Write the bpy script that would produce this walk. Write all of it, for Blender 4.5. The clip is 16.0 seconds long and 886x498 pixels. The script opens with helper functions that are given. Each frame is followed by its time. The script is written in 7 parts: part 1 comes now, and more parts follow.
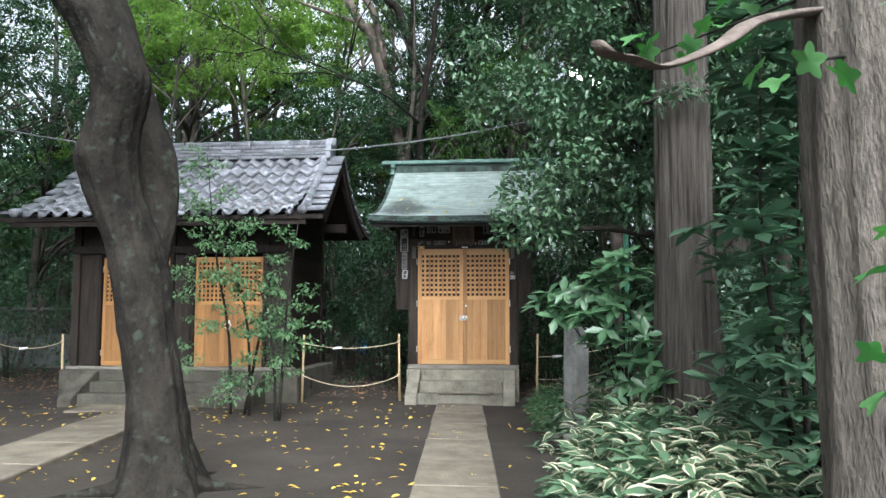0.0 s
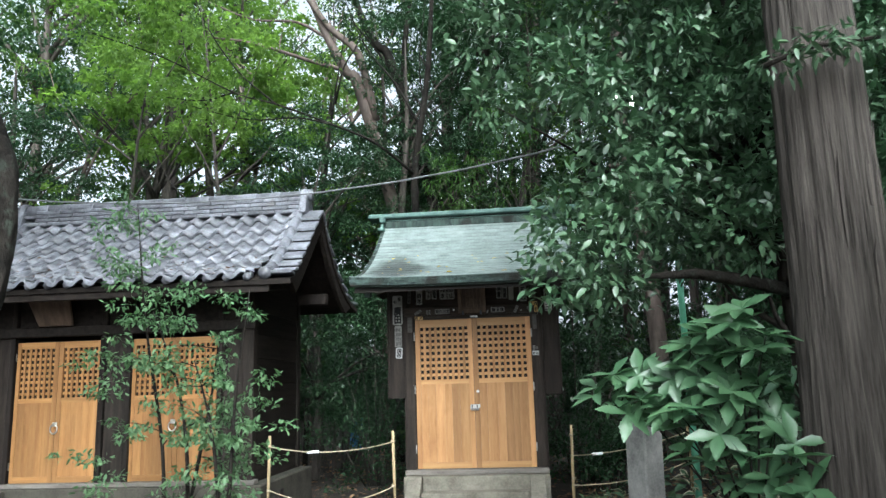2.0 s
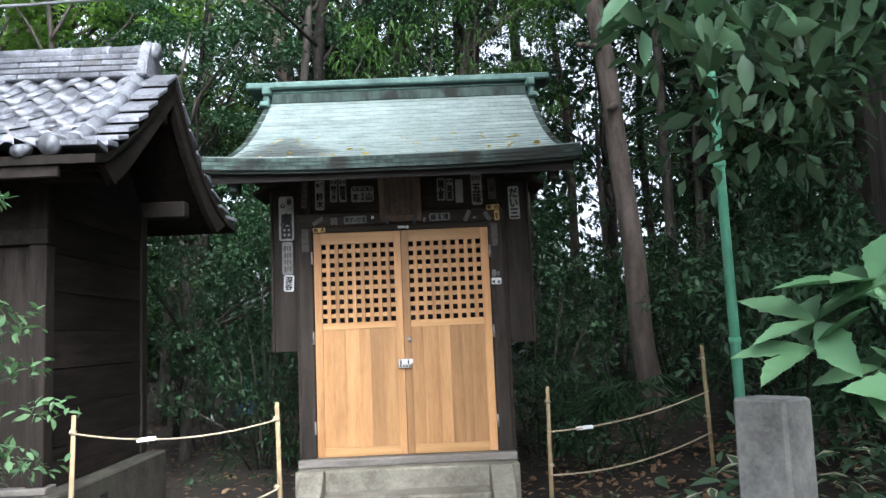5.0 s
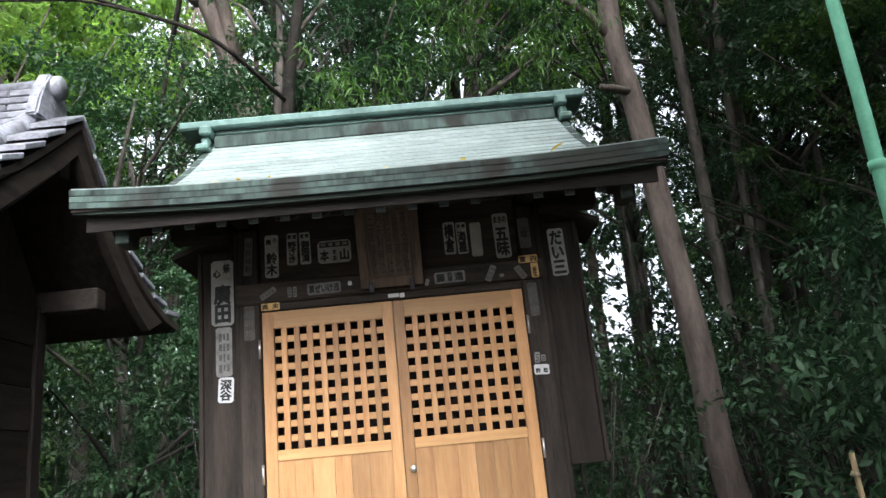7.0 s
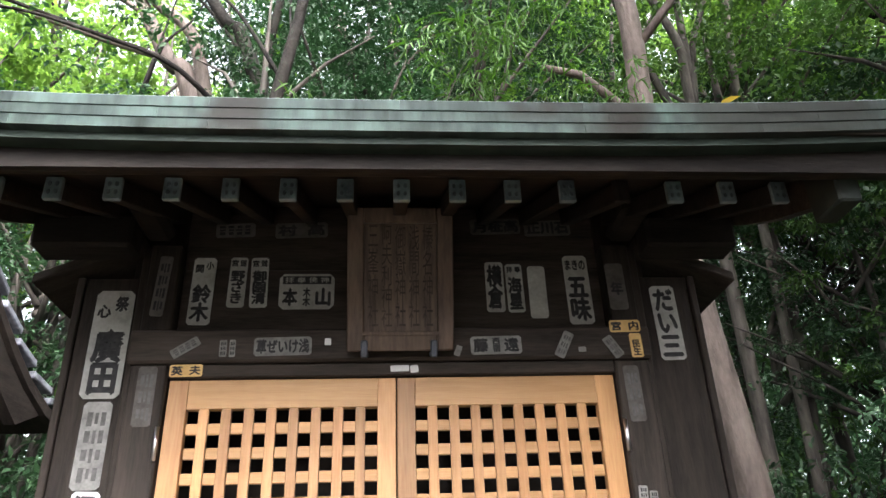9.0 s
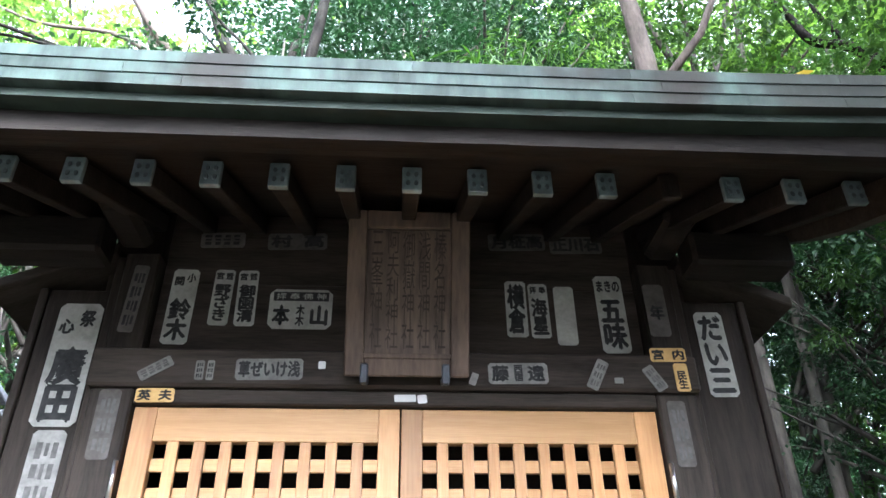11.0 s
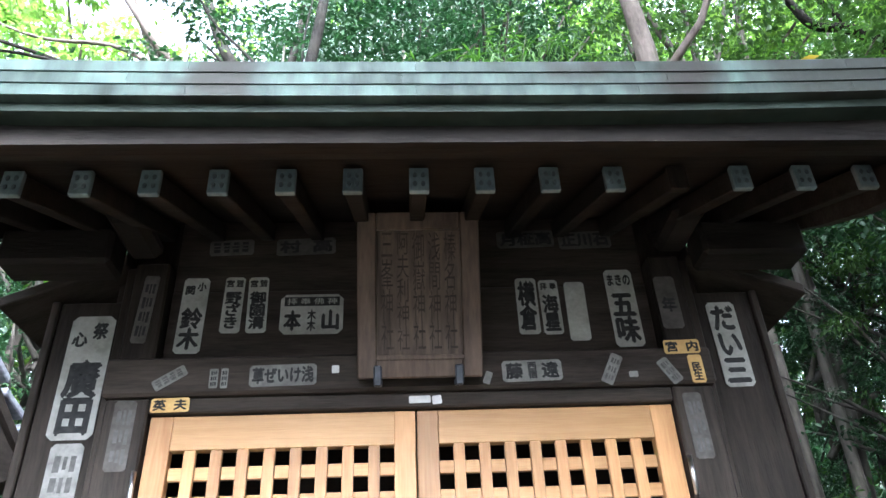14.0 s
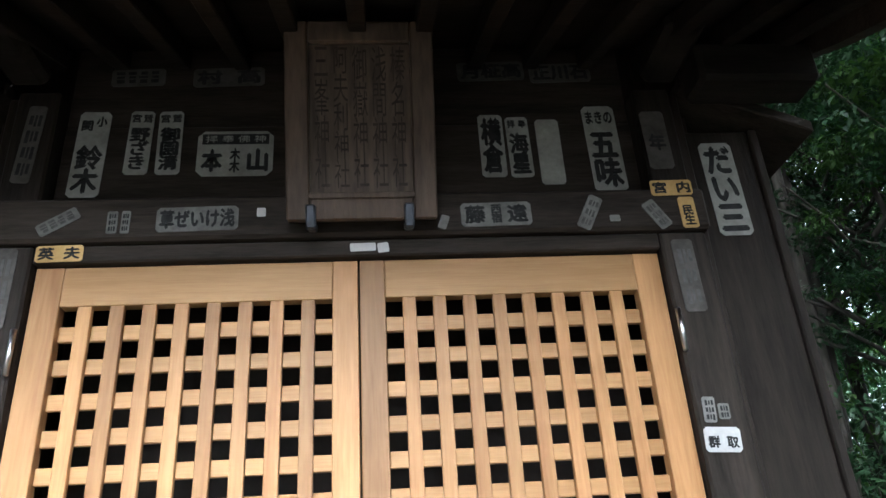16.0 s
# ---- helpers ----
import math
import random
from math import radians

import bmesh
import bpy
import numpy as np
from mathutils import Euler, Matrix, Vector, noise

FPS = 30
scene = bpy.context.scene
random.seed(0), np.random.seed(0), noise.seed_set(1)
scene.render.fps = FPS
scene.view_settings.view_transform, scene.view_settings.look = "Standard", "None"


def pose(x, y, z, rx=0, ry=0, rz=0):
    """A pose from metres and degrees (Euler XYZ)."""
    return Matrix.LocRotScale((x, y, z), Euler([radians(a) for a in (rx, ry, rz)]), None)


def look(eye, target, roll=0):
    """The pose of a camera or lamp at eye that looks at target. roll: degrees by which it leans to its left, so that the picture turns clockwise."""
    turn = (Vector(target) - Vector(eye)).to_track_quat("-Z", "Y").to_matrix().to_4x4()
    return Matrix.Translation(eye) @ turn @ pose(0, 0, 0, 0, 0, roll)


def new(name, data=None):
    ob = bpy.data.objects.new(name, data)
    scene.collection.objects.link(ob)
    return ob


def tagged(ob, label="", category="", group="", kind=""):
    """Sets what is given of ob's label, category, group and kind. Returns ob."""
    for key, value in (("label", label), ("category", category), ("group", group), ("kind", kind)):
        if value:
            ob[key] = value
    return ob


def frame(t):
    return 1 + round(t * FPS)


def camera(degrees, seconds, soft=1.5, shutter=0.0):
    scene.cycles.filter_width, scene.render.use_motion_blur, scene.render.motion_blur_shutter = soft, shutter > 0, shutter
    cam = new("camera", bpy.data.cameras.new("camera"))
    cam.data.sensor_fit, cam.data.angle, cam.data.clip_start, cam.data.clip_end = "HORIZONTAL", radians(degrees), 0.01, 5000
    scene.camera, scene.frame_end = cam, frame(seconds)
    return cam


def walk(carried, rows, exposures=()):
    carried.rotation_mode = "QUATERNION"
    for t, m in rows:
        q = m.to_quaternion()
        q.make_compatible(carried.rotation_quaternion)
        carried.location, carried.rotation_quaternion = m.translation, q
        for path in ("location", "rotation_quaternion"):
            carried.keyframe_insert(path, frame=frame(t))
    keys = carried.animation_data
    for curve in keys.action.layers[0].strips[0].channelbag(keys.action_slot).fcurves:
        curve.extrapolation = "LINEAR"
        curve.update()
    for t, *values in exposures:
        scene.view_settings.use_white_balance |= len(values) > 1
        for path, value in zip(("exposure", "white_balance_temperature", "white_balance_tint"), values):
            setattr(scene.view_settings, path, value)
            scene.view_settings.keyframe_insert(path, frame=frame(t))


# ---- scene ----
cam = camera(61.7, 16.0)
PATH = [
    (0, (0.514, 0.151, 1.371), (0.317, 2.135, 1.534), -0.0),
    (0.5, (0.517, 0.742, 1.498), (0.22, 2.715, 1.631), 3.8),
    (1, (0.509, 1.435, 1.579), (0.137, 3.378, 1.876), -1.0),
    (1.5, (0.402, 2.026, 1.454), (0.049, 3.931, 1.951), 3.4),
    (2, (0.252, 2.519, 1.478), (0.06, 4.475, 1.847), -1.7),
    (2.5, (0.142, 3.081, 1.489), (-0.013, 5.037, 1.875), -0.5),
    (3, (0.095, 3.614, 1.49), (0.061, 5.587, 1.816), -1.3),
    (3.5, (0.104, 4.126, 1.521), (0.122, 6.118, 1.698), -1.5),
    (4, (0.065, 4.633, 1.507), (0.121, 6.623, 1.703), -2.2),
    (6.5, (-0.152, 7.279, 1.421), (-0.188, 9.237, 1.827), -3.2),
    (7, (-0.101, 7.749, 1.489), (-0.059, 9.677, 2.019), -5.6),
    (7.5, (-0.208, 8.24, 1.503), (-0.12, 10.151, 2.086), -6.1),
    (8, (-0.246, 8.7, 1.575), (-0.01, 10.54, 2.322), -6.1),
    (8.5, (-0.304, 9.127, 1.628), (-0.149, 10.959, 2.416), -3.1),
    (9, (-0.352, 9.419, 1.61), (-0.2, 11.199, 2.509), -2.2),
    (11.5, (-0.343, 9.78, 1.628), (-0.222, 11.47, 2.691), -0.6),
    (12, (-0.349, 9.774, 1.628), (-0.228, 11.453, 2.708), -0.5),
    (12.5, (-0.354, 9.778, 1.628), (-0.233, 11.462, 2.699), -0.7),
    (13, (-0.354, 9.785, 1.627), (-0.232, 11.475, 2.69), -1.3),
    (13.5, (-0.344, 9.786, 1.625), (-0.229, 11.481, 2.68), -2.2),
    (14, (-0.351, 9.78, 1.63), (-0.242, 11.481, 2.676), -2.7),
    (14.5, (-0.364, 9.778, 1.632), (-0.273, 11.478, 2.681), -2.6),
    (15, (-0.364, 9.799, 1.643), (-0.269, 11.535, 2.633), -5.6),
    (15.5, (-0.34, 9.915, 1.63), (-0.185, 11.687, 2.543), -5.1),
    (16, (-0.278, 10.178, 1.601), (-0.099, 11.979, 2.453), -3.8),
]
EXPOSURES = [(0, 0.4, 5850, 5), (1.5, 0.4, 5850, 2), (3, 0.55, 5700, 6), (4, 0.62, 5750, 8), (6.5, 0.92, 5800, 8), (7, 0.95, 6100, 10), (8, 1.2, 6300, 10), (9, 1.85, 6250, 13), (11.5, 2.55, 5500, 9), (14.5, 2.55, 5500, 8), (15.2, 2.45, 5450, 4), (15.5, 2.3, 5350, 2), (16, 1.6, 5600, 5)]
walk(cam, [(t, look(eye, target, roll)) for t, eye, target, roll in PATH], EXPOSURES)

# ---- light ----
SUN_EL, SUN_ROT = 45.0, 165.0
world = bpy.data.worlds.new("overcast_sky")
scene.world = world
world.use_nodes = True
wn = world.node_tree
sky = wn.nodes.new("ShaderNodeTexSky")
sky.sky_type = "NISHITA"
sky.sun_disc = False
sky.sun_elevation, sky.sun_rotation = radians(SUN_EL), radians(SUN_ROT)
sky.air_density, sky.dust_density, sky.ozone_density = 0.5, 8.0, 1.0
grey = wn.nodes.new("ShaderNodeHueSaturation")
grey.inputs["Saturation"].default_value = 0.25
grey.inputs["Value"].default_value = 3.6
wn.links.new(sky.outputs[0], grey.inputs["Color"])
wn.links.new(grey.outputs[0], wn.nodes["Background"].inputs[0])
wn.nodes["Background"].inputs[1].default_value = 0.15
sun = new("sun", bpy.data.lights.new("sun", "SUN"))
sun.data.energy, sun.data.angle, sun.data.color = 0.9, radians(45), (1.0, 0.985, 0.96)
az = radians(SUN_ROT)
sun.matrix_world = look((0, 0, 0), (-math.sin(az) * math.cos(radians(SUN_EL)), -math.cos(az) * math.cos(radians(SUN_EL)), -math.sin(radians(SUN_EL))))


# ---- materials ----
def surface(name, dark, light, scale=6.0, rough=0.7, bump=0.3, stretch=(1, 1, 1), metal=0.0, fine=60.0, vary=0.0, island=0.0, spots=None, spec=0.22):
    """Two-scale noise between two colours, with fine relief. vary: brightness change from object to object; island: from piece to piece of one mesh."""
    m = bpy.data.materials.new(name)
    m.use_nodes = True
    n, l = m.node_tree.nodes, m.node_tree.links
    b = n["Principled BSDF"]
    tc = n.new("ShaderNodeTexCoord")
    mp = n.new("ShaderNodeMapping")
    mp.inputs["Scale"].default_value = stretch
    l.new(tc.outputs["Object"], mp.inputs[0])
    if vary:
        oi = n.new("ShaderNodeObjectInfo")
        cm = n.new("ShaderNodeCombineXYZ")
        mu = n.new("ShaderNodeMath"); mu.operation = "MULTIPLY"; mu.inputs[1].default_value = 37.0
        l.new(oi.outputs["Random"], mu.inputs[0])
        for i in range(3):
            l.new(mu.outputs[0], cm.inputs[i])
        l.new(cm.outputs[0], mp.inputs["Location"])
    big = n.new("ShaderNodeTexNoise"); big.inputs["Scale"].default_value = scale; big.inputs["Detail"].default_value = 6; big.inputs["Roughness"].default_value = 0.65
    small = n.new("ShaderNodeTexNoise"); small.inputs["Scale"].default_value = fine; small.inputs["Detail"].default_value = 4
    l.new(mp.outputs[0], big.inputs["Vector"]); l.new(mp.outputs[0], small.inputs["Vector"])
    mix = n.new("ShaderNodeMath"); mix.operation = "MULTIPLY_ADD"; mix.inputs[1].default_value = 0.35
    sub = n.new("ShaderNodeMath"); sub.operation = "SUBTRACT"; sub.inputs[1].default_value = 0.175
    l.new(big.outputs["Fac"], sub.inputs[0])
    l.new(small.outputs["Fac"], mix.inputs[0]); l.new(sub.outputs[0], mix.inputs[2])
    ramp = n.new("ShaderNodeValToRGB")
    ramp.color_ramp.elements[0].position, ramp.color_ramp.elements[1].position = 0.3, 0.7
    ramp.color_ramp.elements[0].color, ramp.color_ramp.elements[1].color = (*dark, 1), (*light, 1)
    l.new(mix.outputs[0], ramp.inputs[0])
    col = ramp.outputs[0]
    if spots:
        sn = n.new("ShaderNodeTexNoise"); sn.inputs["Scale"].default_value = spots[1]; sn.inputs["Detail"].default_value = 5
        l.new(tc.outputs["Object"], sn.inputs["Vector"])
        sr = n.new("ShaderNodeValToRGB"); sr.color_ramp.elements[0].position, sr.color_ramp.elements[1].position = spots[2], spots[2] + 0.1
        l.new(sn.outputs["Fac"], sr.inputs[0])
        mx = n.new("ShaderNodeMix"); mx.data_type = "RGBA"
        l.new(sr.outputs[0], mx.inputs["Factor"]); l.new(col, mx.inputs["A"]); mx.inputs["B"].default_value = (*spots[0], 1)
        col = mx.outputs["Result"]
    if vary or island:
        hs = n.new("ShaderNodeHueSaturation")
        mr = n.new("ShaderNodeMapRange"); mr.inputs["To Min"].default_value, mr.inputs["To Max"].default_value = 1 - (vary or island), 1 + (vary or island)
        if vary:
            l.new(oi.outputs["Random"], mr.inputs["Value"])
        else:
            ge = n.new("ShaderNodeNewGeometry"); l.new(ge.outputs["Random Per Island"], mr.inputs["Value"])
        l.new(mr.outputs[0], hs.inputs["Value"]); l.new(col, hs.inputs["Color"])
        col = hs.outputs[0]
    l.new(col, b.inputs["Base Color"])
    b.inputs["Roughness"].default_value, b.inputs["Metallic"].default_value = rough, metal
    b.inputs["Specular IOR Level"].default_value = spec
    bp = n.new("ShaderNodeBump"); bp.inputs["Strength"].default_value = bump; bp.inputs["Distance"].default_value = 0.01
    l.new(mix.outputs[0], bp.inputs["Height"]); l.new(bp.outputs[0], b.inputs["Normal"])
    return m


def leafy(name, dark, light, rough=0.45, through_light=0.35, edge=None, hue=0.02, vary=False):
    """Leaf material: colour from leaf to leaf, some light through the blade."""
    m = bpy.data.materials.new(name)
    m.use_nodes = True
    n, l = m.node_tree.nodes, m.node_tree.links
    b = n["Principled BSDF"]
    if vary:
        rnd = n.new("ShaderNodeObjectInfo").outputs["Random"]
    else:
        rnd = n.new("ShaderNodeNewGeometry").outputs["Random Per Island"]
    ramp = n.new("ShaderNodeValToRGB")
    ramp.color_ramp.elements[0].color, ramp.color_ramp.elements[1].color = (*dark, 1), (*light, 1)
    tc = n.new("ShaderNodeTexCoord")
    ns = n.new("ShaderNodeTexNoise"); ns.inputs["Scale"].default_value = 0.9; ns.inputs["Detail"].default_value = 3
    l.new(tc.outputs["Object"], ns.inputs["Vector"])
    ad = n.new("ShaderNodeMath"); ad.operation = "MULTIPLY_ADD"; ad.inputs[1].default_value = 0.38
    sb = n.new("ShaderNodeMath"); sb.operation = "MULTIPLY"; sb.inputs[1].default_value = 0.68
    l.new(ns.outputs["Fac"], sb.inputs[0]); l.new(rnd, ad.inputs[0]); l.new(sb.outputs[0], ad.inputs[2])
    l.new(ad.outputs[0], ramp.inputs[0])
    col = ramp.outputs[0]
    if edge:
        uv = n.new("ShaderNodeUVMap")
        sp = n.new("ShaderNodeSeparateXYZ"); l.new(uv.outputs[0], sp.inputs[0])
        er = n.new("ShaderNodeValToRGB"); er.color_ramp.elements[0].position, er.color_ramp.elements[1].position = edge[1], edge[1] + 0.06
        l.new(sp.outputs["X"], er.inputs[0])
        mx = n.new("ShaderNodeMix"); mx.data_type = "RGBA"
        l.new(er.outputs[0], mx.inputs["Factor"]); l.new(col, mx.inputs["A"]); mx.inputs["B"].default_value = (*edge[0], 1)
        col = mx.outputs["Result"]
    l.new(col, b.inputs["Base Color"])
    b.inputs["Roughness"].default_value = rough
    b.inputs["Specular IOR Level"].default_value = 0.25
    deep = n.new("ShaderNodeHueSaturation"); deep.inputs["Saturation"].default_value = 1.25
    l.new(col, deep.inputs["Color"])
    tr = n.new("ShaderNodeBsdfTranslucent"); l.new(deep.outputs[0], tr.inputs["Color"])
    ms = n.new("ShaderNodeMixShader"); ms.inputs[0].default_value = through_light
    out = n["Material Output"]
    l.new(b.outputs[0], ms.inputs[1]); l.new(tr.outputs[0], ms.inputs[2]); l.new(ms.outputs[0], out.inputs[0])
    return m


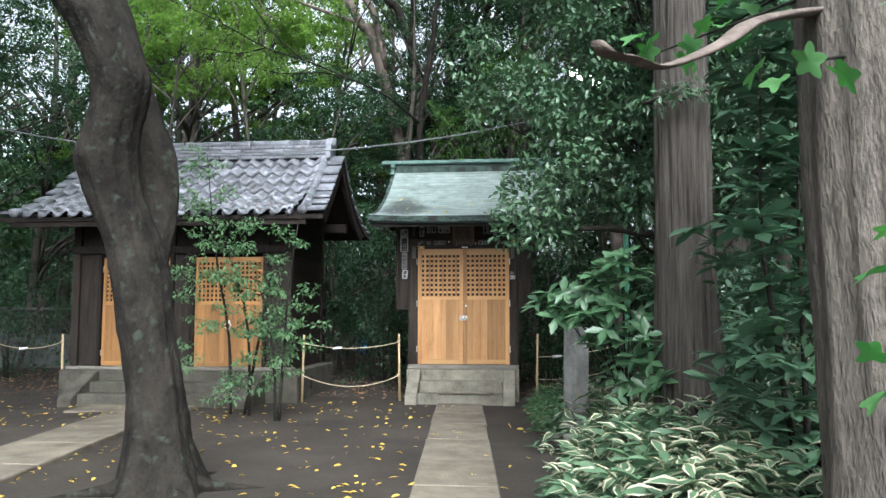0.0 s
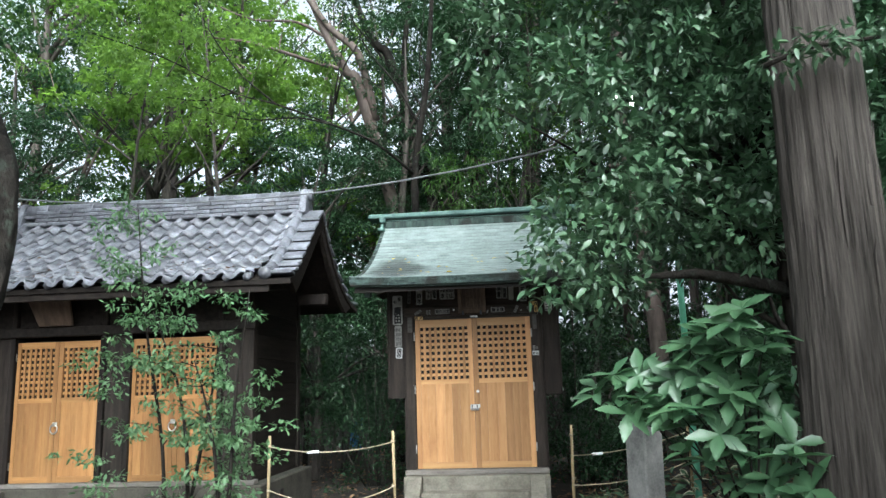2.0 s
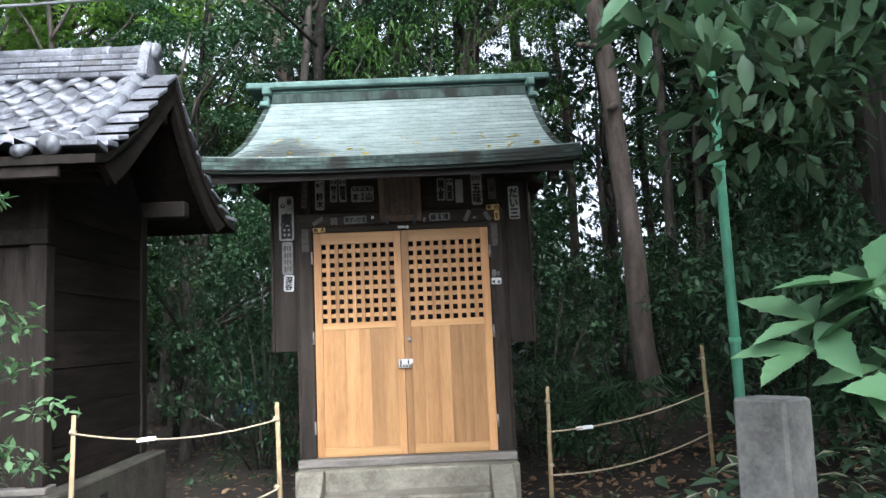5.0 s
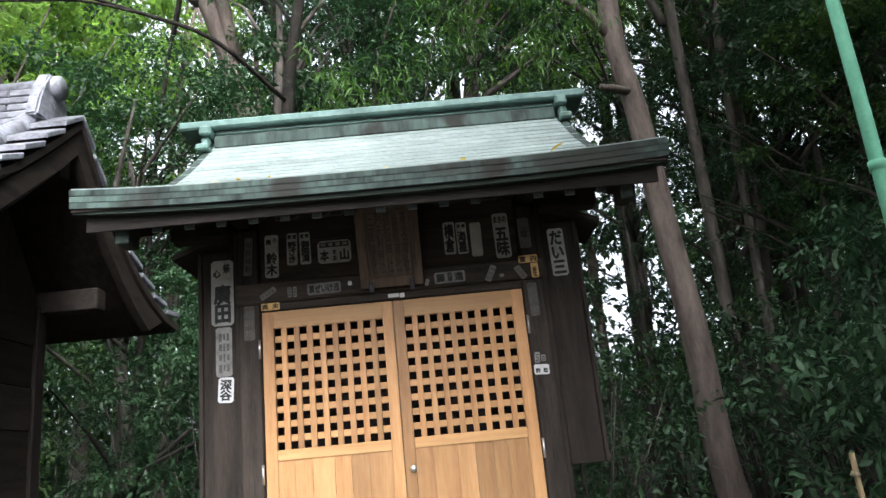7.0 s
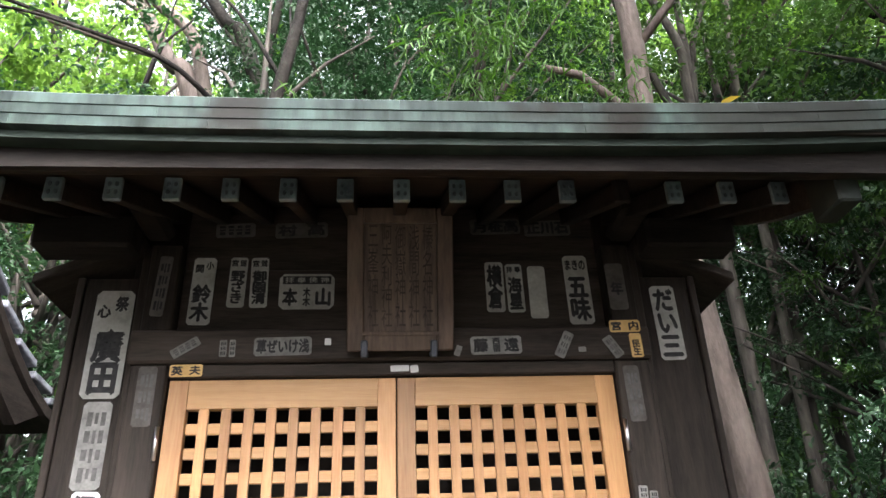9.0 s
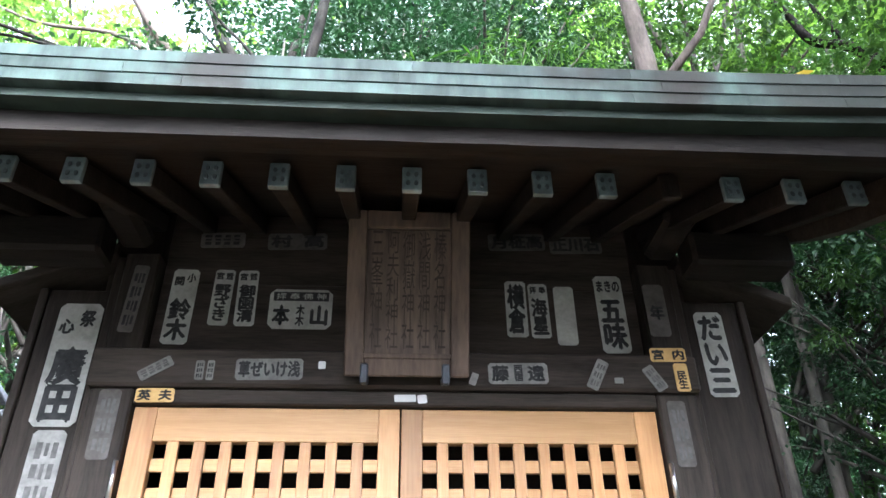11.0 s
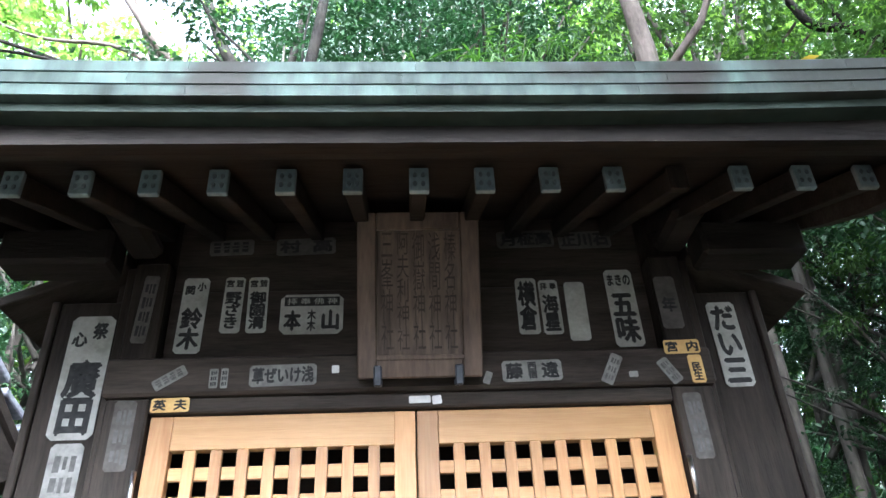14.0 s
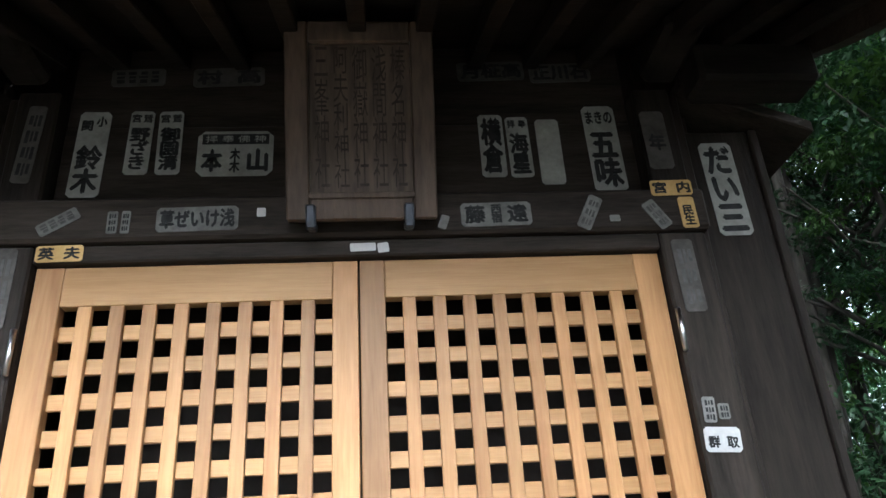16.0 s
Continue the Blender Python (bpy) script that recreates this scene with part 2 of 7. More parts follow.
M = {
    "soil": surface("damp_soil", (0.0145, 0.0118, 0.0094), (0.041, 0.0335, 0.027), 0.8, 0.85, 0.6, fine=35, spots=((0.022, 0.018, 0.014), 1.7, 0.58), spec=0.25),
    "dark_wood": surface("weathered_dark_timber", (0.0125, 0.0100, 0.0084), (0.042, 0.033, 0.027), 3, 0.7, 0.4, stretch=(6, 6, 0.6), fine=30, vary=0.25, spec=0.12),
    "dark_beam": surface("weathered_dark_beam", (0.0125, 0.0100, 0.0084), (0.042, 0.033, 0.027), 3, 0.7, 0.4, stretch=(0.6, 6, 6), fine=30, vary=0.25, spec=0.12),
    # shrine timber in a darker tone: the shade under the eaves is in its colour
    "eaves_wood": surface("shaded_eaves_timber", (0.0062, 0.0052, 0.0046), (0.022, 0.0185, 0.016), 3, 0.75, 0.4, stretch=(0.8, 5, 5), fine=30, vary=0.2, spec=0.1),
    "hall_wood": surface("darker_hall_timber", (0.0078, 0.0064, 0.0055), (0.027, 0.0215, 0.018), 3, 0.72, 0.4, stretch=(6, 6, 0.6), fine=30, vary=0.25, spec=0.1),
    "hall_beam": surface("darker_hall_beam", (0.0078, 0.0064, 0.0055), (0.027, 0.0215, 0.018), 3, 0.72, 0.4, stretch=(6, 0.6, 6), fine=30, vary=0.25, spec=0.1),
    "grey_wood": surface("grey_weathered_sill", (0.09, 0.08, 0.07), (0.2, 0.18, 0.16), 4, 0.75, 0.4, stretch=(0.8, 6, 6), fine=40),
    "new_wood": surface("new_cypress_wood", (0.24, 0.116, 0.046), (0.41, 0.228, 0.098), 1.6, 0.45, 0.08, stretch=(7, 7, 0.5), fine=22, vary=0.28, spots=((0.21, 0.10, 0.042), 1.3, 0.60)),
    "new_bar": surface("new_cypress_bar", (0.31, 0.165, 0.066), (0.44, 0.255, 0.11), 1.6, 0.45, 0.12, stretch=(0.7, 14, 14), fine=20, vary=0.12),
    "aged_wood": surface("aged_cypress_wood", (0.17, 0.08, 0.027), (0.30, 0.158, 0.06), 1.6, 0.5, 0.12, stretch=(7, 7, 0.5), fine=22, vary=0.24),
    "aged_bar": surface("aged_cypress_bar", (0.20, 0.098, 0.034), (0.32, 0.172, 0.066), 1.6, 0.5, 0.12, stretch=(0.7, 14, 14), fine=20, vary=0.15),
    "plaque_wood": surface("brown_plaque_wood", (0.040, 0.027, 0.019), (0.104, 0.073, 0.054), 2.0, 0.55, 0.35, stretch=(9, 3, 1.2), fine=12),
    "plaque_board": surface("brown_grained_board", (0.032, 0.022, 0.016), (0.10, 0.072, 0.054), 2.2, 0.55, 0.4, stretch=(12, 3, 1.5), fine=8),
    "copper": surface("copper_patina_sheet", (0.105, 0.128, 0.122), (0.235, 0.28, 0.267), 2.2, 0.5, 0.15, stretch=(1.5, 1, 1), fine=26, vary=0.06, metal=0.0, spots=((0.10, 0.105, 0.10), 1.1, 0.66), spec=0.22),
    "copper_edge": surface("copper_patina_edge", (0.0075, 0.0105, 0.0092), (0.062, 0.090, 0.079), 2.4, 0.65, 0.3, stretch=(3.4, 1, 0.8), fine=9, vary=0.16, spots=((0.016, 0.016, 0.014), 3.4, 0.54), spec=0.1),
    "copper_green": surface("copper_patina_ridge", (0.045, 0.085, 0.073), (0.125, 0.205, 0.18), 4, 0.5, 0.2, fine=25, spots=((0.03, 0.04, 0.036), 3.0, 0.6)),
    "cap_stud": surface("dark_pressed_stud", (0.05, 0.064, 0.072), (0.10, 0.125, 0.135), 30, 0.5, 0.1),
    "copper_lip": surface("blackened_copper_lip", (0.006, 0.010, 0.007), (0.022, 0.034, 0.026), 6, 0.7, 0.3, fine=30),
    "copper_cap": surface("patina_rafter_cap", (0.085, 0.112, 0.122), (0.175, 0.222, 0.238), 18, 0.45, 0.3, fine=90, vary=0.2),
    "concrete": surface("weathered_concrete", (0.085, 0.077, 0.060), (0.23, 0.212, 0.172), 3, 0.85, 0.35, fine=45, spots=((0.11, 0.105, 0.09), 2.4, 0.6)),
    # aged mossy concrete, darkened further to hold the shade on the hall's plinth
    "shaded_old_concrete": surface("shaded_mossy_concrete", (0.028, 0.0255, 0.020), (0.080, 0.073, 0.058), 3, 0.88, 0.4, fine=45, spots=((0.05, 0.055, 0.036), 2.4, 0.58)),
    "slab": surface("paving_slab_stone", (0.068, 0.058, 0.044), (0.155, 0.133, 0.102), 3, 0.85, 0.35, fine=60, vary=0.12, spots=((0.13, 0.115, 0.10), 3.0, 0.62)),
    "post_stone": surface("grey_post_stone", (0.10, 0.10, 0.095), (0.24, 0.235, 0.22), 5, 0.9, 0.5, fine=60),
    "tile": surface("smoked_clay_tile", (0.046, 0.047, 0.054), (0.20, 0.206, 0.232), 5, 0.42, 0.25, fine=40, vary=0.32, spots=((0.09, 0.085, 0.08), 3.0, 0.62), spec=0.5),
    "paper": surface("aged_sticker_paper", (0.21, 0.208, 0.19), (0.36, 0.355, 0.33), 14, 0.8, 0.1, fine=80, vary=0.1),
    "paper_grey": surface("faded_grey_sticker", (0.11, 0.107, 0.10), (0.23, 0.225, 0.21), 16, 0.85, 0.15, fine=80, vary=0.2),
    "paper_dark": surface("faded_dark_sticker", (0.05, 0.045, 0.04), (0.10, 0.092, 0.085), 16, 0.85, 0.15, fine=80),
    "paper_yellow": surface("yellow_sticker_paper", (0.42, 0.26, 0.09), (0.60, 0.40, 0.17), 14, 0.8, 0.1, fine=80),
    "ink": surface("black_ink", (0.012, 0.012, 0.013), (0.03, 0.03, 0.03), 30, 0.7, 0.0),
    "brush_ink": surface("faded_brush_ink", (0.018, 0.013, 0.010), (0.045, 0.033, 0.026), 20, 0.7, 0.0),
    "ink_grey": surface("faded_ink", (0.06, 0.058, 0.055), (0.10, 0.098, 0.092), 30, 0.8, 0.0),
    "steel": surface("brushed_steel", (0.45, 0.45, 0.45), (0.65, 0.65, 0.65), 20, 0.3, 0.1, metal=1.0),
    "iron": surface("dark_iron_hook", (0.03, 0.035, 0.04), (0.09, 0.10, 0.12), 20, 0.4, 0.2, metal=0.6),
    "bamboo": surface("dry_bamboo_pole", (0.22, 0.16, 0.085), (0.40, 0.31, 0.18), 5, 0.6, 0.2, stretch=(1, 1, 0.2), vary=0.15),
    "rope": surface("straw_rope", (0.25, 0.20, 0.13), (0.44, 0.37, 0.26), 40, 0.9, 0.6, fine=160),
    "white_sticker": surface("white_sticker_paper", (0.42, 0.42, 0.42), (0.58, 0.58, 0.57), 12, 0.8, 0.1),
    "white_paper": surface("white_paper_tag", (0.70, 0.70, 0.72), (0.82, 0.82, 0.84), 10, 0.8, 0.05),
    "cedar_bark": surface("cedar_bark", (0.017, 0.0145, 0.0125), (0.100, 0.087, 0.076), 2.2, 0.9, 1.0, stretch=(17, 17, 0.7), fine=5, spec=0.15),
    "fg_bark": surface("grey_brown_bark", (0.05, 0.044, 0.037), (0.125, 0.108, 0.09), 3.5, 0.9, 1.0, stretch=(6, 6, 1.5), fine=14, spec=0.2),
    "tree_bark": surface("dark_tree_bark", (0.0042, 0.0036, 0.0031), (0.024, 0.0205, 0.0168), 4, 0.9, 1.0, stretch=(1.2, 1.2, 0.9), fine=30, spots=((0.026, 0.031, 0.024), 12.0, 0.58), spec=0.12),
    "far_bark": surface("forest_trunk_bark", (0.022, 0.019, 0.016), (0.075, 0.065, 0.055), 3, 0.9, 0.5, stretch=(2, 2, 0.5), fine=12, vary=0.35),
    "pale_bark": surface("pale_leaning_bark", (0.05, 0.038, 0.032), (0.135, 0.108, 0.092), 3, 0.85, 0.6, stretch=(2, 2, 0.6), fine=18),
    "green_paint": surface("green_pole_paint", (0.12, 0.37, 0.235), (0.20, 0.50, 0.34), 5, 0.4, 0.1),
    "wall_grey": surface("dark_block_wall", (0.045, 0.048, 0.045), (0.10, 0.105, 0.10), 2.0, 0.9, 0.4, fine=20),
    "rock": surface("mossy_stone", (0.07, 0.07, 0.055), (0.19, 0.18, 0.15), 6, 0.9, 0.7, fine=30, vary=0.2),
    "cable": surface("grey_cable_sheath", (0.10, 0.105, 0.11), (0.17, 0.175, 0.18), 8, 0.5, 0.0),
    "blue": surface("blue_plastic_sheet", (0.02, 0.07, 0.17), (0.04, 0.13, 0.27), 6, 0.5, 0.2),
    # near-black, so the colour itself gives the unlit space behind lattices and vent
    "inside": surface("unlit_interior_boards", (0.010, 0.008, 0.007), (0.025, 0.02, 0.017), 4, 0.8, 0.2),
    "leaf_forest": leafy("forest_leaf", (0.016, 0.042, 0.014), (0.098, 0.165, 0.05), 0.5, 0.45),
    "leaf_bright": leafy("bright_maple_leaf", (0.038, 0.088, 0.025), (0.25, 0.37, 0.115), 0.5, 0.7),
    "leaf_dark": leafy("dark_evergreen_leaf", (0.008, 0.026, 0.012), (0.050, 0.100, 0.043), 0.33, 0.3),
    "leaf_camellia": leafy("glossy_camellia_leaf", (0.018, 0.050, 0.026), (0.092, 0.157, 0.082), 0.18, 0.2),
    "leaf_big": leafy("broad_shrub_leaf", (0.030, 0.080, 0.036), (0.088, 0.165, 0.078), 0.30, 0.25, vary=True),
    "leaf_bigset": leafy("broad_shrub_leaf_mass", (0.032, 0.078, 0.045), (0.098, 0.165, 0.100), 0.28, 0.25),
    "leaf_under": leafy("shaded_shrub_leaf", (0.020, 0.056, 0.028), (0.068, 0.125, 0.060), 0.36, 0.25),
    "leaf_sasa": leafy("white_edged_bamboo_grass_leaf", (0.042, 0.086, 0.046), (0.10, 0.158, 0.084), 0.45, 0.25, edge=((0.44, 0.41, 0.30), 0.58)),
    "leaf_sasa_part": leafy("white_edged_bamboo_grass_blade", (0.042, 0.086, 0.046), (0.10, 0.158, 0.084), 0.45, 0.25, edge=((0.46, 0.43, 0.31), 0.55), vary=True),
    "leaf_sasa_green": leafy("green_bamboo_grass_leaf", (0.042, 0.088, 0.050), (0.108, 0.172, 0.095), 0.4, 0.25),
    "leaf_sapling": leafy("sapling_leaf", (0.058, 0.122, 0.062), (0.135, 0.225, 0.105), 0.45, 0.35),
    "leaf_bamboo": leafy("bamboo_leaf", (0.034, 0.08, 0.018), (0.092, 0.172, 0.043), 0.45, 0.4),
    "leaf_lobed": leafy("lobed_leaf", (0.04, 0.115, 0.04), (0.10, 0.225, 0.075), 0.5, 0.45, vary=True),
    "leaf_dry": leafy("dry_litter_leaf", (0.09, 0.05, 0.028), (0.26, 0.17, 0.10), 0.8, 0.15),
    "leaf_yellow": leafy("fallen_yellow_leaf", (0.30, 0.16, 0.03), (0.62, 0.47, 0.09), 0.6, 0.2),
}

for key, gloss in (("leaf_big", 0.38), ("leaf_bigset", 0.34), ("leaf_camellia", 0.36)):
    M[key].node_tree.nodes["Principled BSDF"].inputs["Specular IOR Level"].default_value = 0.42 if key == "leaf_camellia" else 0.6
    M[key].node_tree.nodes["Principled BSDF"].inputs["Roughness"].default_value = gloss
for key in ("tree_bark", "cedar_bark", "fg_bark", "pale_bark", "soil"):
    M[key].node_tree.nodes["Bump"].inputs["Distance"].default_value = 0.035


def stain(m, x, y, z, radius, colour, stretch=(1, 1, 1)):
    """A ragged-edged stain of one colour at a place on a surface."""
    n, l = m.node_tree.nodes, m.node_tree.links
    b = n["Principled BSDF"]
    old = b.inputs["Base Color"].links[0].from_socket
    tc = n.new("ShaderNodeTexCoord")
    mp = n.new("ShaderNodeMapping"); mp.vector_type = "TEXTURE"
    mp.inputs["Location"].default_value = (x, y, z)
    mp.inputs["Scale"].default_value = [radius * k for k in stretch]
    l.new(tc.outputs["Object"], mp.inputs[0])
    ln = n.new("ShaderNodeVectorMath"); ln.operation = "LENGTH"; l.new(mp.outputs[0], ln.inputs[0])
    ns = n.new("ShaderNodeTexNoise"); ns.inputs["Scale"].default_value = 5.0; ns.inputs["Detail"].default_value = 6; l.new(tc.outputs["Object"], ns.inputs["Vector"])
    ad = n.new("ShaderNodeMath"); ad.operation = "MULTIPLY_ADD"; ad.inputs[1].default_value = 1.3; l.new(ns.outputs["Fac"], ad.inputs[0]); l.new(ln.outputs["Value"], ad.inputs[2])
    mr = n.new("ShaderNodeMapRange"); mr.inputs["From Min"].default_value, mr.inputs["From Max"].default_value = 1.25, 1.75
    mr.inputs["To Min"].default_value, mr.inputs["To Max"].default_value = 0.85, 0.0
    l.new(ad.outputs[0], mr.inputs["Value"])
    mx = n.new("ShaderNodeMix"); mx.data_type = "RGBA"
    l.new(mr.outputs[0], mx.inputs["Factor"]); l.new(old, mx.inputs["A"]); mx.inputs["B"].default_value = (*colour, 1)
    l.new(mx.outputs["Result"], b.inputs["Base Color"])


stain(M["copper"], -1.2, 11.4, 3.02, 0.40, (0.03, 0.034, 0.032), (1.0, 1.3, 1))
stain(M["copper_edge"], 0.24, 10.86, 2.70, 0.10, (0.014, 0.012, 0.010), (1, 2, 1))
stain(M["copper_edge"], 0.66, 10.86, 2.70, 0.34, (0.020, 0.021, 0.018), (1, 2, 1))
lamp_mat = bpy.data.materials.new("lit_lamp_glass")
lamp_mat.use_nodes = True
lamp_mat.node_tree.nodes["Principled BSDF"].inputs["Emission Color"].default_value = (1, 0.97, 0.88, 1)
lamp_mat.node_tree.nodes["Principled BSDF"].inputs["Emission Strength"].default_value = 12.0


# ---- mesh helpers ----
def empty(name, x, y, z, label="", category="", group=""):
    ob = new(name)
    ob.location = (x, y, z)
    ob.empty_display_size = 0.2
    return tagged(ob, label, category, group)


def link_mesh(name, me, material, parent=None, label="", smooth=False):
    if material and not me.materials:
        me.materials.append(material)
    if smooth:
        me.shade_smooth()
    ob = new(name, me)
    if parent:
        ob.parent = parent
        if parent.type == "EMPTY":
            ob.matrix_parent_inverse = Matrix.Translation(-parent.location)
    return tagged(ob, label)


def part(name, bm, material, parent=None, label="", smooth=False):
    """Links a bmesh, in world coordinates, as one mesh object under a thing or a part."""
    me = bpy.data.meshes.new(name)
    bmesh.ops.recalc_face_normals(bm, faces=bm.faces)
    bm.to_mesh(me)
    bm.free()
    return link_mesh(name, me, material, parent, label, smooth)


def hexa(bm, p, bev=0.0):
    """A box from eight corners: four below, four above, both anticlockwise."""
    v = [bm.verts.new(q) for q in p]
    f = [bm.faces.new([v[i] for i in q]) for q in ((3, 2, 1, 0), (4, 5, 6, 7), (0, 1, 5, 4), (1, 2, 6, 5), (2, 3, 7, 6), (3, 0, 4, 7))]
    if bev:
        e = list({e for g in f for e in g.edges})
        bmesh.ops.bevel(bm, geom=e, offset=bev, segments=1, affect="EDGES")


def box(bm, x0, x1, y0, y1, z0, z1, bev=0.0):
    hexa(bm, [(x0, y0, z0), (x1, y0, z0), (x1, y1, z0), (x0, y1, z0), (x0, y0, z1), (x1, y0, z1), (x1, y1, z1), (x0, y1, z1)], bev)


def block(name, material, parent, x0, x1, y0, y1, z0, z1, bev=0.004, label=""):
    bm = bmesh.new()
    box(bm, x0, x1, y0, y1, z0, z1, bev)
    return part(name, bm, material, parent, label)


def tube(bm, pts, rads, seg=8):
    """A round tapered rod along points."""
    rings = []
    pts = [Vector(p) for p in pts]
    side = None
    for i, p in enumerate(pts):
        d = (pts[min(i + 1, len(pts) - 1)] - pts[max(i - 1, 0)]).normalized()
        if side is None:
            side = d.orthogonal().normalized()
        side = (side - d * side.dot(d)).normalized()
        up = d.cross(side)
        rings.append([bm.verts.new(p + (side * math.cos(a) + up * math.sin(a)) * rads[i]) for a in (2 * math.pi * k / seg for k in range(seg))])
    for a, b in zip(rings, rings[1:]):
        for k in range(seg):
            bm.faces.new((a[k], a[(k + 1) % seg], b[(k + 1) % seg], b[k]))
    bm.faces.new(rings[0][::-1])
    bm.faces.new(rings[-1])


def rod(name, material, parent, pts, rads, seg=8, label="", smooth=True):
    bm = bmesh.new()
    tube(bm, pts, rads if isinstance(rads, (list, tuple)) else [rads] * len(pts), seg)
    return part(name, bm, material, parent, label, smooth)


def profile_x(bm, poly, x0, x1):
    """A polygon of (y, z) drawn out along x."""
    a = [bm.verts.new((x0, y, z)) for y, z in poly]
    b = [bm.verts.new((x1, y, z)) for y, z in poly]
    k = len(poly)
    bm.faces.new(a)
    bm.faces.new(b[::-1])
    for i in range(k):
        bm.faces.new((a[i], b[i], b[(i + 1) % k], a[(i + 1) % k]))


def raw_mesh(name, verts, faces, uv=None):
    """A mesh of triangles from arrays, quickly."""
    me = bpy.data.meshes.new(name)
    verts, faces = np.asarray(verts, np.float32), np.asarray(faces, np.int32)
    me.vertices.add(len(verts))
    me.vertices.foreach_set("co", verts.ravel())
    me.loops.add(faces.size)
    me.loops.foreach_set("vertex_index", faces.ravel())
    me.polygons.add(len(faces))
    me.polygons.foreach_set("loop_start", np.arange(0, faces.size, 3, dtype=np.int32))
    if uv is not None:
        layer = me.uv_layers.new(name="UVMap")
        layer.data.foreach_set("uv", np.asarray(uv, np.float32)[faces.ravel()].ravel())
    me.update(calc_edges=True)
    return me


def blade(n=4, fold=0.12, droop=0.25, widest=0.4):
    """A leaf: n cross rows of left, middle, right between base and tip. Columns: along, across, up. The uv's x is the way from midrib to edge."""
    v, uv = [(0, 0, 0)], [(0, 0)]
    for i in range(1, n):
        s = i / n
        w = (s / widest) ** 0.7 if s < widest else ((1 - s) / (1 - widest)) ** 0.8
        z = -droop * s * s
        v += [(s, -0.5 * w, z + fold * w * 0.5), (s, 0, z), (s, 0.5 * w, z + fold * w * 0.5)]
        uv += [(1, s), (0, s), (1, s)]
    v.append((1, 0, -droop)); uv.append((0.75, 1))
    f = [(0, 2, 1), (0, 3, 2)]
    for i in range(n - 2):
        a, b = 1 + 3 * i, 4 + 3 * i
        f += [(a, a + 1, b + 1), (a, b + 1, b), (a + 1, a + 2, b + 2), (a + 1, b + 2, b + 1)]
    a, t = 1 + 3 * (n - 2), len(v) - 1
    f += [(a, a + 1, t), (a + 1, a + 2, t)]
    return np.array(v, float), np.array(f), np.array(uv, float)


SIMPLE = (np.array([(0, 0, 0), (0.42, 0.5, 0.1), (1, 0, -0.15), (0.42, -0.5, 0.1)], float), np.array([(0, 1, 2), (0, 2, 3)]), np.array([(0, 0), (1, 0.4), (0.7, 1), (1, 0.4)], float))
OVAL = blade(3, 0.15, 0.15, 0.45)
LONG = blade(4, 0.15, 0.35, 0.35)


def unit(a):
    return a / np.maximum(np.linalg.norm(a, axis=1, keepdims=True), 1e-6)


def leaves_mesh(name, P, D, U, L, W, kind=SIMPLE):
    """One mesh of many leaves: base points, axes, rough normals, lengths and widths."""
    v, f, uv = kind
    D = unit(D)
    S = unit(np.cross(U, D))
    N = np.cross(D, S)
    verts = P[:, None, :] + v[None, :, 0, None] * D[:, None, :] * L[:, None, None] + v[None, :, 1, None] * S[:, None, :] * W[:, None, None] + v[None, :, 2, None] * N[:, None, :] * L[:, None, None]
    faces = f[None] + (np.arange(len(P)) * len(v))[:, None, None]
    return raw_mesh(name, verts.reshape(-1, 3), faces.reshape(-1, 3), np.tile(uv, (len(P), 1)))


RNG = np.random.default_rng(7)


def clump_leaves(name, centers, radii, per, size, kind=SIMPLE, ratio=0.5, flat=0.6, droop=0.3, rng=None):
    """Leaves gathered in clumps round the centres, denser towards their rims."""
    g = rng or RNG
    C = np.repeat(np.asarray(centers, float), per, 0)
    R = np.repeat(np.asarray(radii, float), per)
    o = unit(g.normal(size=(len(C), 3)))
    o[:, 2] *= flat
    P = C + o * (R * g.uniform(0.25, 1.0, len(C)) ** 0.6)[:, None]
    D = unit(o * 0.7 + g.normal(size=P.shape) * 0.6 - np.array([0, 0, droop]))
    U = unit(g.normal(size=P.shape) * 0.45 + np.array([0, 0, 1.0]))
    L = size * g.uniform(0.65, 1.25, len(P))
    return leaves_mesh(name, P, D, U, L, L * ratio, kind)


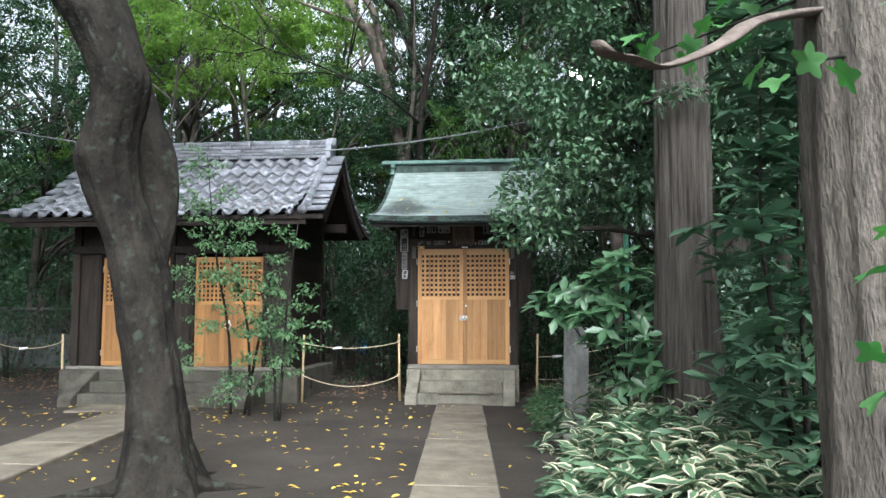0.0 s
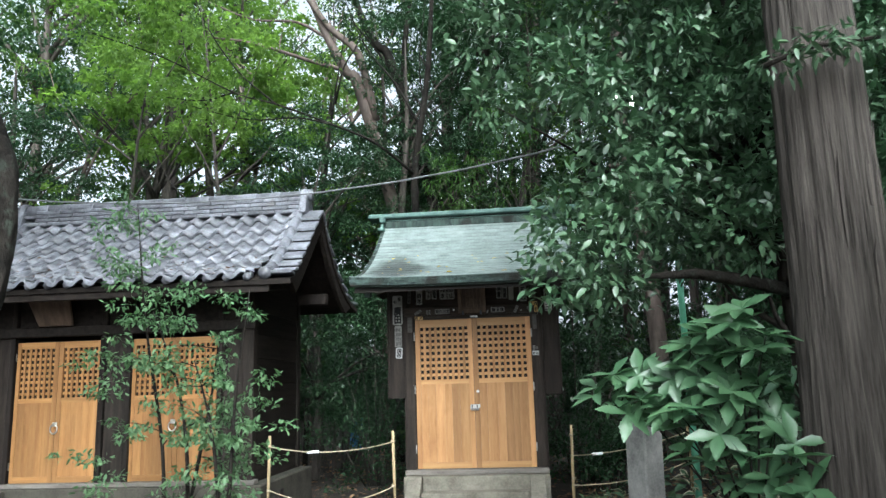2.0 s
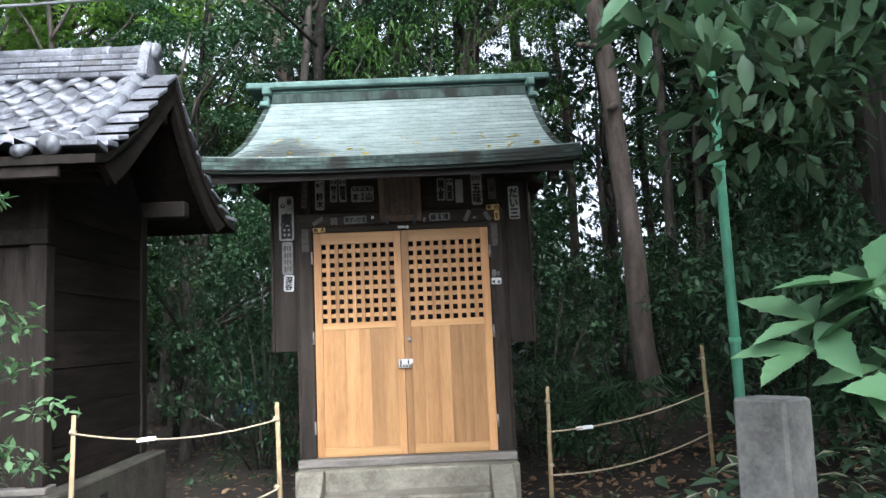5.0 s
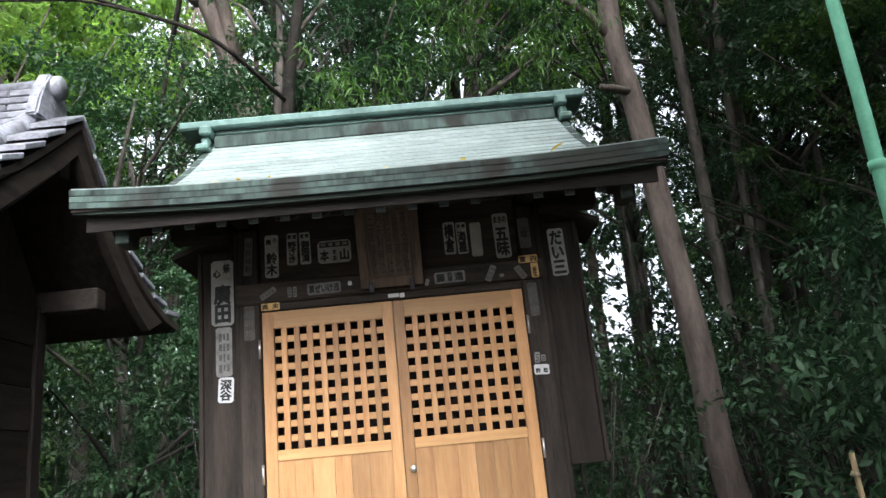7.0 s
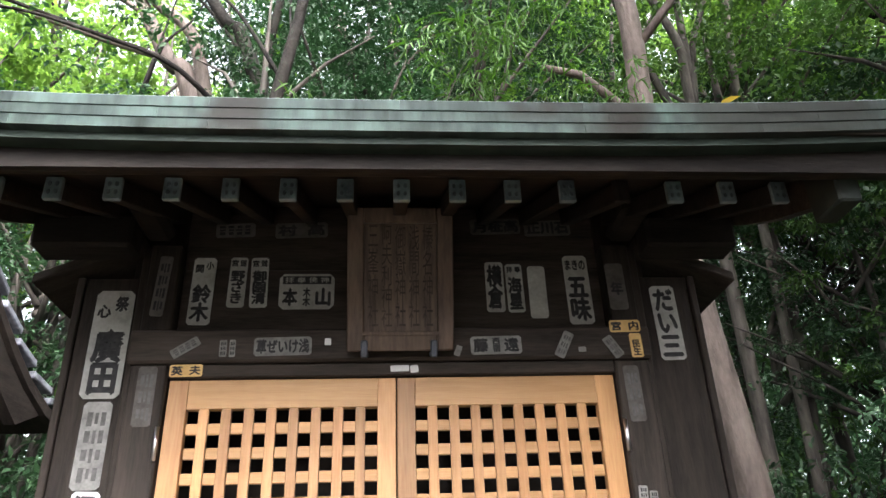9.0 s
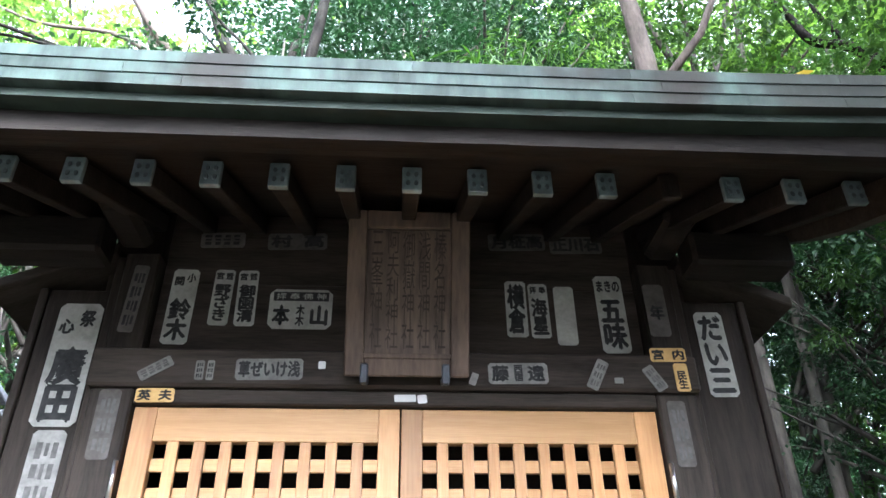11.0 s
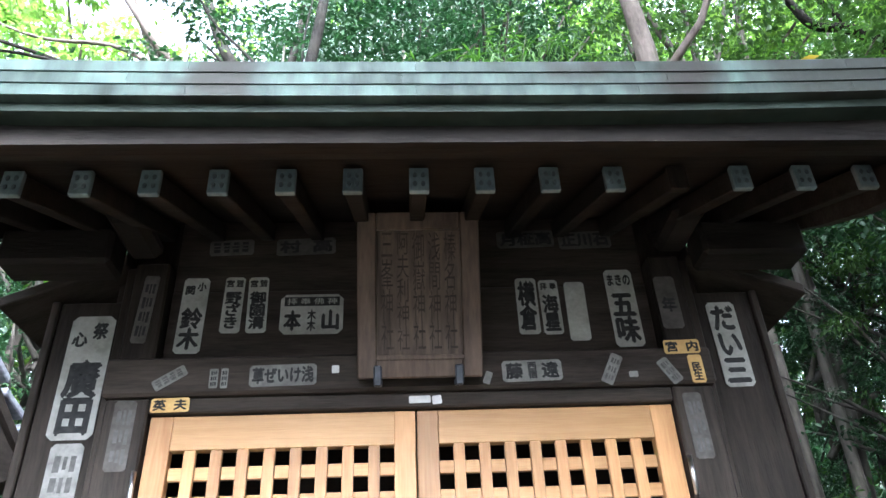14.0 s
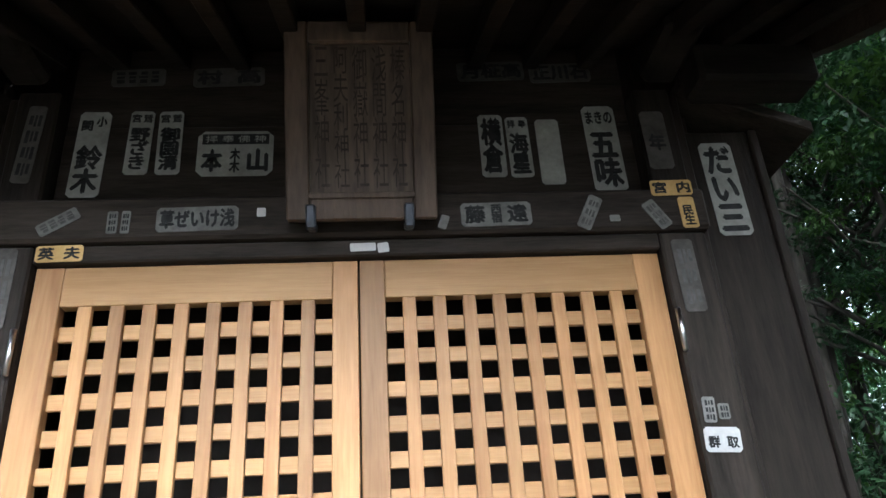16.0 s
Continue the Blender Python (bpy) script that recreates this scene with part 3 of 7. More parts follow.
def bumpy_trunk(bm, pts, rads, seg=48, rings=60, ridge=0.06, freq=9, flare=0.0, seed=0.0, lump=0.0):
    """A trunk with relief: radius changed by noise that runs along the grain."""
    pts = [Vector(p) for p in pts]
    lens = [0]
    for a, b in zip(pts, pts[1:]):
        lens.append(lens[-1] + (b - a).length)
    rows = []
    for i in range(rings + 1):
        s = lens[-1] * i / rings
        k = max(j for j in range(len(pts) - 1) if lens[j] <= s + 1e-6)
        f = (s - lens[k]) / (lens[k + 1] - lens[k])
        f2 = f * f * (3 - 2 * f)
        p = pts[k].lerp(pts[k + 1], f)
        r = rads[k] + (rads[k + 1] - rads[k]) * f2
        row = []
        for j in range(seg):
            a = 2 * math.pi * j / seg
            q = noise.noise((math.cos(a) * freq * 0.35, math.sin(a) * freq * 0.35, s * 0.5 + seed)) + 0.6 * noise.noise((math.cos(a) * freq, math.sin(a) * freq, s * 0.9 + seed))
            if lump:
                q += lump * (noise.noise((math.cos(a) * 2.2, math.sin(a) * 2.2, s * 3.2 + seed)) + 0.8 * max(0.0, noise.noise((math.cos(a) * 4.5, math.sin(a) * 4.5, s * 8.0 - seed))))
            root = flare * math.exp(-s / 0.28) * (0.6 + 0.7 * max(0, math.cos(5 * a + seed)))
            rr = r * (1 + ridge * q) + root
            row.append(bm.verts.new((p.x + math.cos(a) * rr, p.y + math.sin(a) * rr, p.z)))
        rows.append(row)
    for a, b in zip(rows, rows[1:]):
        for j in range(seg):
            bm.faces.new((a[j], a[(j + 1) % seg], b[(j + 1) % seg], b[j]))
    bm.faces.new(rows[0][::-1])
    bm.faces.new(rows[-1])


# ---- ground ----
def ground_z(x, y):
    """Flat court, a low bank rising to the right, slight unevenness."""
    bank = 0.32 * max(0.0, min(1.0, (x - 1.5) / 2.2)) + 0.10 * max(0.0, min(12.0, x - 3.0)) * (1 if y < 40 else 0.5)
    rear = 0.05 * max(0.0, min(10.0, y - 14.5))
    lump = 0.035 * noise.noise((x * 0.7, y * 0.7, 0)) + 0.012 * noise.noise((x * 3.1, y * 3.1, 2))
    near = min(1.0, max(0.0, abs(x + 0.32) - 0.9) / 1.0) if y > 5 else 1.0
    return bank + rear + lump * (0.25 + 0.75 * near) - 0.008


def grid_line(lo, hi, step, far):
    """Even steps near by, growing steps out to the horizon."""
    a = [lo + step * i for i in range(int((hi - lo) / step) + 1)]
    d, p, q = step, lo, a[-1]
    left, right = [], []
    while p > -far or q < far:
        d *= 1.35
        p, q = p - d, q + d
        left.append(p)
        right.append(q)
    return left[::-1] + a + right


gx, gy = grid_line(-9.0, 6.0, 0.14, 900.0), grid_line(-1.0, 17.0, 0.14, 900.0)
gv = np.array([(x, y, ground_z(x, y)) for y in gy for x in gx])
w = len(gx)
cell = np.array([(j * w + i, j * w + i + 1, (j + 1) * w + i + 1, (j + 1) * w + i) for j in range(len(gy) - 1) for i in range(w - 1)])
ground = link_mesh("ground", raw_mesh("ground", gv, np.concatenate([cell[:, [0, 1, 2]], cell[:, [0, 2, 3]]])), M["soil"], None, "bare damp brown soil of a wooded shrine court", True)
tagged(ground, "", "ground", "", "structure")

# ---- small shrine with the copper roof ----
X0, FY = -0.32, 11.76
shrine = empty("small_shrine", X0, FY, 0.47, "small dark timber shrine with green copper roof on concrete base", "shrine")
block("base", M["concrete"], shrine, X0 - 0.86, X0 + 0.86, 11.52, 13.5, -0.05, 0.46, 0.012, "weathered concrete base")
block("sill_beam", M["grey_wood"], shrine, X0 - 0.86, X0 + 0.86, 11.66, 11.80, 0.462, 0.52, 0.006, "grey weathered sill")
for sx in (-1, 1):
    block("post", M["dark_wood"], shrine, X0 + sx * 0.78 - 0.058, X0 + sx * 0.78 + 0.058, 11.735, 11.86, 0.522, 2.37, 0.006)
    block("upper_post", M["dark_wood"], shrine, X0 + sx * 0.78 - 0.05, X0 + sx * 0.78 + 0.05, 11.74, 11.85, 2.484, 2.80, 0.006)
    block("jamb", M["dark_wood"], shrine, X0 + sx * 0.845 - 0.02, X0 + sx * 0.845 + 0.02, 11.77, 11.84, 0.522, 2.8, 0.004)
    block("side_wall", M["dark_wood"], shrine, X0 + sx * 0.82 - 0.02, X0 + sx * 0.82 + 0.02, 11.862, 13.35, 0.47, 3.05, 0.004)
    # hanging wing panel with a slanting cap board
    wing = block("wing_panel", M["dark_wood"], shrine, *sorted((X0 + sx * 0.868, X0 + sx * 1.05)), 11.80, 11.835, 1.37, 2.70, 0.004)
    block("wing_batten", M["dark_wood"], shrine, *sorted((X0 + sx * 1.051, X0 + sx * 1.075)), 11.79, 11.845, 1.37, 2.70, 0.004)
    bm = bmesh.new()
    a, b = X0 + sx * 0.86, X0 + sx * 1.20
    lo = [(a, 11.735, 2.795), (b, 11.735, 2.655), (b, 12.2, 2.655), (a, 12.2, 2.795)]
    if sx < 0:
        lo = [lo[1], lo[0], lo[3], lo[2]]
    hexa(bm, lo + [(x, y, z + 0.035) for x, y, z in lo], 0.004)
    part("cap_board", bm, M["dark_beam"], shrine)
block("back_wall", M["dark_wood"], shrine, X0 - 0.84, X0 + 0.84, 13.352, 13.40, 0.47, 3.05)
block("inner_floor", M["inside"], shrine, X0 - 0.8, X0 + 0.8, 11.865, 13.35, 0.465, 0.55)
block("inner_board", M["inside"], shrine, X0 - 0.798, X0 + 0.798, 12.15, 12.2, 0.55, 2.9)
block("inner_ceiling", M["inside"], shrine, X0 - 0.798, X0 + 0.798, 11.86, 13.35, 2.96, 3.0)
block("head_beam", M["dark_beam"], shrine, X0 - 0.72, X0 + 0.72, 11.738, 11.84, 2.327, 2.369, 0.004)
block("tie_beam", M["dark_beam"], shrine, X0 - 0.85, X0 + 0.85, 11.718, 11.83, 2.371, 2.482, 0.008)
for k in range(2):
    block("upper_board", M["dark_beam"], shrine, X0 - 0.728, X0 + 0.728, 11.795 + 0.003 * k, 11.84, (2.484, 2.73)[k], (2.728, 2.98)[k], 0.003)
for sx in (-1, 1):
    block("corner_board", M["dark_wood"], shrine, *sorted((X0 + sx * 0.70, X0 + sx * 0.91)), 11.842, 11.861, 2.45, 3.05, 0.002)
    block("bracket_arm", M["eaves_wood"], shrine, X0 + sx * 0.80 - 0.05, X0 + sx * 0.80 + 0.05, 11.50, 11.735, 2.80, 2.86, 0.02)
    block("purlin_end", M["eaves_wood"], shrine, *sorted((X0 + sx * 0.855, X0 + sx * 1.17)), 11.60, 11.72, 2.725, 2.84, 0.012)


def roof_line(s, u=0.0):
    """Front slope of the copper roof, s from ridge to eaves; u from -1 to 1 along the eaves, turned up at the ends."""
    return 12.72 - 1.84 * s, 2.742 + 1.063 * max(0.0, 1 - s) ** 1.55 + 0.032 * abs(u) ** 3 * s * s


def roof_half(s):
    return 1.27 + 0.075 * s ** 2


def roof_strip(bm, s0, s1, lift0, lift1, thick, back, nx=14):
    rows = []
    for s, lift in ((s0, lift0), (s1, lift1)):
        row = []
        for i in range(nx + 1):
            u = -1 + 2 * i / nx
            y, z = roof_line(s, u)
            if back:
                y = 2 * 12.72 - y
            row.append(Vector((X0 + u * roof_half(s), y, z + lift)))
        rows.append(row)
    top = [[bm.verts.new(p) for p in r] for r in rows]
    bot = [[bm.verts.new(p - Vector((0, 0, thick))) for p in r] for r in rows]
    for i in range(nx):
        bm.faces.new((top[0][i], top[0][i + 1], top[1][i + 1], top[1][i]))
        bm.faces.new((bot[0][i], bot[1][i], bot[1][i + 1], bot[0][i + 1]))
        bm.faces.new((top[1][i], top[1][i + 1], bot[1][i + 1], bot[1][i]))
        bm.faces.new((top[0][i], bot[0][i], bot[0][i + 1], top[0][i + 1]))
    for e in (0, nx):
        bm.faces.new((top[0][e], top[1][e], bot[1][e], bot[0][e]))


COURSES = 24
for back in (False, True):
    for c in range(COURSES):
        bm = bmesh.new()
        roof_strip(bm, c / COURSES, (c + 1) / COURSES + 0.004, 0.002, 0.009, 0.009, back)
        part("roof_course", bm, M["copper"], shrine, smooth=False)
    bm = bmesh.new()
    rows = []
    for k in range(13):
        y, z = roof_line(k / 12)
        y = 2 * 12.72 - y if back else y
        h = roof_half(k / 12)
        rows.append([bm.verts.new(q) for q in ((X0 - h, y, z - 0.02), (X0 + h, y, z - 0.02), (X0 + h, y, z - 0.07), (X0 - h, y, z - 0.07))])
    for p, q in zip(rows, rows[1:]):
        for j in range(4):
            bm.faces.new((p[j], p[(j + 1) % 4], q[(j + 1) % 4], q[j]))
    bm.faces.new(rows[0]); bm.faces.new(rows[-1][::-1])
    part("roof_deck", bm, M["dark_beam"], shrine)
# layered copper edge at the eaves, in short sheets
TH = 0.029


def eaves_strip(bm, u0, u1, dy, dz, high, n):
    """A strip along the eaves that follows their upward curve."""
    rows = []
    for i in range(n + 1):
        u = u0 + (u1 - u0) * i / n
        y, z = roof_line(1.0, u)
        x, y, z = X0 + u * (roof_half(1.0) + 0.004), y + dy, z + dz
        rows.append([bm.verts.new(q) for q in ((x, y, z - high), (x, y + 0.05, z - high), (x, y + 0.05, z), (x, y, z))])
    for a, b in zip(rows, rows[1:]):
        for j in range(4):
            bm.faces.new((a[j], a[(j + 1) % 4], b[(j + 1) % 4], b[j]))
    bm.faces.new(rows[0])
    bm.faces.new(rows[-1][::-1])


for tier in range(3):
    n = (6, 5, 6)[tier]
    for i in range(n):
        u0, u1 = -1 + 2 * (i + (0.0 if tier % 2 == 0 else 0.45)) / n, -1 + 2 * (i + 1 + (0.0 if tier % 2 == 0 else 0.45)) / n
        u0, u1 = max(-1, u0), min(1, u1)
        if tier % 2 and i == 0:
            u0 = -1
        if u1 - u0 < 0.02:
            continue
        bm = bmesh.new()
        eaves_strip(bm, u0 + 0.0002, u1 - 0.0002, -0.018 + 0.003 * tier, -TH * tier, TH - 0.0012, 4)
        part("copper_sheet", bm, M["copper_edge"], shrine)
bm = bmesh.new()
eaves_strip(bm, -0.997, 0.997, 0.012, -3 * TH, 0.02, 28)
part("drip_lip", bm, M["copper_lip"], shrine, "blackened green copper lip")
for sx in (-1, 1):
    for back in (False, True):
        for tier in range(2):
            bm = bmesh.new()
            rows = []
            for k in range(13):
                s = k / 12
                y, z = roof_line(s, 1)
                if back:
                    y = 2 * 12.72 - y
                x = X0 + sx * (roof_half(s) + 0.006 - 0.01 * tier)
                zt = z + 0.008 - 0.05 * tier
                rows.append([bm.verts.new(q) for q in ((x, y, zt), (x - sx * 0.05, y, zt), (x - sx * 0.05, y, zt - 0.048), (x, y, zt - 0.048))])
            for a, b in zip(rows, rows[1:]):
                for j in range(4):
                    bm.faces.new((a[j], a[(j + 1) % 4], b[(j + 1) % 4], b[j]))
            bm.faces.new(rows[0]); bm.faces.new(rows[-1][::-1])
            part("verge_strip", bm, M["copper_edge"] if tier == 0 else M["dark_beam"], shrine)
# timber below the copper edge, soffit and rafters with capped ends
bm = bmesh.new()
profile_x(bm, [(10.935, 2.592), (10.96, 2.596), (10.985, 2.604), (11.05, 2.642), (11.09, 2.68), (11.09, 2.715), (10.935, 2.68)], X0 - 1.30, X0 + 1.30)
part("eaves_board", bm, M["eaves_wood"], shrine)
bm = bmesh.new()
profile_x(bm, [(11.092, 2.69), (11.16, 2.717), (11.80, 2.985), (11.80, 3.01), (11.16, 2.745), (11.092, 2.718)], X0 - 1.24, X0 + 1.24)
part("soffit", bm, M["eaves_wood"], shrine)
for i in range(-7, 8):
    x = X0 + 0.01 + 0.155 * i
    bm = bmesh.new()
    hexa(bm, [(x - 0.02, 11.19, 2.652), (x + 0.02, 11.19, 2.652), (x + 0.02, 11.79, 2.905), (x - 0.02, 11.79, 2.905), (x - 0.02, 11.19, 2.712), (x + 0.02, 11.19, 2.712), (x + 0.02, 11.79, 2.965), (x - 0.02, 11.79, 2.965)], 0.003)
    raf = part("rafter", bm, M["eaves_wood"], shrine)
    block("rafter_cap", M["dark_wood"] if i == 4 else M["copper_cap"], raf, x - 0.023, x + 0.023, 11.176, 11.192, 2.648, 2.716, 0.002)
    for dx, dz in (() if i == 4 else ((-1, -1), (1, -1), (-1, 1), (1, 1))):
        bm = bmesh.new()
        cx, cz = x + 0.0095 * dx, 2.682 + 0.0125 * dz
        tube(bm, [(cx, 11.1775, cz), (cx, 11.1735, cz)], [0.0075, 0.005], 8)
        bmesh.ops.scale(bm, vec=(0.85, 1, 1.25), space=Matrix.Translation((-cx, 0, -cz)), verts=bm.verts)
        part("cap_stud", bm, M["cap_stud"], raf)
for sx in (-1, 1):
    block("bargeboard_end", M["copper_edge"], shrine, X0 + sx * 1.165 - 0.032, X0 + sx * 1.165 + 0.032, 10.99, 11.12, 2.545, 2.69, 0.006, "dull green capped board end")
    for back in (False, True):
        bm = bmesh.new()
        rows = []
        for k in range(11):
            s = k / 10 * 0.93
            y, z = roof_line(s, 1)
            if back:
                y = 2 * 12.72 - y
            x = X0 + sx * 1.21
            rows.append([bm.verts.new(q) for q in ((x, y, z - 0.068), (x - sx * 0.04, y, z - 0.068), (x - sx * 0.04, y, z - 0.2), (x, y, z - 0.2))])
        for a, b in zip(rows, rows[1:]):
            for j in range(4):
                bm.faces.new((a[j], a[(j + 1) % 4], b[(j + 1) % 4], b[j]))
        bm.faces.new(rows[0]); bm.faces.new(rows[-1][::-1])
        part("bargeboard", bm, M["dark_beam"], shrine)
    bm = bmesh.new()
    gable = [(11.865, 2.99), (13.35, 2.99), (13.35, 3.02), (12.72, 3.66), (11.865, 3.02)]
    profile_x(bm, gable, *sorted((X0 + sx * 0.80, X0 + sx * 0.84)))
    part("gable_wall", bm, M["dark_wood"], shrine)
# ridge
block("ridge_box", M["copper_edge"], shrine, X0 - 1.21, X0 + 1.21, 12.62, 12.82, 3.712, 3.85, 0.008, "grey-green copper ridge casing")
block("ridge_step", M["copper_edge"], shrine, X0 - 1.215, X0 + 1.215, 12.6, 12.84, 3.712, 3.802, 0.006)
block("ridge_moulding", M["copper_green"], shrine, X0 - 1.22, X0 + 1.22, 12.61, 12.83, 3.817, 3.827, 0.003)
block("ridge_cap", M["copper_green"], shrine, X0 - 1.46, X0 + 1.44, 12.565, 12.875, 3.852, 3.917, 0.014)
for sx in (-1, 1):
    bm = bmesh.new()
    box(bm, X0 + sx * 1.255 - 0.04, X0 + sx * 1.255 + 0.04, 12.51, 12.93, 3.782, 3.851, 0.012)
    box(bm, X0 + sx * 1.265 - 0.03, X0 + sx * 1.265 + 0.03, 12.55, 12.89, 3.702, 3.782, 0.015)
    box(bm, X0 + sx * 1.265 - 0.045, X0 + sx * 1.265 + 0.045, 12.47, 12.97, 3.652, 3.702, 0.012)
    part("ridge_end_ornament", bm, M["copper_green"], shrine)


def door_leaf(parent, x0, x1, y, z0, z1, zl0, zl1, cols, rows, stile, meet, planks, rng):
    """A cypress door leaf: frame, lattice above, boards below. meet: the side of the middle stile."""
    leaf = block("door_leaf", M["new_wood"], parent, x0 + 0.002, x0 + stile, y, y + 0.034, z0 + 0.003, z1, 0.002, "light new cypress lattice door leaf, closed")
    mid = 0.06
    a = x0 + (mid if meet < 0 else stile)
    b = x1 - (mid if meet > 0 else stile)
    if meet < 0:
        leaf.data = leaf.data.copy()
        for v in leaf.data.vertices:
            if v.co.x > x0 + stile * 0.5:
                v.co.x += a - x0 - stile
    block("stile", M["new_wood"], leaf, b, x1 - 0.002, y, y + 0.034, z0 + 0.003, z1, 0.002)
    for r0, r1 in ((zl1, z1), (zl0 - 0.055, zl0), (z0 + 0.003, z0 + 0.075)):
        block("rail", M["new_bar"], leaf, a, b, y + 0.001, y + 0.033, r0, r1, 0.002)
    pitch = (b - a) / (cols + (cols - 1) * 0.78)
    bw = pitch * 0.78
    for i in range(1, cols):
        x = a + i * pitch + (i - 1) * bw
        block("slat", M["new_wood"], leaf, x, x + bw, y + 0.002, y + 0.018, zl0, zl1, 0.0015)
    ph = (zl1 - zl0) / (rows + (rows - 1) * 0.85)
    bh = ph * 0.85
    for i in range(1, rows):
        z = zl0 + i * ph + (i - 1) * bh
        block("slat", M["new_bar"], leaf, a, b, y + 0.0185, y + 0.032, z, z + bh, 0.0015)
    cut = sorted(a + (b - a) * ((k + rng.uniform(-0.25, 0.25)) / planks) for k in range(1, planks))
    edges = [a] + cut + [b]
    for p, q in zip(edges, edges[1:]):
        block("plank", M["new_wood"], leaf, p + 0.0004, q - 0.0004, y + 0.008, y + 0.026, z0 + 0.075, zl0 - 0.055, 0.0008)
    return leaf


prng = random.Random(4)
left_leaf = door_leaf(shrine, -1.04, -0.32, FY, 0.522, 2.325, 1.586, 2.231, 9, 9, 0.064, 1, 6, prng)
right_leaf = door_leaf(shrine, -0.32, 0.40, FY, 0.522, 2.325, 1.586, 2.231, 9, 9, 0.066, -1, 6, prng)
for leaf, hx in ((left_leaf, -1.046), (right_leaf, 0.406)):
    for hz in (2.12, 1.47, 0.76):
        rod("hinge", M["steel"], leaf, [(hx, FY - 0.031, hz - 0.05), (hx, FY - 0.031, hz + 0.05)], 0.0065, 8, "bright steel hinge")
rod("knob", M["steel"], right_leaf, [(-0.275, FY, 1.43), (-0.275, FY - 0.02, 1.43), (-0.275, FY - 0.03, 1.43), (-0.275, FY - 0.038, 1.43)], [0.01, 0.012, 0.019, 0.012], 14, "round steel door knob")
lock = empty("padlock", -0.32, FY - 0.02, 1.22, "steel hasp and padlock fastened across double wooden doors", "lock")
block("hasp_plate", M["steel"], lock, -0.375, -0.255, FY - 0.010, FY - 0.001, 1.235, 1.275, 0.003)
block("lock_body", M["steel"], lock, -0.372, -0.27, FY - 0.040, FY - 0.014, 1.205, 1.236, 0.006)
for sx in (-0.352, -0.292):
    rod("staple", M["iron"], lock, [(sx, FY - 0.012, 1.262), (sx, FY - 0.034, 1.262), (sx, FY - 0.034, 1.225)], 0.006, 8)
for k in range(4):
    block("dial", M["iron"], lock, -0.362 + 0.024 * k, -0.346 + 0.024 * k, FY - 0.044, FY - 0.041, 1.212, 1.228, 0.001)

# steps
steps = empty("stone_steps", X0, 11.2, 0.0, "weathered concrete steps with sloping side blocks below shrine doors", "steps")
block("step", M["concrete"], steps, X0 - 0.62, X0 + 0.62, 11.24, 11.518, -0.04, 0.31, 0.012)
block("step", M["concrete"], steps, X0 - 0.62, X0 + 0.62, 11.0, 11.238, -0.04, 0.155, 0.012)
for sx in (-1, 1):
    bm = bmesh.new()
    profile_x(bm, [(10.95, -0.05), (11.518, -0.05), (11.518, 0.47), (11.44, 0.47), (10.95, 0.12)], *sorted((X0 + sx * 0.625, X0 + sx * 0.80)))
    bmesh.ops.bevel(bm, geom=bm.edges[:], offset=0.008, segments=1, affect="EDGES")
    part("side_block", bm, M["concrete"], steps)
block("loose_board", M["slab"], steps, X0 - 0.32, X0 + 0.50, 10.955, 11.05, 0.157, 0.185, 0.008, "loose stone strip")

# paving slabs of the straight path
path = tagged(new("pavement_path"), "path of worn rectangular stone slabs set in soil", "path", "", "structure")
y1 = 10.93
srng = random.Random(3)
while y1 > -1.5:
    ln = srng.choice((0.9, 1.0, 1.0, 1.05))
    y0 = y1 - ln
    c0, c1 = X0 - 0.071 * (y0 - 10.95), X0 - 0.071 * (y1 - 10.95)
    hw = 0.325 + srng.uniform(-0.012, 0.012)
    t = [srng.uniform(-0.006, 0.006) for _ in range(4)]
    bm = bmesh.new()
    hexa(bm, [(c0 - hw, y0 + 0.008, -0.06), (c0 + hw, y0 + 0.008, -0.06), (c1 + hw, y1 - 0.008, -0.06), (c1 - hw, y1 - 0.008, -0.06),
              (c0 - hw, y0 + 0.008, 0.028 + t[0]), (c0 + hw, y0 + 0.008, 0.028 + t[1]), (c1 + hw, y1 - 0.008, 0.028 + t[2]), (c1 - hw, y1 - 0.008, 0.028 + t[3])], 0.008)
    part("slab", bm, M["slab"], path)
    y1 = y0
side_path = tagged(new("pavement_side_path"), "low concrete path leading to a tile-roofed shrine", "path", "", "structure")
for x0, x1, ya, yb in ((-5.5, -4.75, 9.6, 10.3), (-4.72, -3.95, 9.55, 10.3)):
    block("slab", M["slab"], side_path, x0, x1, ya, yb, -0.05, 0.03, 0.01)
for k in range(5):
    a, b = Vector((-4.45 + 0.13 * k, 9.5 - 1.05 * k, 0)), Vector((-4.45 + 0.13 * (k + 1), 9.5 - 1.05 * (k + 1) + 0.015, 0))
    bm = bmesh.new()
    q = [(b.x - 0.42, b.y), (b.x + 0.42, b.y), (a.x + 0.42, a.y), (a.x - 0.42, a.y)]
    hexa(bm, [(x, y, -0.05) for x, y in q] + [(x, y, 0.028) for x, y in q], 0.01)
    part("slab", bm, M["slab"], side_path)

# ---- tile-roofed shrine ----
CX, BY = -4.66, 11.2
hall = empty("tile_roofed_shrine", CX, BY, 0.0, "dark timber double shrine with a grey tiled gable roof", "shrine")
block("base", M["shaded_old_concrete"], hall, CX - 1.88, CX + 1.90, 11.08, 13.2, -0.05, 0.45, 0.015, "concrete plinth")
# vent opening as a flat plate, its inner shade painted near-black
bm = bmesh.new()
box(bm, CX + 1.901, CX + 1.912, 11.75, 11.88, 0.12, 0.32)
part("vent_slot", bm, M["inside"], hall)
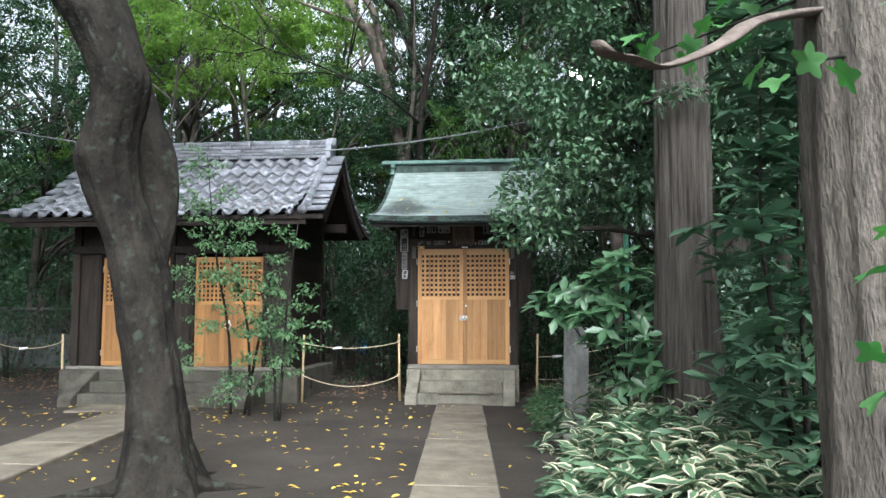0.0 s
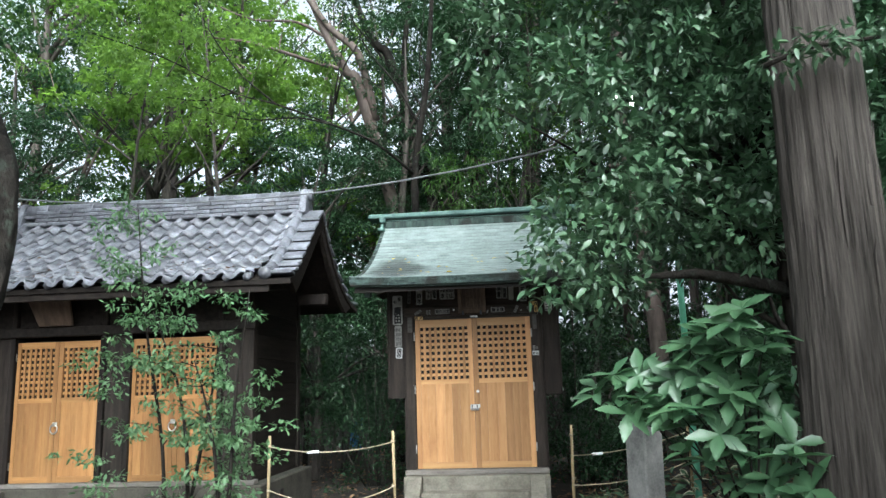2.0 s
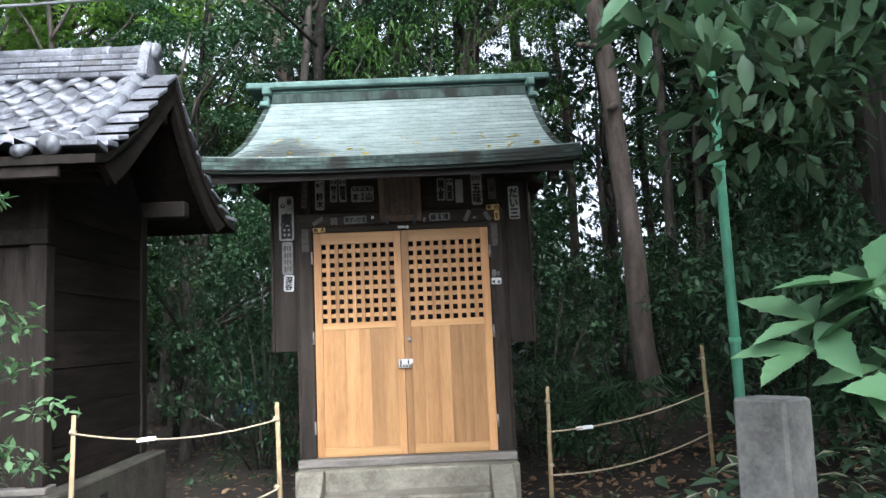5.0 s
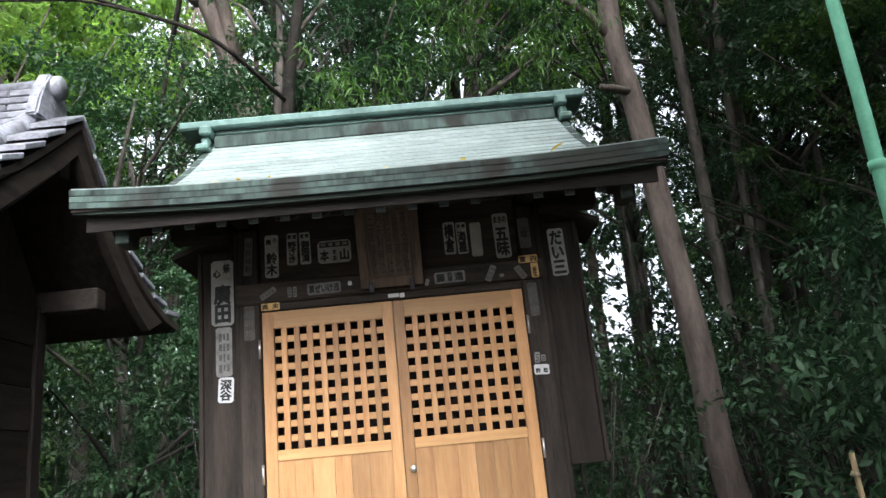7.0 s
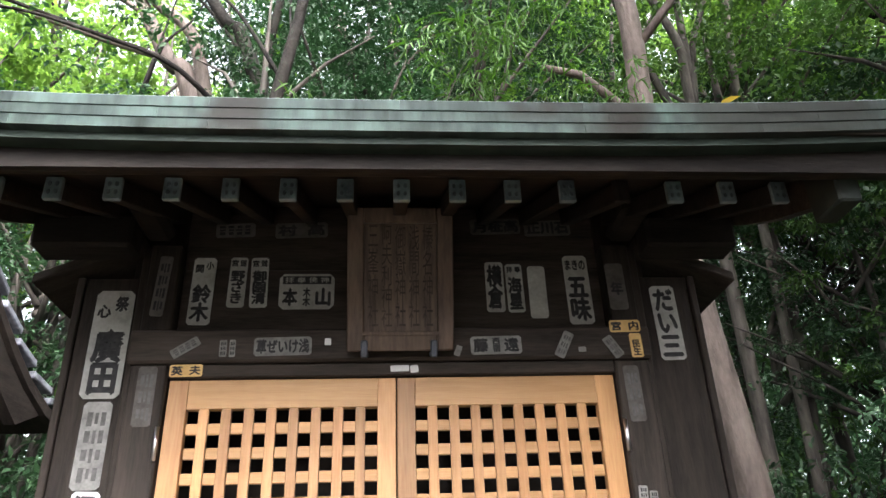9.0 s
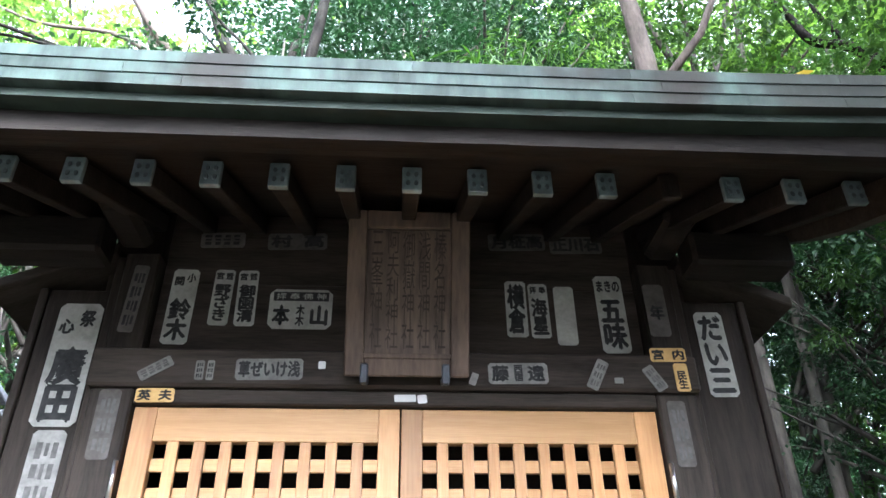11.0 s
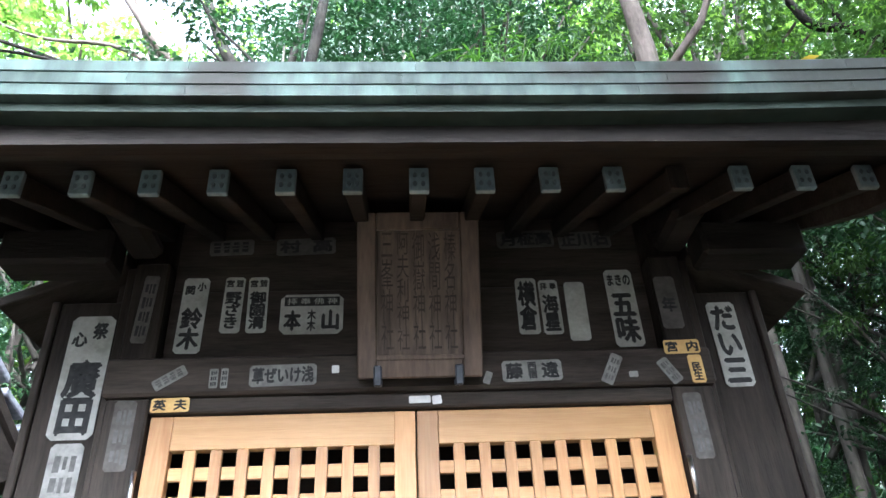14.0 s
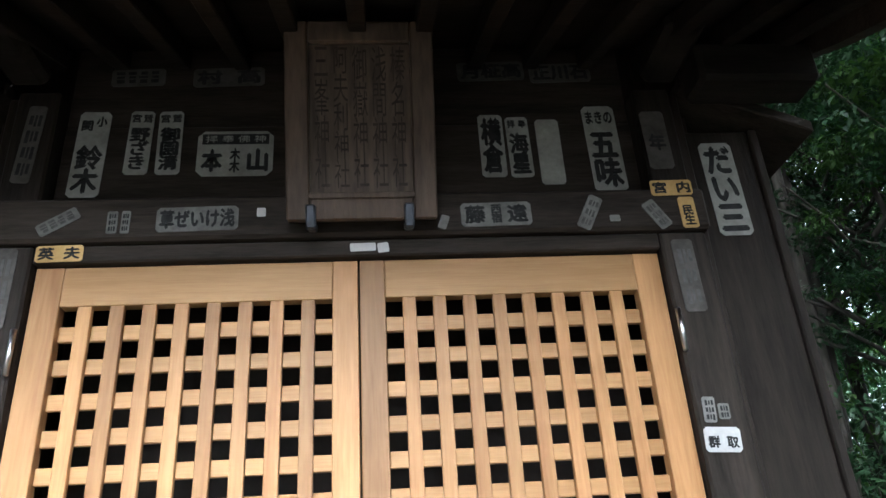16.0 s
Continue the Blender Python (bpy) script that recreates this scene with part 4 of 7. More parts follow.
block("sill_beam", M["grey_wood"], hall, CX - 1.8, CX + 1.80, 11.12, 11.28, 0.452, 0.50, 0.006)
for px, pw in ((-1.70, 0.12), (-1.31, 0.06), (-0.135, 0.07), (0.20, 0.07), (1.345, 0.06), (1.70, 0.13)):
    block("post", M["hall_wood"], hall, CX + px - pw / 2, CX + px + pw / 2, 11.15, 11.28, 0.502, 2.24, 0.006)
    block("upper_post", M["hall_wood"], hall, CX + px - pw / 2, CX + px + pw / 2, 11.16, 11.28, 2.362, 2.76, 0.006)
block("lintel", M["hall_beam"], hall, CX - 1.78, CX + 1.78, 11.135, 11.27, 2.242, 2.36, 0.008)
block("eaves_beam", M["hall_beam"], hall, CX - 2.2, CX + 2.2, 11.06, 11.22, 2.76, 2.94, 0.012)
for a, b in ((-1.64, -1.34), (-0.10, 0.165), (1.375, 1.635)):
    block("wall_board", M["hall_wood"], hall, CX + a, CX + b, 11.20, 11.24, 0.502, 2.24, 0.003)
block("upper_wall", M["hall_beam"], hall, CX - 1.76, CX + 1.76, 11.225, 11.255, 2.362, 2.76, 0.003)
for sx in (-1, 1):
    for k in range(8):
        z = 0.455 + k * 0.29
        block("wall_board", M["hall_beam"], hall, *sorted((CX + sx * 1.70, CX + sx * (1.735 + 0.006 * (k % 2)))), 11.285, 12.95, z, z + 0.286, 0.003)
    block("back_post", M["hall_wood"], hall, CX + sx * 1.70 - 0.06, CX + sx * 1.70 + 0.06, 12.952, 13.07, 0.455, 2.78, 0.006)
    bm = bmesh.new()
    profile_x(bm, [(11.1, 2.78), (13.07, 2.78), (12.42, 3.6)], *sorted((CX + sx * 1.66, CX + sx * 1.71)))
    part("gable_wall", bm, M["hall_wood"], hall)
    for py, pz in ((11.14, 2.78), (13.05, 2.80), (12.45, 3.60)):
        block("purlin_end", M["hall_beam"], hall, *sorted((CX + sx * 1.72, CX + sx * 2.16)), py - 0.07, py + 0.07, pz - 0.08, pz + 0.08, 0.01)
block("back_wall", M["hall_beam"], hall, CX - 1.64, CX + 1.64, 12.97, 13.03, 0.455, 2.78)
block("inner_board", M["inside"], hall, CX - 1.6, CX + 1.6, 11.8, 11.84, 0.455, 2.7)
for a, b in ((-5.93, -4.83), (-4.43, -3.35)):
    m = (a + b) / 2
    l1 = door_leaf(hall, a, m, BY - 0.005, 0.502, 2.18, 1.50, 2.10, 7, 9, 0.05, 1, 5, prng)
    l2 = door_leaf(hall, m, b, BY - 0.005, 0.502, 2.18, 1.50, 2.10, 7, 9, 0.05, -1, 5, prng)
    for leaf in (l1, l2):
        for ob in (leaf, *leaf.children):
            if ob.data.materials[0] in (M["new_wood"], M["new_bar"]):
                ob.data.materials[0] = M["aged_wood" if ob.data.materials[0] == M["new_wood"] else "aged_bar"]
    pull = empty("ring_pull", m, BY - 0.02, 1.12, "round steel ring pull on light wooden double doors", "handle", "ring pulls")
    bm = bmesh.new()
    tube(bm, [(m + 0.045 * math.cos(t), BY - 0.025, 1.13 + 0.055 * math.sin(t)) for t in (math.pi * 2 * k / 16 for k in range(17))], [0.008] * 17, 6)
    part("ring", bm, M["steel"], pull, smooth=True)
    block("plate", M["steel"], pull, m - 0.03, m + 0.03, BY - 0.015, BY - 0.006, 1.16, 1.21, 0.003)
    for leaf, hx in ((l1, a - 0.004), (l2, b + 0.004)):
        for hz in (2.0, 0.7):
            rod("hinge", M["steel"], leaf, [(hx, BY - 0.012, hz - 0.045), (hx, BY - 0.012, hz + 0.045)], 0.005, 6)


def slope_line(s):
    """Tiled slope, s from ridge to eaves."""
    return 12.5 - 2.0 * s, 2.71 + 1.22 * max(0.0, 1 - s) ** 1.45


REAR = 0.72


def rear_y(y):
    """The shorter rear slope, mirrored about the ridge."""
    return 12.5 + (12.5 - y) * REAR


def flare(s):
    """How far the verges swing out towards the eaves."""
    return 0.17 * s * s


def flared(bm, back):
    for v in bm.verts:
        v.co.x += math.copysign(flare(min(1.0, abs(v.co.y - 12.5) / (2.0 * (REAR if back else 1.0)))), v.co.x - CX)


ROWS_T, COLS_T, XL, XR = 8, 17, -6.78, -2.75
tw = (XR - XL) / COLS_T


def tile_mesh(name, width, length, wave, thick):
    """A wavy clay pantile: x across, y down the slope, z up, lower edge lifted over the next."""
    n = 8
    bm = bmesh.new()
    rows = []
    for j, (t, lift) in enumerate(((0, 0.0), (0.5, 0.022), (1.06, 0.055))):
        top, bot = [], []
        for i in range(n + 1):
            a = i / n
            z = wave * (math.cos((a - 0.18) * 2 * math.pi) * (1.0 if a < 0.55 else 0.75))
            x = (a - 0.5) * width * 1.04
            dip = 0.018 * max(0, math.cos((a - 0.65) * math.pi)) if j == 2 else 0
            top.append(bm.verts.new((x, t * length + dip, z + lift)))
            bot.append(bm.verts.new((x, t * length + dip, z + lift - thick)))
        rows.append((top, bot))
    for (t0, b0), (t1, b1) in zip(rows, rows[1:]):
        for i in range(n):
            bm.faces.new((t0[i], t0[i + 1], t1[i + 1], t1[i]))
    t, b = rows[-1]
    for i in range(n):
        bm.faces.new((t[i], t[i + 1], b[i + 1], b[i]))
    me = bpy.data.meshes.new(name)
    bmesh.ops.recalc_face_normals(bm, faces=bm.faces)
    bm.to_mesh(me)
    bm.free()
    me.materials.append(M["tile"])
    me.shade_smooth()
    return me


seg = [slope_line(r / ROWS_T) for r in range(ROWS_T + 1)]
pan = tile_mesh("pantile", tw, 0.297, 0.043, 0.048)
trng = random.Random(9)
for back in (False, True):
    for r in range(ROWS_T):
        (ya, za), (yb, zb) = seg[r], seg[r + 1]
        ang = math.atan2(za - zb, ya - yb)
        for c in range(COLS_T):
            ob = link_mesh("roof_tile", pan, None, hall)
            x = XL + (c + 0.5) * tw
            m = Matrix.Translation((x, ya, za + 0.075)) @ Matrix.Rotation(ang, 4, "X") @ Matrix.Rotation(math.pi, 4, "Z") @ pose(0, 0, trng.uniform(-0.004, 0.004), trng.uniform(-0.6, 0.6), trng.uniform(-0.8, 0.8), trng.uniform(-0.5, 0.5))
            if back:
                m = Matrix.Translation((0, 12.5, 0)) @ Matrix.Diagonal((1, REAR, 1, 1)) @ Matrix.Translation((0, 12.5, 0)) @ Matrix.Rotation(math.pi, 4, "Z") @ Matrix.Translation((-2 * x, 0, 0)) @ m
            ob.matrix_basis = m
# barrel rows and flat edge tiles at both verges
for side in (-1, 1):
    xe = XR if side > 0 else XL
    for back in (False, True):
        for r in range(ROWS_T):
            (ya, za), (yb, zb) = seg[r], seg[r + 1]
            d = Vector((0, yb - ya, zb - za)).normalized()
            fa, fb = side * flare(r / ROWS_T), side * flare((r + 1) / ROWS_T)
            pa, pb = Vector((xe + side * 0.03 + fa, ya, za + 0.10)), Vector((xe + side * 0.03 + fb, yb, zb + 0.10)) + d * 0.02
            flip = (lambda v: Vector((v.x, rear_y(v.y), v.z))) if back else (lambda v: v)
            rod("barrel_tile", M["tile"], hall, [flip(pa), flip(pb - d * 0.03), flip(pb)], [0.062, 0.072, 0.072], 12)
            bm = bmesh.new()
            xa, xb = sorted((xe + side * 0.085, xe + side * 0.345))
            c8 = []
            for dz in (0.035, 0.075):
                for (x, yy, zz, lf) in ((xa + fa, ya, za, 0), (xb + fa, ya, za, 0), (xb + fb, yb, zb, 0.055), (xa + fb, yb, zb, 0.055)):
                    q = flip(Vector((x, yy, zz + dz + lf)))
                    c8.append(tuple(q))
            hexa(bm, c8, 0.006)
            part("verge_tile", bm, M["tile"], hall)
# eaves end tiles
for c in range(COLS_T + 1):
    x = XL + c * tw
    y, z = seg[-1]
    rod("eaves_tile_end", M["tile"], hall, [(x, y - 0.03, z + 0.055), (x, y + 0.10, z + 0.10)], [0.045, 0.04], 10)
# roof deck, bargeboards, fascia
for back in (False, True):
    bm = bmesh.new()
    up = [(y, z + 0.03) for y, z in seg]
    dn = [(y, z - 0.03) for y, z in seg]
    poly = up + dn[::-1]
    if back:
        poly = [(rear_y(y), z) for y, z in poly]
    profile_x(bm, poly, XL - 0.33, XR + 0.33)
    flared(bm, back)
    part("roof_deck", bm, M["hall_beam"], hall)
    for side in (-1, 1):
        bm = bmesh.new()
        poly = [(y + 0.03, z - 0.035) for y, z in seg[:8]] + [(y + 0.03, z - 0.035 - 0.16 - 0.05 * (i / 8)) for i, (y, z) in reversed(list(enumerate(seg[:7])))]
        if back:
            poly = [(rear_y(y), z) for y, z in poly]
        xe = XR + 0.28 if side > 0 else XL - 0.28
        profile_x(bm, poly, xe - 0.03, xe + 0.03)
        flared(bm, back)
        part("bargeboard", bm, M["hall_beam"], hall)
block("fascia", M["hall_beam"], hall, XL - 0.26, XR + 0.24, 10.53, 10.57, 2.60, 2.68, 0.006)
for i in range(24):
    x = XL - 0.1 + i * 0.18
    bm = bmesh.new()
    hexa(bm, [(x - 0.025, 10.60, 2.60), (x + 0.025, 10.60, 2.60), (x + 0.025, 11.20, 2.93), (x - 0.025, 11.20, 2.93), (x - 0.025, 10.60, 2.66), (x + 0.025, 10.60, 2.66), (x + 0.025, 11.20, 3.0), (x - 0.025, 11.20, 3.0)])
    part("rafter", bm, M["hall_wood"], hall)
# ridge of stacked flat tiles under a round cap
for k in range(4):
    yw = 0.15 - 0.012 * k
    n = 11
    for i in range(n):
        a = XL - 0.06 + (XR - XL + 0.12) * (i + (0.5 if k % 2 else 0)) / n
        b = min(a + (XR - XL + 0.12) / n - 0.004, XR + 0.06)
        if b > a + 0.02:
            block("ridge_tile", M["tile"], hall, a, b, 12.5 - yw, 12.5 + yw, 3.95 + 0.06 * k, 4.004 + 0.06 * k, 0.01)
for i in range(12):
    a = XL - 0.08 + (XR - XL + 0.16) * i / 12
    rod("ridge_cap_tile", M["tile"], hall, [(a, 12.5, 4.215), (a + 0.33, 12.5, 4.215), (a + 0.35, 12.5, 4.215)], [0.075, 0.083, 0.083], 12)
for side in (-1, 1):
    xe = XR + 0.09 if side > 0 else XL - 0.09
    bm = bmesh.new()
    profile_x(bm, [(12.27, 3.93), (12.73, 3.93), (12.69, 4.08), (12.63, 4.2), (12.58, 4.31), (12.42, 4.31), (12.37, 4.2), (12.31, 4.08)], xe - 0.045, xe + 0.045)
    bmesh.ops.bevel(bm, geom=bm.edges[:], offset=0.015, segments=2, affect="EDGES")
    part("ridge_end_tile", bm, M["tile"], hall)
    rod("ridge_end_round", M["tile"], hall, [(xe - side * 0.02, 12.5, 4.23), (xe + side * 0.09, 12.5, 4.23)], 0.085, 14)
# steps of the hall
hall_steps = empty("stone_steps", CX, 10.8, 0.0, "weathered concrete steps with sloping side blocks before a wide shrine", "steps")
block("step", M["shaded_old_concrete"], hall_steps, CX - 1.18, CX + 1.2, 10.76, 11.078, -0.04, 0.30, 0.012)
block("step", M["shaded_old_concrete"], hall_steps, CX - 1.18, CX + 1.2, 10.45, 10.758, -0.04, 0.15, 0.012)
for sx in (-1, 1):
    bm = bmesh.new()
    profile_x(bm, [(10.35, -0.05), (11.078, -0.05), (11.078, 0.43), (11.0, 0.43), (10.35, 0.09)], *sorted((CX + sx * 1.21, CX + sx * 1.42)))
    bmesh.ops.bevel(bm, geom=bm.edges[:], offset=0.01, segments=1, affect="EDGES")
    part("side_block", bm, M["shaded_old_concrete"], hall_steps)
hall_plaque = empty("wooden_plaque", -5.38, 11.02, 2.36, "brown wooden name board leaning out above lattice doors", "plaque")
bm = bmesh.new()
hexa(bm, [(-5.60, 11.08, 2.365), (-5.16, 11.08, 2.365), (-5.16, 11.12, 2.365), (-5.60, 11.12, 2.365), (-5.66, 10.86, 2.74), (-5.10, 10.86, 2.74), (-5.10, 10.90, 2.76), (-5.66, 10.90, 2.76)], 0.008)
part("board", bm, M["plaque_wood"], hall_plaque)

# ---- plaque and paper stickers on the small shrine ----
plaque = empty("wooden_plaque", X0, 11.70, 2.39, "brown framed wooden shrine name board leaning out from dark boards", "plaque")
PT = Matrix.Translation((X0 + 0.013, 11.685, 2.39)) @ Matrix.Rotation(math.atan2(0.165, 0.43), 4, "X")


def plaque_part(name, material, x0, x1, y0, y1, z0, z1, bev=0.004):
    bm = bmesh.new()
    box(bm, x0, x1, y0, y1, z0, z1, bev)
    bm.transform(PT)
    return part(name, bm, material, plaque)


PH = 0.46
for x0, x1, z0, z1 in ((-0.170, -0.117, 0, PH), (0.117, 0.170, 0, PH), (-0.1165, 0.1165, 0, 0.055), (-0.1165, 0.1165, PH - 0.05, PH)):
    plaque_part("frame_bar", M["plaque_wood"], x0, x1, -0.022, 0.02, z0, z1)
board = plaque_part("board", M["plaque_board"], -0.117, 0.117, -0.004, 0.012, 0.055, PH - 0.05, 0.001)
plaque_part("ledge", M["plaque_wood"], -0.12, 0.12, -0.028, -0.0225, 0.048, 0.062, 0.002)
for hx in (-0.115, 0.105):
    plaque_part("hook", M["iron"], hx - 0.011, hx + 0.011, -0.038, -0.0225, -0.02, 0.035, 0.004)
    plaque_part("hook", M["iron"], hx - 0.011, hx + 0.011, -0.022, 0.03, -0.022, -0.003, 0.004)


def lettering(text, size, bold=0.0):
    """A flat mesh of the words, centred, in its own x and y."""
    c = bpy.data.curves.new("lettering", "FONT")
    c.body, c.size, c.align_x, c.align_y = text, size, "CENTER", "CENTER"
    c.space_line = 0.92
    c.resolution_u = 3
    ob = new("lettering", c)
    dg = bpy.context.evaluated_depsgraph_get()
    me = bpy.data.meshes.new_from_object(ob.evaluated_get(dg))
    bpy.data.objects.remove(ob)
    co = np.empty(len(me.vertices) * 3)
    me.vertices.foreach_get("co", co)
    co = co.reshape(-1, 3)
    if bold and len(co):
        n, tri = len(co), np.empty(len(me.loops), np.int32)
        me.loops.foreach_get("vertex_index", tri)
        me.calc_loop_triangles()
        tri = np.empty(len(me.loop_triangles) * 3, np.int32)
        me.loop_triangles.foreach_get("vertices", tri)
        tri = tri.reshape(-1, 3)
        shift = [(0, 0), (bold, 0), (-bold, 0), (0, bold), (0, -bold)]
        co = np.concatenate([co + np.array([dx, dy, 0.0006 * i]) for i, (dx, dy) in enumerate(shift)])
        me = raw_mesh("lettering", co, np.concatenate([tri + n * i for i in range(5)]))
    if len(co):
        lo, hi = co.min(0), co.max(0)
        co -= (lo + hi) / 2
        me.vertices.foreach_set("co", co.ravel())
        me["extent"] = [float(hi[0] - lo[0]), float(hi[1] - lo[1])]
    return me


STAND = Matrix.Rotation(radians(90), 4, "X")
for col, words in enumerate(("三峯神社", "阿夫利神社", "御嶽神社", "浅間神社", "榛名神社")):
    me = lettering("\n".join(words), 0.036)
    me.transform(PT @ Matrix.Translation((-0.088 + 0.044 * col, -0.0045, PH / 2 + 0.01)) @ Matrix.Scale((0.33 if len(words) == 4 else 0.33) / me["extent"][1], 4, (0, 0, 1)) @ STAND)
    tagged(link_mesh("lettering", me, M["brush_ink"], board), "", "", "", "stuff")


def sticker(x, z, wd, ht, turn, y, paper, lines=(), ink="ink", border=False, bars=0):
    """A paper sticker on an upright board. lines: (words, centre x, centre y, width, height), as shares of the sticker, from its middle."""
    place = Matrix.Translation((x, y, z)) @ Matrix.Rotation(radians(-turn), 4, "Y")
    bm = bmesh.new()
    k = min(wd, ht) * 0.12
    pts = [(-wd / 2 + k, -ht / 2), (wd / 2 - k, -ht / 2), (wd / 2, -ht / 2 + k), (wd / 2, ht / 2 - k), (wd / 2 - k, ht / 2), (-wd / 2 + k, ht / 2), (-wd / 2, ht / 2 - k), (-wd / 2, -ht / 2 + k)]
    a = [bm.verts.new((px, -0.0022, pz)) for px, pz in pts]
    b = [bm.verts.new((px, 0.0, pz)) for px, pz in pts]
    bm.faces.new(a)
    for i in range(8):
        bm.faces.new((a[i], a[(i + 1) % 8], b[(i + 1) % 8], b[i]))
    bm.transform(place)
    ob = part("paper_sticker", bm, M[paper], shrine, "small printed paper sticker")
    for words, cx, cz, lw, lh in lines:
        me = lettering("\n".join(words), 1.0, 0.048)
        ex, ey = me["extent"]
        me.transform(place @ Matrix.Translation((cx * wd, -0.0030, cz * ht)) @ Matrix.Diagonal((lw * wd / ex, 1, lh * ht / ey, 1)) @ STAND)
        tagged(link_mesh("lettering", me, M[ink], ob), "", "", "", "stuff")
    brng = random.Random(int(abs(x * 1000)))
    for i in range(bars):
        bm = bmesh.new()
        along = wd if wd > ht else ht
        p0, p1 = -0.42 + 0.84 * i / bars, -0.42 + 0.84 * (i + 0.8) / bars
        for h0, h1 in ((-0.33, -0.12), (-0.05, 0.08), (0.16, 0.34)):
            g = brng.uniform(0, 0.25) * (p1 - p0)
            if wd > ht:
                box(bm, (p0 + g) * wd, (p1 - g * 0.3) * wd, -0.0032, -0.0024, h0 * ht, h1 * ht)
            else:
                box(bm, (h0 + 0.02) * wd, h1 * wd, -0.0032, -0.0024, (p0 + g) * ht, (p1 - g * 0.3) * ht)
        bm.transform(place)
        tagged(part("lettering", bm, M[ink], ob), "", "", "", "stuff")
    return ob


WY, BYD, NY, PY = 11.7995, 11.7945, 11.7175, 11.7345
sticker(-1.262, 2.466, 0.124, 0.372, 0, WY, "paper", [(["廣", "田"], 0, -0.17, 0.8, 0.6), (["祭"], 0.2, 0.37, 0.36, 0.15), (["心"], -0.24, 0.30, 0.36, 0.13)])
sticker(-1.258, 2.135, 0.088, 0.27, 0, WY, "paper_grey", bars=4, ink="ink_grey")
sticker(-1.250, 1.928, 0.083, 0.135, -3, WY - 0.0024, "white_sticker", [(["深", "谷"], 0, 0, 0.8, 0.85)])
sticker(-1.099, 2.644, 0.043, 0.218, -3, 11.7395, "paper_dark", bars=4)
sticker(-0.980, 2.649, 0.077, 0.249, -1, BYD, "paper", [(["鈴", "木"], 0, -0.18, 0.84, 0.56), (["小"], 0.22, 0.38, 0.36, 0.13), (["関"], -0.22, 0.33, 0.36, 0.13)])
sticker(-0.864, 2.681, 0.059, 0.188, -1, BYD, "paper", [(["野", "ざ", "き"], 0, -0.1, 0.84, 0.66), (["鷲"], 0.24, 0.38, 0.4, 0.14), (["宮"], -0.24, 0.38, 0.4, 0.14)])
sticker(-0.790, 2.680, 0.060, 0.188, 1, BYD, "paper", [(["御", "園", "清"], 0, -0.1, 0.84, 0.68), (["鷲"], 0.24, 0.38, 0.4, 0.14), (["宮"], -0.24, 0.38, 0.4, 0.14)])
yama = sticker(-0.626, 2.645, 0.188, 0.132, 0, BYD, "paper", [(["本"], -0.30, -0.16, 0.28, 0.52), (["山"], 0.30, -0.16, 0.28, 0.52), (["木", "木"], 0, -0.16, 0.14, 0.55)])
bm = bmesh.new()
box(bm, -0.626 - 0.083, -0.626 + 0.083, BYD - 0.0032, BYD - 0.0023, 2.672, 2.702)
part("printed_band", bm, M["ink"], yama)
me = lettering("拝 奉 佛 神", 1.0, 0.01)
me.transform(Matrix.Translation((-0.626, BYD - 0.0036, 2.687)) @ Matrix.Diagonal((0.15 / me["extent"][0], 1, 0.022 / me["extent"][1], 1)) @ STAND)
tagged(link_mesh("lettering", me, M["paper"], yama), "", "", "", "stuff")
sticker(-0.887, 2.883, 0.137, 0.055, 2, BYD, "paper_dark", bars=4)
sticker(-0.655, 2.884, 0.185, 0.060, 2, BYD, "paper_dark", [(["村  高"], 0, 0, 0.9, 0.8)])
sticker(-0.990, 2.419, 0.095, 0.032, 32, NY, "paper_grey", bars=4, ink="ink_grey")
sticker(-0.872, 2.415, 0.023, 0.056, 1, NY, "paper_grey", bars=3)
sticker(-0.843, 2.415, 0.019, 0.057, 0, NY, "paper_grey", bars=3)
sticker(-0.684, 2.420, 0.183, 0.062, 1, NY, "paper_grey", [(["草ぜいけ浅"], 0, 0, 0.92, 0.8)])
sticker(-0.541, 2.434, 0.020, 0.022, 0, NY, "white_sticker")
sticker(-0.984, 2.349, 0.102, 0.040, 1, PY + 0.0025, "paper_yellow", [(["英  夫"], 0, 0, 0.9, 0.8)])
sticker(-1.100, 2.268, 0.058, 0.190, 0, PY, "paper_dark", bars=3, ink="ink_grey")
sticker(0.045, 2.901, 0.185, 0.063, 2, BYD, "paper_dark", [(["月柾高"], 0, 0, 0.92, 0.82)])
sticker(0.238, 2.895, 0.171, 0.063, 2, BYD, "paper_dark", [(["正川石"], 0, 0, 0.92, 0.82)])
sticker(0.029, 2.660, 0.065, 0.191, 0, BYD, "paper", [(["横", "倉"], 0, 0, 0.86, 0.9)])
sticker(0.100, 2.655, 0.060, 0.185, 1, BYD - 0.0004, "paper", [(["海", "星"], 0, -0.11, 0.86, 0.68), (["奉"], 0.24, 0.38, 0.38, 0.14), (["拝"], -0.24, 0.38, 0.38, 0.14)])
sticker(0.180, 2.640, 0.063, 0.199, 0, BYD, "paper", [])
sticker(0.326, 2.649, 0.088, 0.264, 1, BYD, "paper", [(["五", "味"], 0, -0.14, 0.84, 0.64), (["まきの"], 0, 0.36, 0.84, 0.16)])
sticker(0.447, 2.636, 0.064, 0.175, 1, 11.7395, "paper_dark", [(["年"], 0, -0.05, 0.7, 0.3)])
sticker(0.007, 2.417, 0.169, 0.062, 1, NY, "paper_grey", [(["藤"], -0.30, 0, 0.30, 0.8), (["遠"], 0.30, 0, 0.30, 0.8), (["西", "宿"], 0, 0, 0.16, 0.8)])
